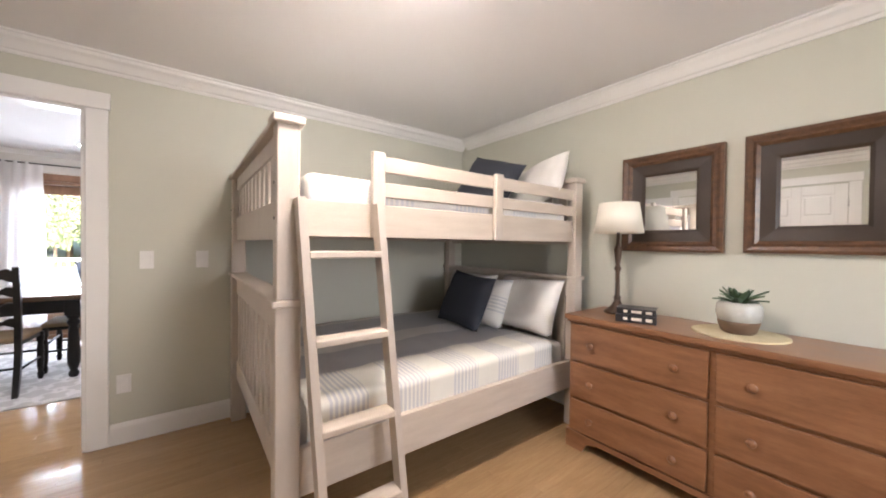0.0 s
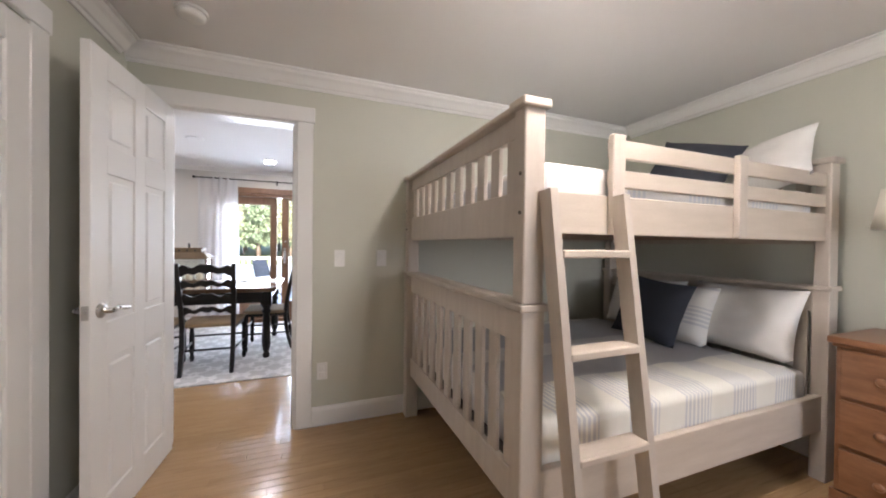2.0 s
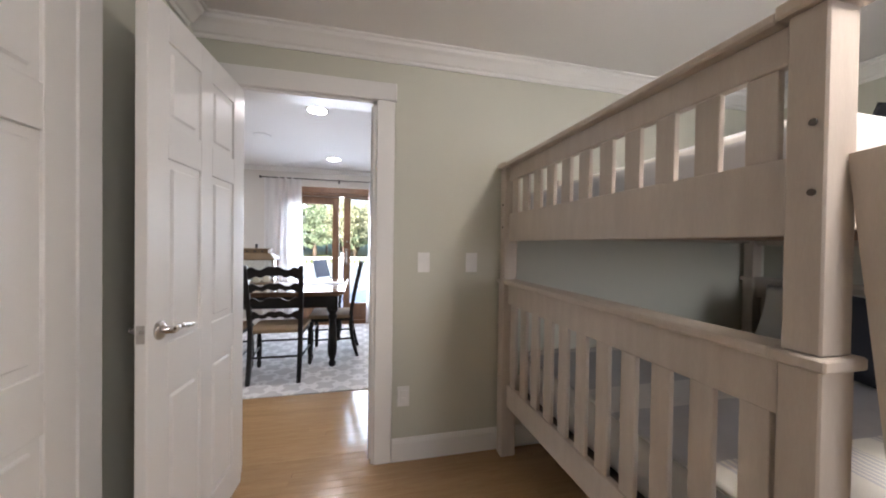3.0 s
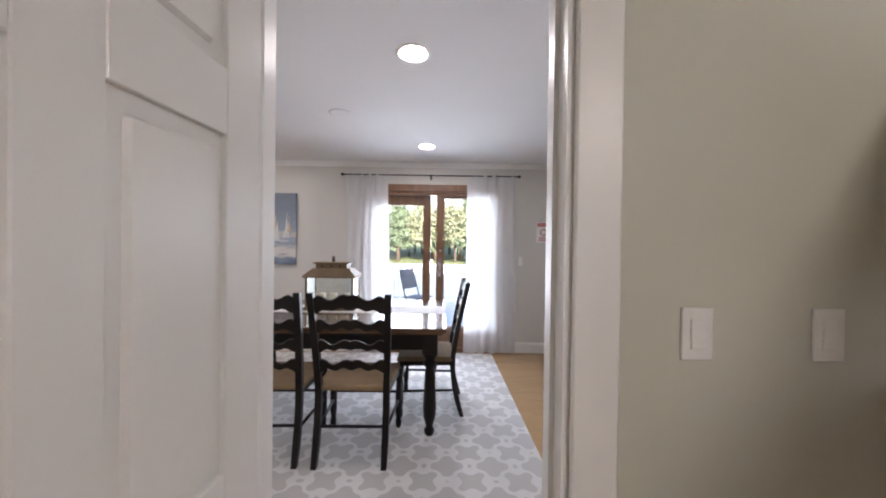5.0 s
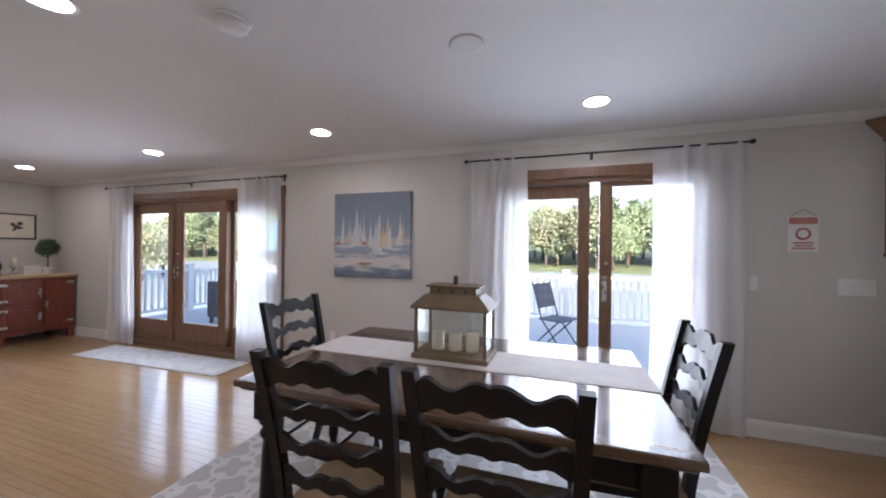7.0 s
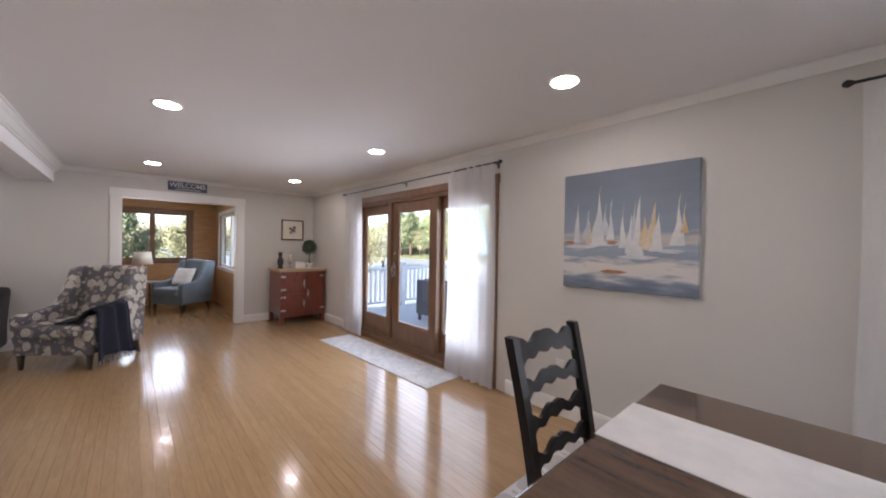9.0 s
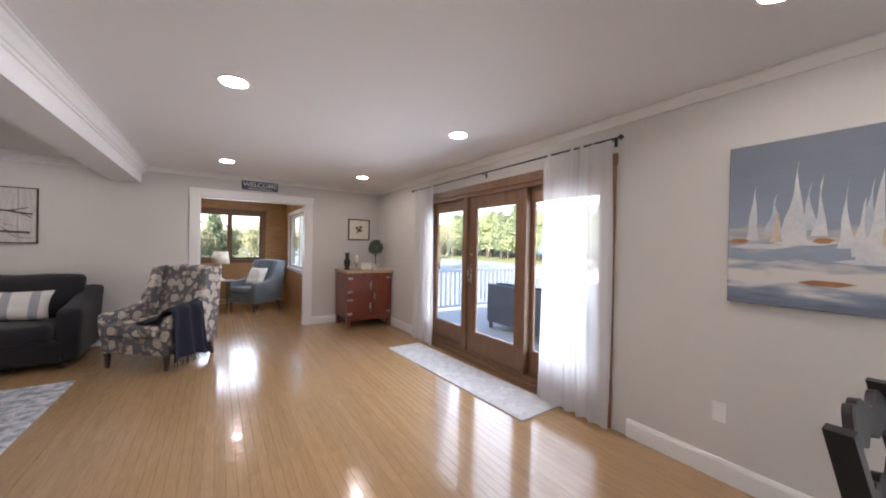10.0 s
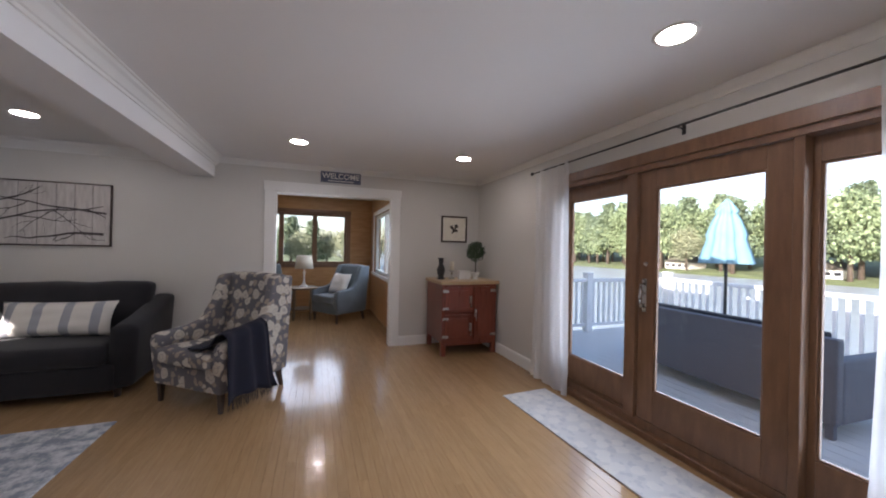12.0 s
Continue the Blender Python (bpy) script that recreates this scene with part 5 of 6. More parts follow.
# ---- kitchen corner ----
def wall_cabinet():
    d = thing("wall_cabinet", "stained maple angled wall cabinet with heavy crown", "kitchen cabinet", pose(0, 0, 0))
    P = [(0.98, YF - 0.002), (1.29, 6.15), (1.50, 6.15), (1.50, YF - 0.002)]

    def prism(pts, z0, z1, grow=0.0, grow1=None):
        bm = bmesh.new()
        cx, cy = 1.28, YF
        g1 = grow if grow1 is None else grow1

        def off(p, g):
            v = Vector((p[0] - cx, p[1] - cy))
            v = v * (1 + g / max(0.2, v.length)) if p[1] < YF - 0.01 else Vector((v.x - (g if p[0] < 1.2 else 0), v.y))
            return (cx + v.x, cy + v.y)
        a = [bm.verts.new((*off(p, grow), z0)) for p in pts]
        b = [bm.verts.new((*off(p, g1), z1)) for p in pts]
        bm.faces.new(list(reversed(a))), bm.faces.new(b)
        for i in range(len(a)):
            bm.faces.new((a[i], a[(i + 1) % len(a)], b[(i + 1) % len(a)], b[i]))
        return bm
    part("body", prism(P, 1.38, 2.14), M_CABINET, d)
    q = prism(P, 2.14, 2.17, 0.012)
    part("crown", q, M_CABINET, d)
    part("crown_top", prism(P, 2.17, 2.27, 0.02, 0.10), M_CABINET, d)
    part("crown_cap", prism(P, 2.27, 2.30, 0.105), M_CABINET, d)
    part("light_rail", prism(P, 1.355, 1.38, 0.006), M_CABINET, d)
    for (xa, ya), (xb, yb) in ((P[0], P[1]), (P[1], P[2])):
        t, ln = math.degrees(math.atan2(yb - ya, xb - xa)), math.hypot(xb - xa, yb - ya)
        mm = pose(xa, ya, 0, 0, 0, t)
        e, r = (0.045, 0.058) if ln > 0.3 else (0.02, 0.042)
        q = bmesh.new()
        x0, x1, rings = e, ln - e, []
        for inset, y in ((0, -0.001), (0, -0.017), (0.004, -0.021), (r - 0.012, -0.021), (r - 0.004, -0.017), (r, -0.010), (r + 0.012, -0.009)):
            rings.append([q.verts.new(mm @ Vector((u, y, z))) for u, z in ((x0 + inset, 1.395 + inset), (x1 - inset, 1.395 + inset), (x1 - inset, 2.115 - inset), (x0 + inset, 2.115 - inset))])
        for r0, r1 in zip(rings, rings[1:]):
            for i in range(4):
                q.faces.new((r0[i], r0[(i + 1) % 4], r1[(i + 1) % 4], r1[i]))
        q.faces.new(rings[-1])
        dr = part("door", q, M_CABINET, d)
        q = solid(x0 + r + 0.016, -0.019, 1.395 + r + 0.016, x1 - r - 0.016, -0.0085, 2.115 - r - 0.016, 0.008, 2)
        bmesh.ops.transform(q, matrix=mm, verts=q.verts)
        part("raised_panel", q, M_CABINET, dr)
        part("knob", turned([(0.006, 0), (0.006, 0.012), (0.013, 0.018), (0.012, 0.026), (0.003, 0.029)], 12, mm @ Matrix.Translation((x1 - 0.025, -0.02, 1.46)) @ pose(0, 0, 0, 90)), M_STEEL, dr, "nickel knob")


wall_cabinet()
setting("trim_kitchen", solid(1.73, YF - 0.05, 2.20, 4.1, YF - 0.001, 2.30, 0.004), M_CABINET, "stained wood valance board above the kitchen window", "trim")
sh = thing("window_shade", "folded white fabric shade at the window's head", "window shade", pose(2.47, YF - 0.03, 2.06))
part("valance", soft_box(-0.62, -0.02, -0.085, -0.003, 0.02, 0.0, 0.008, 3, 0.002), M_LINEN, sh)
part("valance", soft_box(0.003, -0.02, -0.085, 0.62, 0.02, 0.0, 0.008, 4, 0.002), M_LINEN, sh)
bs = tagged(thing("backsplash", "mosaic backsplash of thin grey and black tile strips", "backsplash"), kind="structure")
part("grout", solid(1.14, YF - 0.005, 1.07, 1.74, YF - 0.001, 1.36), mat("grey_grout", (0.30, 0.30, 0.29), None, 0.9), bs)
tile_m = [mat("mosaic_" + k, c, None, 0.15, 20, 100, 0.05) for k, c in (("black", (0.02, 0.02, 0.022)), ("grey", (0.22, 0.22, 0.23)), ("pale", (0.42, 0.40, 0.38)), ("brown", (0.10, 0.07, 0.05)))]
rng = random.Random(21)
tiles = {}
for r in range(14):
    x = 1.142 - rng.random() * 0.05
    while x < 1.735:
        n = rng.choice((0.06, 0.09, 0.12))
        a, b = max(x, 1.142), min(x + n - 0.003, 1.738)
        k = (round(b - a, 3), rng.randrange(4))
        if b - a > 0.008:
            if k not in tiles:
                q = solid(0, -0.004, 0, b - a, 0, 0.0175)
                me = bpy.data.meshes.new("tile")
                q.to_mesh(me), q.free()
                me.materials.append(tile_m[k[1]])
                tiles[k] = me
            ob = new("tile", tiles[k])
            ob.location, ob.parent = (a, YF - 0.005, 1.072 + r * 0.0205), bs
        x += n
bar_w = thing("bar_counter", "raised breakfast bar with black granite top on a half wall", "bar counter", pose(0, 0, 0))
part("half_wall", solid(1.36, 3.9, 0, 1.48, YF - 0.002, 1.03, 0.002), M_GREIGE, bar_w)
part("bar_top", solid(1.08, 3.85, 1.03, 1.54, YF - 0.003, 1.06, 0.008, 2), M_GRANITE, bar_w, "polished black granite slab")
for y in (6.30, 5.0, 4.1):
    prof = [(0, 0), (0.22, 0), (0.22, -0.03), (0.17, -0.045), (0.12, -0.06), (0.08, -0.10), (0.07, -0.15), (0.045, -0.19), (0, -0.21)]
    part("corbel", extrude([(-a, b) for a, b in prof], 0.06, Matrix.Translation((1.36, y, 1.03))), M_CABINET, bar_w, "dark carved wooden corbel")
part("baseboard", solid(1.345, 3.9, 0.001, 1.36, YF - 0.02, 0.12, 0.003), M_TRIM, bar_w)
kb = thing("base_cabinet", "stained maple base cabinets below the kitchen window", "kitchen cabinet", pose(0, 0, 0))
part("body", solid(1.75, 5.86, 0.1, 4.08, YF - 0.003, 0.88, 0.003), M_CABINET, kb)
part("toe_kick", solid(1.77, 5.92, 0.0, 4.06, YF - 0.01, 0.1), M_SLATE, kb)
for i in range(4):
    part("door", solid(1.78 + i * 0.57, 5.84, 0.14, 2.32 + i * 0.57, 5.86, 0.86, 0.006), M_CABINET, kb)
tagged(link("worktop", solid(1.72, 5.82, 0.88, 4.09, YF - 0.004, 0.92, 0.006), M_GRANITE), "polished black granite kitchen worktop", "worktop")


def bar_stool():
    d = thing("bar_stool", "black saddle-seat bar stool with turned legs and a leather top", "bar stool", pose(0, 0, 0), "stools at the breakfast bar")
    q = soft_box(-0.19, -0.225, 0.68, 0.19, 0.225, 0.75, 0.03, 2, 0.0)
    for v in q.verts:
        v.co.z += 0.035 * (v.co.y / 0.225) ** 2 - 0.02
    part("seat", q, M_LEATHER, d, "black leather saddle seat", True)
    part("seat_frame", solid(-0.175, -0.20, 0.615, 0.175, 0.20, 0.675, 0.006), M_EBONY, d)
    pos = [(sx * 0.155, sy * 0.175) for sx in (-1, 1) for sy in (-1, 1)]
    for x, y in pos:
        ft = (x * 1.22, y * 1.22)
        q = turned([(0.014, 0), (0.018, 0.02), (0.022, 0.16), (0.024, 0.36), (0.016, 0.47), (0.025, 0.49), (0.025, 0.51), (0.018, 0.53), (0.026, 0.57), (0.026, 0.64)], 14)
        for v in q.verts:
            k = 1 - v.co.z / 0.64
            v.co.x += x + (ft[0] - x) * k
            v.co.y += y + (ft[1] - y) * k
        part("leg", q, M_EBONY, d)
    for a, b, z in ((0, 1, 0.20), (2, 3, 0.20), (0, 2, 0.28), (1, 3, 0.28)):
        k = 1.22 - 0.22 * z / 0.64
        part("stretcher", beam4(bmesh.new(), (pos[a][0] * k, pos[a][1] * k, z), (pos[b][0] * k, pos[b][1] * k, z), 0.018, 0.03, up=(0, 0, 1)), M_EBONY, d)
    return d


st = bar_stool()
st.matrix_world = pose(1.12, 6.10, 0, 0, 0, 0)
for y in (5.38, 4.66, 3.98):
    copy_thing(st, pose(1.12, y, 0, 0, 0, 2))
for y, r in ((5.95, 0.12), (5.35, 0.12), (4.75, 0.12)):
    d = thing("place_setting", "white plate with a folded napkin on the bar", "plate", pose(1.28, y, 1.0605))
    part("plate", turned([(0.07, 0), (0.09, 0.004), (r, 0.014), (r - 0.003, 0.017), (0.085, 0.009), (0.01, 0.007)], 28), M_POT, d)
    part("napkin", soft_box(-0.06, -0.09, 0.012, 0.05, 0.08, 0.028, 0.006, 5, 0.003), M_LINEN, d, "folded white napkin")
d = thing("soap_bottle", "small clear bottle with a white pump", "bottle", pose(1.42, 5.15, 1.0605))
part("bottle", turned([(0.026, 0), (0.028, 0.01), (0.028, 0.07), (0.012, 0.095), (0.012, 0.105)], 16), M_POT, d)
part("pump", turned([(0.013, 0.105), (0.013, 0.12), (0.004, 0.122), (0.004, 0.14)], 12), M_PLATE, d)

# ---- living room things ----
M_CHARCOAL = mat("charcoal_upholstery", (0.026, 0.025, 0.028), (0.017, 0.0165, 0.019), 0.95, 6, 450, 0.5, sheen=0.12, spec=0.25)
M_RED = mat("red_mahogany", (0.24, 0.055, 0.028), (0.16, 0.034, 0.018), 0.3, 4, 50, 0.08, stretch=(6, 6, 1), coat=0.3)
M_BUTCHER = mat("pale_wood_top", (0.55, 0.40, 0.24), (0.46, 0.32, 0.18), 0.45, 5, 60, 0.1, stretch=(6, 1, 6))
M_DARKLEG = mat("dark_leg_wood", (0.05, 0.03, 0.02), None, 0.4, 8, 80, 0.1)


def floral(name, base, flower, leaf):
    m = mat(name, base, tuple(v * 0.9 for v in base), 0.9, 6, 400, 0.4)
    n, l = m.node_tree.nodes, m.node_tree.links
    b = n["Principled BSDF"]
    tc = n.new("ShaderNodeTexCoord")
    nz = n.new("ShaderNodeTexNoise")
    nz.inputs["Scale"].default_value = 14
    wp = n.new("ShaderNodeMix")
    wp.data_type = "RGBA"
    wp.inputs[0].default_value = 0.055
    l.new(tc.outputs["Object"], nz.inputs["Vector"]), l.new(tc.outputs["Object"], wp.inputs[6]), l.new(nz.outputs["Color"], wp.inputs[7])
    col = b.inputs["Base Color"].links[0].from_socket
    for sc, c, r0, r1 in ((17, leaf, 0.36, 0.40), (9.5, flower, 0.40, 0.44), (9.5, base, 0.28, 0.20), (9.5, flower, 0.19, 0.22)):
        v = n.new("ShaderNodeTexVoronoi")
        v.inputs["Scale"].default_value = sc
        l.new(wp.outputs[2], v.inputs["Vector"])
        mr = n.new("ShaderNodeMapRange")
        if r0 < r1:
            mr.inputs[1].default_value, mr.inputs[2].default_value, mr.inputs[3].default_value, mr.inputs[4].default_value = r0, r1, 1, 0
        else:
            mr.inputs[1].default_value, mr.inputs[2].default_value, mr.inputs[3].default_value, mr.inputs[4].default_value = r1, r0, 0.6, 0
        l.new(v.outputs["Distance"], mr.inputs[0])
        mx = n.new("ShaderNodeMix")
        mx.data_type = "RGBA"
        l.new(mr.outputs[0], mx.inputs[0]), l.new(col, mx.inputs[6])
        mx.inputs[7].default_value = (*c, 1)
        col = mx.outputs[2]
    l.new(col, b.inputs["Base Color"])
    return m


M_FLORAL = floral("floral_upholstery", (0.15, 0.145, 0.16), (0.56, 0.52, 0.45), (0.34, 0.29, 0.24))
M_BLUE = mat("dusty_blue_upholstery", (0.16, 0.20, 0.235), (0.12, 0.155, 0.185), 0.9, 6, 400, 0.4, sheen=0.3)
M_FADED = floral("faded_rug", (0.58, 0.58, 0.58), (0.62, 0.61, 0.59), (0.47, 0.48, 0.50))
M_FADED2 = mat("faded_blue_rug", (0.60, 0.61, 0.62), (0.24, 0.27, 0.32), 0.95, 11, 60, 0.6, low=0.42, high=0.58)

rug(-6.87, -4.57, 5.905, 6.385, M_FADED, "faded grey floral runner in front of the slider", 2.6)
rug(-7.32, -4.6, 0.6, 2.83, M_FADED2, "faded blue-grey area rug before the sofa")


def wing_chair(name, label, m, cloth, w=0.72, h=1.06, dp=0.78):
    """An upholstered wing chair that faces -y, its middle at the origin."""
    d = thing(name, label, "armchair", m)
    a, f, b = w / 2, -dp / 2, dp / 2
    part("seat_base", soft_box(-a + 0.02, f + 0.05, 0.16, a - 0.02, b - 0.08, 0.36, 0.025, 1, 0.004), cloth, d)
    part("seat_cushion", soft_box(-a + 0.10, f, 0.35, a - 0.10, b - 0.20, 0.48, 0.045, 2, 0.006), cloth, d)
    q = soft_box(-a + 0.085, -0.065, 0.30, a - 0.085, 0.065, h, 0.045, 3, 0.006, m=Matrix.Translation((0, b - 0.16, 0)))
    for v in q.verts:
        v.co.y += 0.16 * max(0, v.co.z - 0.35)
        v.co.z += 0.015 * (1 - (v.co.x / a) ** 2) * (v.co.z > h - 0.1)
    part("backrest", q, cloth, d)
    rim = [(f + 0.07, 0.17), (f + 0.035, 0.36), (f + 0.03, 0.52), (f + 0.05, 0.565), (f + 0.10, 0.58), (f + 0.34, 0.60), (f + 0.43, 0.64), (f + 0.50, 0.73), (f + 0.555, 0.86), (f + 0.60, h - 0.03), (f + 0.64, h - 0.005), (f + 0.70, h), (b + 0.035, h - 0.01), (b + 0.045, h - 0.04), (b - 0.06, 0.17)]
    for s in (-1, 1):
        q = extrude(rim, 0.105, pose(0, 0, 0, 0, 0, 90))
        bmesh.ops.bevel(q, geom=[e for e in q.edges if abs(e.verts[0].co.x - e.verts[1].co.x) < 0.01], offset=0.03, segments=4, profile=0.5, affect="EDGES")
        for v in q.verts:
            k = max(0, v.co.z - 0.40)
            v.co.x += s * (a - 0.055) + s * 0.035 * max(0, 1 - abs(v.co.z - 0.56) / 0.16) * (v.co.y < f + 0.42) - s * 0.05 * k
            v.co += Vector((0.004 * noise.noise(v.co * 5), 0, 0.004 * noise.noise(v.co * 5 + Vector((3, 0, 0)))))
        part("arm", q, cloth, d, smooth=True)
        for y, sp in ((f + 0.09, 0), (b - 0.12, 0.05)):
            part("leg", beam4(bmesh.new(), (s * (a - 0.06), y + sp, 0), (s * (a - 0.06), y, 0.175), 0.026, 0.026, 0.045, 0.045), M_DARKLEG, d, "tapered dark wooden leg")
    return d


AC = pose(-7.69, 3.44, 0, 0, 0, 52)
wing_chair("armchair", "grey and cream floral wing armchair beside the sofa", AC, M_FLORAL, 0.80, 1.06, 0.80)


M_THROW = mat("navy_knit", (0.011, 0.012, 0.026), (0.007, 0.008, 0.017), 0.95, 10, 400, 0.5)


def throw(m):
    """A navy throw over the chair's arm, with a fringe at its hem."""
    bm, g = bmesh.new(), []
    path = [(0.02, 0.50), (0.16, 0.51), (0.255, 0.55), (0.31, 0.635), (0.37, 0.655), (0.435, 0.62), (0.445, 0.50), (0.445, 0.35), (0.45, 0.20), (0.455, 0.10)]
    n = 26
    for i in range(n + 1):
        u = i / n
        row = []
        for j, (x, z) in enumerate(path):
            k = j / (len(path) - 1)
            y = -0.30 + (0.50 - 0.10 * math.sin(math.pi * k)) * u - 0.05 + 0.05 * k * math.sin(3 * u)
            wv = 0.016 * math.sin(u * 17 + 2 * k) * (0.4 + k) + 0.02 * noise.noise(Vector((u * 4, k * 4, 2)))
            row.append(bm.verts.new((x + wv, y, z + (0.03 * math.sin(u * 5) if k > 0.8 else 0) + (0.05 * u if k < 0.7 else -0.0))))
        g.append(row)
    for i in range(n):
        for j in range(len(path) - 1):
            bm.faces.new((g[i][j], g[i + 1][j], g[i + 1][j + 1], g[i][j + 1])).smooth = True
    bmesh.ops.subdivide_edges(bm, edges=bm.edges, cuts=1, use_grid_fill=True)
    d = thing("throw_blanket", "navy throw blanket with fringe draped over the armchair's arm", "blanket", m)
    ob = part("cloth", bm, M_THROW, d, smooth=True)
    s = ob.modifiers.new("thick", "SOLIDIFY")
    s.thickness = 0.012
    q, rng = bmesh.new(), random.Random(4)
    for i in range(40):
        y = -0.33 + 0.46 * i / 39
        rod(q, (0.445, y, 0.12), (0.45 + rng.uniform(-0.012, 0.02), y + rng.uniform(-0.01, 0.01), 0.03 + rng.uniform(0, 0.03)), 0.0025, 0.0015, 5)
    tagged(part("fringe", q, M_THROW, d), kind="stuff")


throw(AC)


def sofa():
    d = thing("sofa", "charcoal upholstered sofa with loose back cushions and rounded arm", "sofa", pose(0, 0, 0))
    x0, x1, y0, y1 = -8.70, -7.78, 0.10, 2.74
    part("base", soft_box(x0 + 0.03, y0, 0.07, x1 + 0.0, y1 - 0.14, 0.30, 0.03, 1, 0.005), M_CHARCOAL, d)
    part("backrest", soft_box(x0, y0, 0.10, x0 + 0.24, y1 - 0.04, 0.74, 0.06, 2, 0.008), M_CHARCOAL, d)
    for a, b, s in ((y0 + 0.02, 1.28, 3), (1.29, y1 - 0.20, 4)):
        part("seat_cushion", soft_box(x0 + 0.22, a, 0.29, x1 + 0.03, b, 0.47, 0.055, s, 0.012), M_CHARCOAL, d)
    for a, b, s in ((y0 + 0.05, 1.30, 5), (1.31, y1 - 0.12, 6)):
        q = soft_box(-0.11, a, 0.44, 0.11, b, 0.95, 0.085, s, 0.022)
        for v in q.verts:
            v.co.x += x0 + 0.30 - 0.22 * (v.co.z - 0.45)
        part("back_cushion", q, M_CHARCOAL, d)
    q = soft_box(x0 + 0.02, -0.10, 0.08, x1 - 0.02, 0.10, 0.62, 0.07, 7, 0.008)
    for v in q.verts:
        t = (v.co.x - x0) / (x1 - x0)
        v.co.z += 0.20 * (1 - t) ** 1.3 * (v.co.z > 0.35)
        v.co.y += y1 - 0.11 + 0.06 * max(0, v.co.z - 0.3)
    part("arm", q, M_CHARCOAL, d)
    for x in (x0 + 0.08, x1 - 0.10):
        for y in (y0 + 0.1, y1 - 0.15):
            part("foot", turned([(0.025, 0), (0.03, 0.075)], 12, Matrix.Translation((x, y, 0))), M_DARKLEG, d)


sofa()
M_GREYSTRIPE = striped("grey_striped_pillow", (0.74, 0.71, 0.65), (0.30, 0.31, 0.35), 0, 4.6, 0.30, 0.62, 0, 0.9)
pillow("long lumbar pillow with cream and grey stripes", pose(-8.20, 1.98, 0.475, -20, 0, 84), 0.88, 0.33, 0.15, M_GREYSTRIPE, 11)


def branch_art():
    d = thing("wall_art", "wide wooden plank picture of dark birch branches", "wall art", pose(XW, 1.56, 1.625, 0, 0, 90))
    w, h = 0.58, 0.315
    pale, dark = mat("whitewashed_boards", (0.62, 0.59, 0.56), (0.42, 0.39, 0.37), 0.8, 6, 60, 0.4, stretch=(6, 1, 1)), mat("dark_branch_paint", (0.05, 0.04, 0.038), None, 0.8)
    for i in range(8):
        x = -w + i * 2 * w / 8
        part("board", solid(x + 0.001, -0.022, -h, x + 2 * w / 8 - 0.001, -0.004, h, 0.002), pale, d)
    for a, b, c, e in ((-w - 0.012, -w, -h, h), (w, w + 0.012, -h, h), (-w - 0.012, w + 0.012, h, h + 0.012), (-w - 0.012, w + 0.012, -h - 0.012, -h)):
        part("frame", solid(a, -0.03, c, b, -0.002, e, 0.002), M_DARKLEG, d)
    rng = random.Random(12)

    def limb(x, z, a, ln, t, depth):
        pts = []
        for i in range(9):
            pts.append((x, z, t * (1 - 0.07 * i)))
            a += rng.uniform(-0.25, 0.25)
            x, z = x + ln / 8 * math.cos(a), z + ln / 8 * math.sin(a)
            if depth and i in (2, 4, 6):
                limb(x, z, a + rng.choice((-1, 1)) * rng.uniform(0.5, 0.9), ln * 0.42, t * 0.55, depth - 1)
            if abs(x) > w - 0.02 or abs(z) > h - 0.03:
                break
        if len(pts) > 1:
            q = bmesh.new()
            rows = [[q.verts.new((px, yy, pz + s * tt)) for yy in (-0.0235, -0.0215) for s in (-1, 1)] for px, pz, tt in pts]
            for r0, r1 in zip(rows, rows[1:]):
                for i, j in ((0, 1), (1, 3), (3, 2), (2, 0)):
                    q.faces.new((r0[i], r0[j], r1[j], r1[i]))
            part("branch", q, dark, d)
    limb(-w + 0.03, -0.12, 0.15, 1.1, 0.011, 2)
    limb(w - 0.03, 0.02, math.pi - 0.1, 1.0, 0.010, 2)
    limb(-w + 0.03, 0.14, -0.1, 0.8, 0.008, 2)
    limb(w - 0.05, -0.2, math.pi - 0.05, 0.6, 0.014, 1)


branch_art()

ws = thing("welcome_sign", "navy wooden sign lettered WELCOME above the opening", "sign", pose(XW, 4.49, 2.24, 0, 0, 90))
part("board", solid(-0.25, -0.02, -0.07, 0.25, -0.002, 0.07, 0.003), mat("navy_sign_paint", (0.06, 0.075, 0.13), (0.10, 0.11, 0.16), 0.7, 12, 120, 0.3), ws)
M_LETTER = mat("cream_letter_paint", (0.75, 0.72, 0.66), None, 0.7)
fc = bpy.data.curves.new("lettering", "FONT")
fc.body, fc.size, fc.align_x, fc.align_y, fc.extrude, fc.offset = "WELCOME", 0.098, "CENTER", "CENTER", 0.001, 0.001
fo = new("lettering_source", fc)
bpy.context.view_layer.update()
me = bpy.data.meshes.new_from_object(fo.evaluated_get(bpy.context.evaluated_depsgraph_get()))
bpy.data.objects.remove(fo)
me.materials.append(M_LETTER)
lt = tagged(new("lettering", me), "cream block letters")
lt.parent = ws
lt.matrix_basis = pose(0, -0.0212, 0.012, 90)
lt.scale = (0.98, 1, 1)
part("small_lettering", solid(-0.16, -0.0215, -0.052, 0.16, -0.0195, -0.042), M_LETTER, ws, "unreadable small cream lettering")


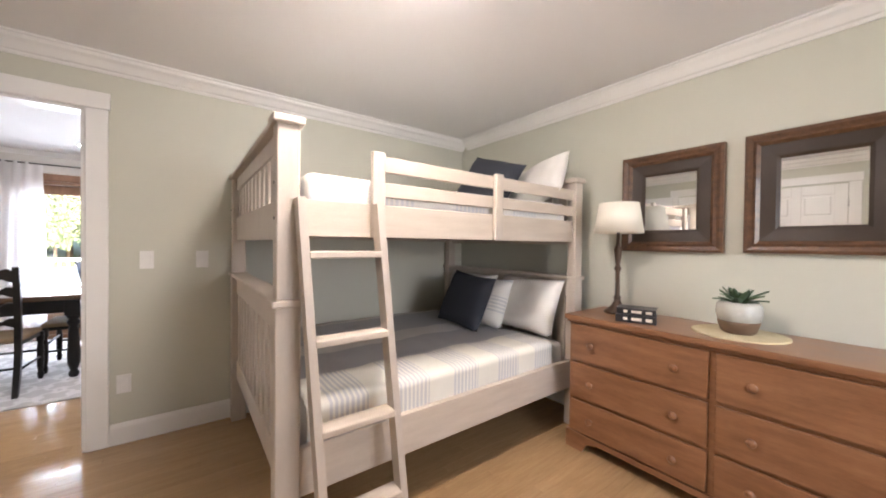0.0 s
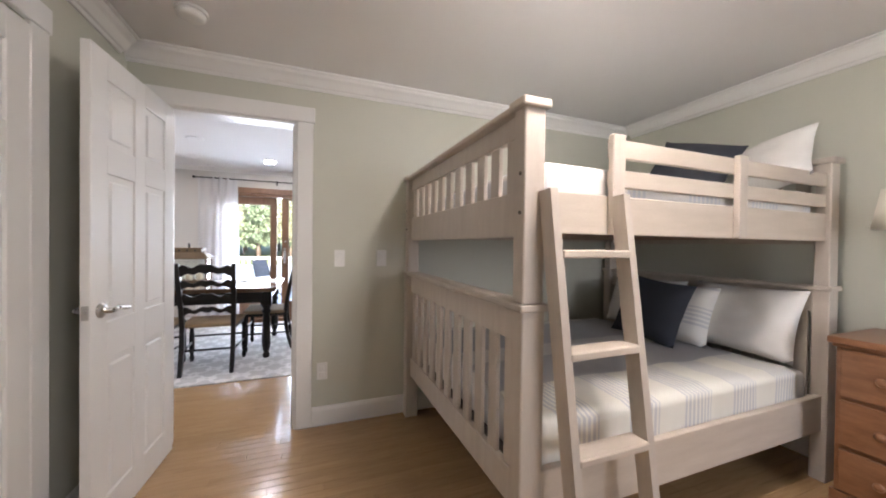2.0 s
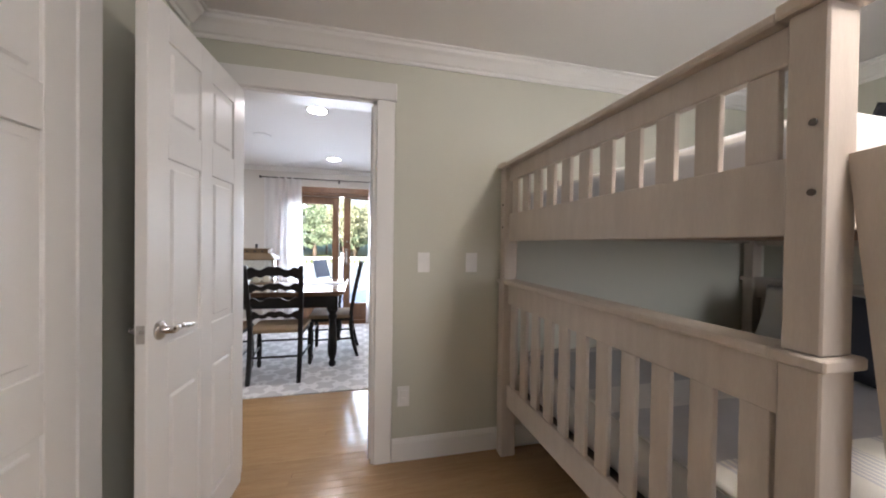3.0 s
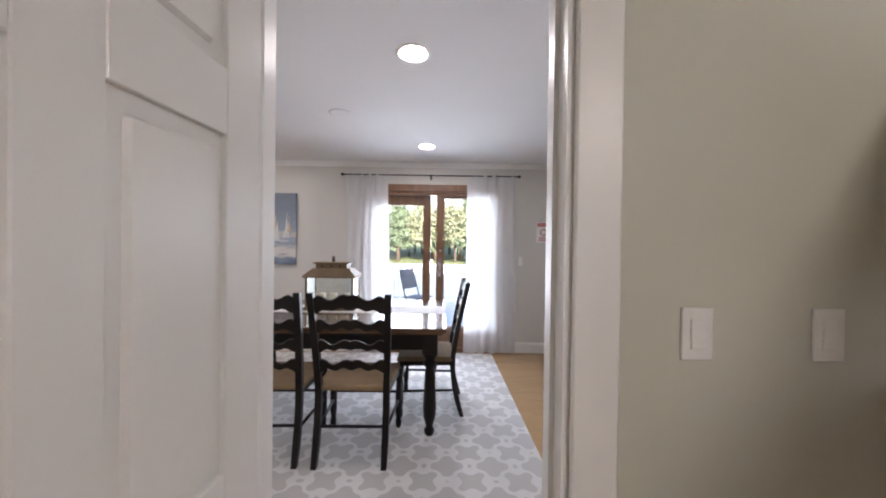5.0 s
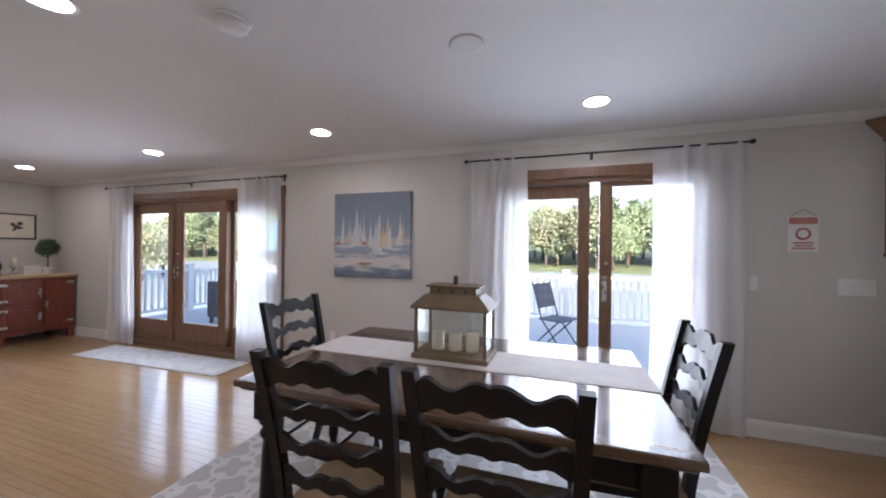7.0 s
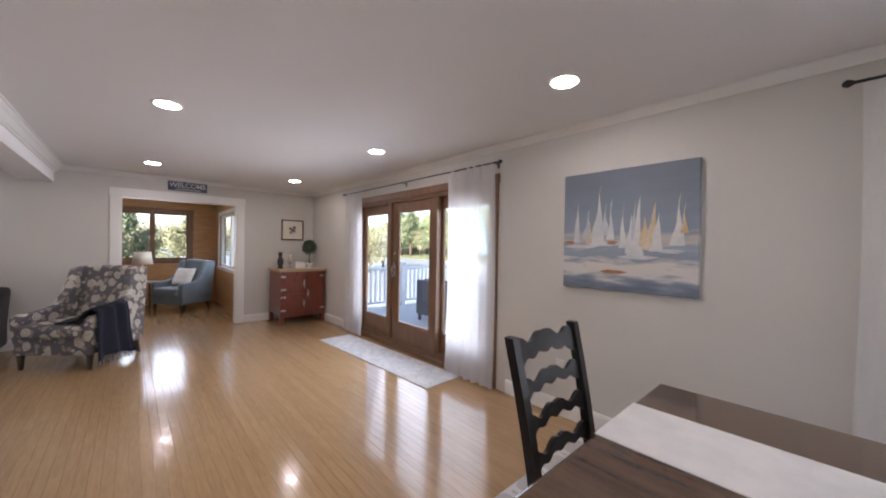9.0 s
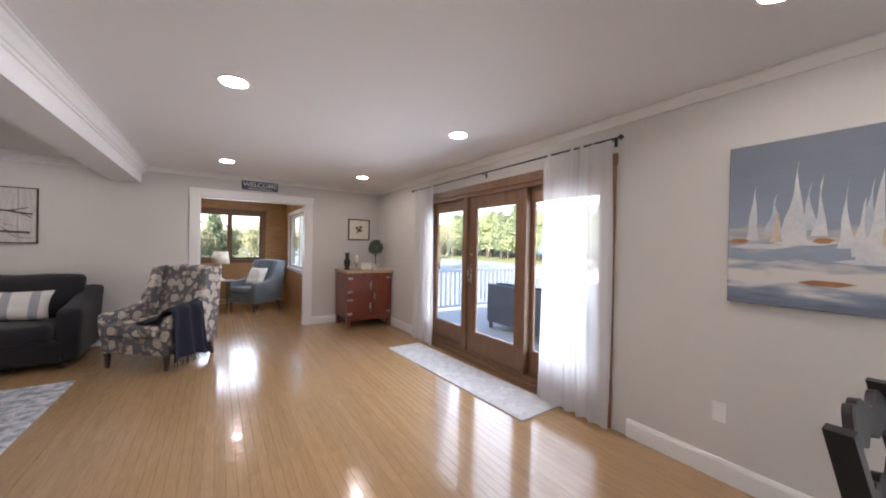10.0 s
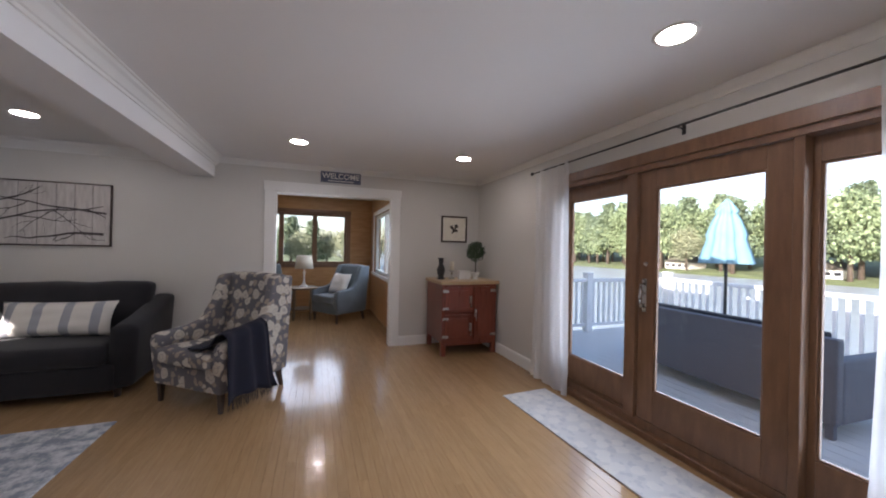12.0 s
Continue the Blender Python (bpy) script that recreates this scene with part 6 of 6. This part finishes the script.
def red_cabinet():
    d = thing("red_cabinet", "red mahogany icebox cabinet with nickel hinges and pale top", "cabinet", pose(-8.72, 5.69, 0))
    D, W, H = 0.62, 0.76, 0.90
    part("body", solid(0, 0, 0.16, D, W, H, 0.004), M_RED, d)
    for x in (0, D - 0.06):
        for y in (0, W - 0.06):
            part("leg", solid(x + (0.001 if x == 0 else -0.001), y, 0, x + 0.06, y + 0.06, 0.16, 0.004), M_RED, d)
    part("top", solid(-0.01, -0.025, H, D + 0.03, W + 0.025, H + 0.04, 0.006, 2), M_BUTCHER, d, "pale butcher-block top")
    arch = [(0.06, 0.16), (0.06, 0.13), (W - 0.06, 0.13), (W - 0.06, 0.16)]
    part("apron", extrude(arch, 0.02, pose(D - 0.012, 0, 0, 0, 0, 90)), M_RED, d)
    for y0, y1, z0, z1, hinge in ((0.03, 0.40, 0.55, 0.87, 0), (0.03, 0.40, 0.20, 0.52, 0), (0.43, 0.72, 0.20, 0.87, 1)):
        q = solid(D - 0.001, y0, z0, D + 0.02, y1, z1, 0.005)
        box(q, D + 0.018, y0 + 0.045, z0 + 0.045, D + 0.024, y1 - 0.045, z1 - 0.045, 0.004)
        dr = part("door", q, M_RED, d)
        hy = y1 - 0.015 if hinge else y0 + 0.015
        for z in (z0 + 0.05, z1 - 0.05):
            part("hinge", solid(D + 0.02, hy - 0.045, z - 0.018, D + 0.027, hy + 0.035, z + 0.018, 0.003), M_STEEL, dr, "nickel strap hinge")
        ly = y0 + 0.02 if hinge else y1 - 0.02
        q = solid(D + 0.02, ly - 0.018, (z0 + z1) / 2 - 0.05, D + 0.028, ly + 0.018, (z0 + z1) / 2 + 0.05, 0.004)
        rod(q, (D + 0.045, ly, (z0 + z1) / 2 + 0.03), (D + 0.045, ly, (z0 + z1) / 2 - 0.10), 0.007)
        rod(q, (D + 0.02, ly, (z0 + z1) / 2), (D + 0.047, ly, (z0 + z1) / 2), 0.008)
        part("latch", q, M_STEEL, dr, "nickel lever latch")


red_cabinet()
CT = 0.9405
d = thing("vase", "black figurine-shaped ceramic vase on the red cabinet", "vase", pose(-8.42, 5.78, CT))
part("body", turned([(0.05, 0), (0.055, 0.01), (0.035, 0.03), (0.05, 0.09), (0.055, 0.13), (0.04, 0.18), (0.025, 0.205), (0.035, 0.24), (0.03, 0.265), (0.045, 0.28), (0.04, 0.285)], 20), M_BLACK, d)
d = thing("candlestick", "silver candlestick with a white pillar candle", "candlestick", pose(-8.45, 5.95, CT))
part("stand", turned([(0.05, 0), (0.05, 0.01), (0.015, 0.03), (0.012, 0.09), (0.04, 0.11), (0.042, 0.12)], 18), M_STEEL, d)
part("candle", turned([(0.03, 0.12), (0.03, 0.24), (0.02, 0.243)], 16), M_WAX, d, "white pillar candle")
d = thing("card_box", "white card box standing on the cabinet", "box", pose(-8.40, 6.11, CT))
part("box", solid(-0.03, -0.085, 0, 0.03, 0.085, 0.10, 0.003), M_PLATE, d)
part("lid", solid(-0.033, -0.088, 0.1005, 0.033, 0.088, 0.116, 0.003), M_PLATE, d)


def topiary(m):
    d = thing("topiary", "small round green topiary in a white footed pot", "plant", m)
    part("pot", turned([(0.045, 0), (0.045, 0.008), (0.022, 0.02), (0.03, 0.035), (0.055, 0.075), (0.06, 0.095), (0.05, 0.095), (0.048, 0.085)], 20), M_PLATE, d, "white footed pot")
    part("stem", bar((0, 0, 0.08), (0.004, 0, 0.27), 0.008, 0.006), M_DARKLEG, d)
    rng, q = random.Random(6), bmesh.new()
    for i in range(760):
        v = Vector((rng.gauss(0, 1), rng.gauss(0, 1), rng.gauss(0, 1))).normalized() * (0.13 * rng.uniform(0.55, 1.06))
        c = Vector((0, 0, 0.38)) + v
        mm = Matrix.Translation(c) @ Euler((rng.uniform(0, 6), rng.uniform(0, 6), rng.uniform(0, 6))).to_matrix().to_4x4()
        pts = [q.verts.new(mm @ Vector(p)) for p in ((-0.018, 0, 0), (0, -0.009, 0.003), (0.018, 0, 0), (0, 0.009, 0.003))]
        q.faces.new(pts)
    tagged(part("foliage", q, mat("topiary_leaf", (0.05, 0.09, 0.035), (0.025, 0.05, 0.02), 0.55, 20, 100, 0.1), d, "dense dark green leaves"), kind="stuff")


topiary(pose(-8.38, 6.27, CT))
d = thing("framed_print", "small botanical print in a thin dark frame", "picture", pose(XW, 6.088, 1.635, 0, 0, 90))
for a, b, c, e in ((-0.20, -0.178, -0.19, 0.19), (0.178, 0.20, -0.19, 0.19), (-0.178, 0.178, 0.168, 0.19), (-0.178, 0.178, -0.19, -0.168)):
    part("frame", solid(a, -0.02, c, b, -0.002, e, 0.003), M_DARKLEG, d)
part("mat_board", solid(-0.178, -0.010, -0.168, 0.178, -0.003, 0.168), M_PAPER, d)
for a, b, r in ((-0.04, 0.03, 0.026), (0.03, 0.045, 0.03), (0.0, -0.01, 0.034), (0.04, -0.02, 0.02), (-0.03, -0.05, 0.018)):
    part("blot", turned([(r, -0.0006), (r * 0.7, 0.0006)], 9, Matrix.Translation((a, -0.0108, b)) @ pose(0, 0, 0, 90)), M_SLATE, d, "dark printed botanical shape")

# ---- sunroom things ----
wing_chair("armchair", "dusty blue wing armchair in the sunroom", pose(-10.75, 4.62, 0, 0, 0, 36), M_BLUE, 0.74, 1.0, 0.78)
pillow("white pillow with tassels on the blue armchair", pose(-10.70, 4.56, 0.485, -25, 0, 36), 0.44, 0.40, 0.15, M_LINEN, 15)
wing_chair("armchair", "second dusty blue wing armchair in the sunroom", pose(-10.85, 3.35, 0, 0, 0, 110), M_BLUE, 0.74, 1.0, 0.78)
d = thing("side_table", "small round weathered side table between the armchairs", "side table", pose(-10.95, 3.98, 0))
part("top", turned([(0.26, 0.56), (0.28, 0.565), (0.28, 0.585), (0.27, 0.59)], 28), M_LANTERN, d)
part("shelf", turned([(0.20, 0.18), (0.20, 0.20)], 24), M_LANTERN, d)
for i in range(4):
    a = math.pi / 4 + i * math.pi / 2
    part("leg", turned([(0.014, 0), (0.02, 0.06), (0.018, 0.2), (0.026, 0.3), (0.016, 0.4), (0.022, 0.56)], 12, Matrix.Translation((0.2 * math.cos(a), 0.2 * math.sin(a), 0))), M_LANTERN, d)
table_lamp(-10.95, 4.0, 0.5905, M_PLATE, 0.58, 0.16, 0.13, 0.24, "white table lamp with a white drum shade in the sunroom")



def ceiling_fan(x, y):
    d = thing("ceiling_fan", "white five-blade ceiling fan at rest in the sunroom", "ceiling fan", pose(x, y, CEIL))
    part("canopy", turned([(0.07, 0), (0.07, -0.03), (0.03, -0.05)], 20), M_PLATE, d)
    part("motor", turned([(0.03, -0.05), (0.10, -0.07), (0.11, -0.11), (0.07, -0.15), (0.01, -0.155)], 24), M_PLATE, d)
    for i in range(5):
        q = extrude([(0.10, -0.012), (0.20, -0.055), (0.58, -0.068), (0.62, -0.04), (0.62, 0.04), (0.58, 0.068), (0.20, 0.055), (0.10, 0.012)], 0.008, pose(0, 0, -0.10, 0, 0, 72 * i + 20) @ pose(0, 0, 0, 78))
        part("blade", q, M_PLATE, d)


ceiling_fan(-10.2, 3.55)

# ---- deck, lake and far shore ----
M_WHITEVINYL = mat("white_vinyl_rail", (0.80, 0.81, 0.82), None, 0.4, 4, 100, 0.03)
M_WICKER = mat("grey_wicker", (0.16, 0.16, 0.18), (0.10, 0.10, 0.115), 0.7, 60, 200, 0.6)
M_WATER = mat("lake_water", (0.34, 0.37, 0.39), (0.28, 0.31, 0.33), 0.35, 0.4, 2.0, 0.8, rvar=0.05)
M_GRASS = mat("shore_grass", (0.16, 0.19, 0.08), (0.10, 0.12, 0.05), 0.95, 0.3, 3, 0.3)
M_BARK = mat("bark", (0.12, 0.09, 0.065), (0.07, 0.05, 0.04), 0.9, 6, 40, 0.5)
M_LEAVES = [mat("leaves_" + k, c, e, 0.7, 3, 30, 0.0, island=0.25) for k, c, e in (("spring", (0.24, 0.30, 0.16), (0.17, 0.22, 0.11)), ("dark", (0.14, 0.185, 0.115), (0.09, 0.125, 0.065)), ("olive", (0.27, 0.28, 0.17), (0.19, 0.205, 0.12)))]
M_UMB = mat("blue_umbrella_cloth", (0.19, 0.35, 0.44), (0.14, 0.28, 0.37), 0.8, 8, 200, 0.2)

setting("ground", solid(-1500, -1500, -4.2, 1500, 1500, -3.6), M_GRASS, "grassy ground around the house and lake")
setting("water_lake", solid(-400, 14.5, -3.6, 400, 84, -3.2), M_WATER, "calm grey lake water", "water")
bm = bmesh.new()
g = [[bm.verts.new((x, y + 3 * noise.noise(Vector((x * 0.03, 0, 1))), z)) for x in range(-400, 401, 20)] for y, z in ((80, -3.5), (84, -2.6), (100, -1.6), (140, 1.5), (240, 6))]
for r0, r1 in zip(g, g[1:]):
    for i in range(len(r0) - 1):
        bm.faces.new((r0[i], r0[i + 1], r1[i + 1], r1[i]))
setting("ground_far_shore", bm, M_GRASS, "grassy bank on the far side of the lake", "ground")
deck = setting("deck", solid(-9.12, 6.64, -0.25, 4.5, 11.0, -0.10), M_WICKER, "grey painted wooden deck behind the sliding doors")
deck_mesh = solid(0, 0, 0, 13.55, 0.136, 0.028)
me = bpy.data.meshes.new("deck_board")
deck_mesh.to_mesh(me), deck_mesh.free()
me.materials.append(M_DECK)
for i in range(30):
    ob = new("deck_board", me)
    ob.location, ob.parent = (-9.08, 6.65 + i * 0.1415, -0.10), deck


def deck_rail(m, n):
    d = thing("deck_railing", "white vinyl deck railing with square balusters", "railing", m, "deck railing")
    L = n * 0.125
    part("top_rail", solid(0, -0.035, 0.88, L, 0.035, 0.94, 0.006), M_WHITEVINYL, d)
    part("bottom_rail", solid(0, -0.022, 0.09, L, 0.022, 0.14, 0.004), M_WHITEVINYL, d)
    for i in range(1, n):
        part("baluster", solid(i * 0.125 - 0.018, -0.018, 0.14, i * 0.125 + 0.018, 0.018, 0.88), M_WHITEVINYL, d)
    q = solid(-0.06, -0.06, 0, 0.06, 0.06, 1.02, 0.004)
    box(q, -0.075, -0.075, 1.02, 0.075, 0.075, 1.05, 0.008)
    part("post", q, M_WHITEVINYL, d)
    return d


dz = -0.072
r0 = deck_rail(pose(-9.0, 10.8, dz), 16)
for i in range(1, 7):
    copy_thing(r0, pose(-9.0 + 2.0 * i, 10.8, dz))
for i in range(2):
    copy_thing(r0, pose(-9.0, 6.8 + 2.0 * i, dz, 0, 0, 90))


def outdoor_sofa(name, m, L, label):
    d = thing(name, label, "outdoor sofa", m)
    part("backrest", solid(0, 0, 0.12, L, 0.09, 0.79, 0.02, 2), M_WICKER, d)
    part("seat", solid(0.02, 0.09, 0.12, L - 0.02, 0.78, 0.36, 0.02, 2), M_WICKER, d)
    for x in (0, L - 0.11):
        part("arm", solid(x, 0.09, 0.12, x + 0.11, 0.80, 0.62, 0.025, 2), M_WICKER, d)
        for y in (0.03, 0.72):
            part("leg", solid(x + 0.03, y, 0, x + 0.08, y + 0.05, 0.12), M_WICKER, d)
    k = max(1, round(L / 0.7))
    for i in range(k):
        w = (L - 0.24) / k
        part("seat_pad", soft_box(0.12 + i * w, 0.12, 0.36, 0.12 + (i + 1) * w - 0.01, 0.78, 0.48, 0.03, i, 0.005), M_CHARCOAL, d)
        part("back_pad", soft_box(0.12 + i * w, 0.09, 0.47, 0.12 + (i + 1) * w - 0.01, 0.24, 0.81, 0.03, i + 5, 0.005), M_CHARCOAL, d)


outdoor_sofa("outdoor_sofa", pose(-7.42, 8.02, dz, 0, 0, -2), 1.93, "grey wicker outdoor sofa seen from behind on the deck")
d = thing("patio_umbrella", "closed blue patio umbrella on a dark pole", "umbrella", pose(-7.25, 9.6, dz))
part("pole", bar((0, 0, 0.05), (0, 0, 2.15), 0.02), M_IRON, d)
part("base", turned([(0.24, 0), (0.24, 0.03), (0.05, 0.06), (0.03, 0.2)], 20), M_IRON, d)
q, n, g = bmesh.new(), 32, []
for r, z in ((0.27, 1.30), (0.25, 1.40), (0.19, 1.64), (0.20, 1.70), (0.14, 1.9), (0.10, 2.0), (0.12, 2.02), (0.05, 2.15), (0.01, 2.2)):
    g.append([q.verts.new((r * (1 + 0.22 * math.cos(i * math.pi / 2)) * math.cos(2 * math.pi * i / n), r * (1 + 0.22 * math.cos(i * math.pi / 2)) * math.sin(2 * math.pi * i / n), z - 0.04 * math.cos(i * math.pi / 2) * (z < 1.3))) for i in range(n)])
for a, b in zip(g, g[1:]):
    for i in range(n):
        q.faces.new((a[i], a[(i + 1) % n], b[(i + 1) % n], b[i])).smooth = True
part("canopy", q, M_UMB, d, "folded light blue cloth")
d = thing("folding_chair", "thin metal folding chair on the deck", "chair", pose(-1.15, 8.6, dz, 0, 0, 60))
for s in (-0.22, 0.22):
    part("frame_tube", rod(bar((s, -0.25, 0), (s, 0.12, 0.45), 0.011), (s, 0.12, 0.45), (s, 0.28, 0.98), 0.011), M_IRON, d)
    part("leg", bar((s, 0.30, 0), (s, -0.15, 0.45), 0.011), M_IRON, d)
part("seat", solid(-0.22, -0.2, 0.44, 0.22, 0.18, 0.46, 0.004), M_WICKER, d)
part("backrest", beam4(bmesh.new(), (0, 0.17, 0.60), (0, 0.27, 0.95), 0.42, 0.012), M_WICKER, d)


def tree(name, label, h, crown_r, crown_h, leaf, seed, pine=False):
    """A tapered trunk with limbs and a loose crown of many leaf clumps."""
    rng = random.Random(seed)
    d = thing(name, label, "tree", pose(0, 0, 0), "trees around the lake")
    q = bmesh.new()
    rod(q, (0, 0, -0.5), (0.1, 0, h * 0.55), 0.028 * h, 0.016 * h, 9), rod(q, (0.1, 0, h * 0.55), (0, 0, h * 0.97), 0.016 * h, 0.004 * h, 7)
    tips = []
    for i in range(22 if pine else 14):
        t = (0.28 + 0.68 * i / 22) if pine else rng.uniform(0.35, 0.85)
        a = i * 2.4
        r = crown_r * ((1.08 - t) * 1.35 if pine else rng.uniform(0.5, 0.95) * math.sin(math.pi * min(1, (t - 0.2) / 0.8)) ** 0.6)
        e = Vector((r * math.cos(a), r * math.sin(a), h * t + (0.05 if pine else 0.35) * r))
        rod(q, (0, 0, h * t * 0.93), e, 0.007 * h, 0.002 * h, 5)
        tips.append((e, r))
    part("trunk", q, M_BARK, d)
    v, f = [], []
    for e, r in tips + [(Vector((0, 0, h * 0.93)), crown_r * 0.35)]:
        for _ in range(210 if pine else 300):
            k = rng.uniform(0.25, 1.0)
            c = Vector((e.x * k, e.y * k, e.z - (1 - k) * 0.1 * h)) + Vector((rng.gauss(0, 1), rng.gauss(0, 1), rng.gauss(0, 0.55 if pine else 0.9))) * (0.13 if pine else 0.24) * crown_r
            s = rng.uniform(0.010, 0.024) * h
            R = Euler((rng.uniform(0, 6.3), rng.uniform(0, 6.3), rng.uniform(0, 6.3))).to_matrix()
            b = len(v)
            v += [tuple(c + R @ Vector(p) * s) for p in ((-1, -0.3, 0), (0.1, -0.8, 0.2), (1, 0.1, -0.1), (0.2, 0.7, 0.25), (-0.7, 0.5, 0))]
            f.append((b, b + 1, b + 2, b + 3, b + 4))
    me = bpy.data.meshes.new("crown")
    me.from_pydata(v, [], f)
    me.materials.append(leaf)
    ob = tagged(new("crown", me), "loose leafy crown", kind="stuff")
    ob.parent = d
    return d


kinds = [tree("tree", "leafy spring-green tree for the lake shore and the unseen sun screen", 11, 4.0, 7, M_LEAVES[0], 1), tree("tree", "dark green pine for the lake shore and the unseen sun screen", 14, 3.4, 10, M_LEAVES[1], 2, True), tree("tree", "olive green leafy tree for the lake shore and the unseen sun screen", 9.5, 3.8, 6, M_LEAVES[2], 3)]
rng = random.Random(77)
spots = []
for row, (yy, z0) in enumerate(((87, -2.6), (96, -1.8), (108, -0.6))):
    x = -150.0
    while x < 120:
        spots.append((x + rng.uniform(-2, 2), yy + rng.uniform(-3, 3), z0))
        x += rng.uniform(3.2, 5.6)
for i in range(26):
    spots.append((-52 - rng.uniform(0, 35), -20 + i * 2.4 + rng.uniform(-1, 1), -3.6))
# Unseen trees added south of the house to keep sun out of the bedroom.
spots += [(3.6, -6.6, -3.6), (5.3, -7.4, -3.6), (4.4, -8.8, -3.6), (2.6, -5.8, -3.6)]
first = [True] * 3
for x, y, z in spots:
    k = rng.choice((0, 0, 1, 2, 1))
    s = rng.uniform(0.75, 1.15) * (1.22 if y > 60 else 0.85)
    m = pose(x, y, z, 0, 0, rng.uniform(0, 360))
    if first[k]:
        kinds[k].matrix_world = m
        first[k] = False
    else:
        ob = copy_thing(kinds[k], m)
        ob.scale = (s, s, s * rng.uniform(0.9, 1.1))


def shore_house(x, y, z, w, h, colour, label):
    d = thing("lake_house", label, "house", pose(x, y, z))
    m, rf = mat("siding_" + str(int(w * 10)), colour, None, 0.7), M_SLATE
    part("wall", solid(-w / 2, 0, -1, w / 2, 6, h), m, d)
    part("roof", extrude([(-w / 2 - 0.4, h), (w / 2 + 0.4, h), (0, h + w * 0.28)], 6.8, Matrix.Translation((0, 3, 0))), rf, d, "dark gabled roof")
    for i in range(4):
        wx = -w / 2 + w * (i + 0.5) / 4
        wd = part("window", solid(wx - 0.55, -0.05, h * 0.35, wx + 0.55, 0.05, h * 0.8), M_WHITEVINYL, d)
        part("pane", solid(wx - 0.45, -0.08, h * 0.4, wx + 0.45, -0.05, h * 0.76), M_BLACK, wd)


shore_house(-64, 87, -2.6, 6, 1.8, (0.62, 0.58, 0.52), "tan house with gabled roof on the far shore")
shore_house(-38, 87, -2.6, 5, 1.7, (0.70, 0.70, 0.70), "white boathouse on the far shore")
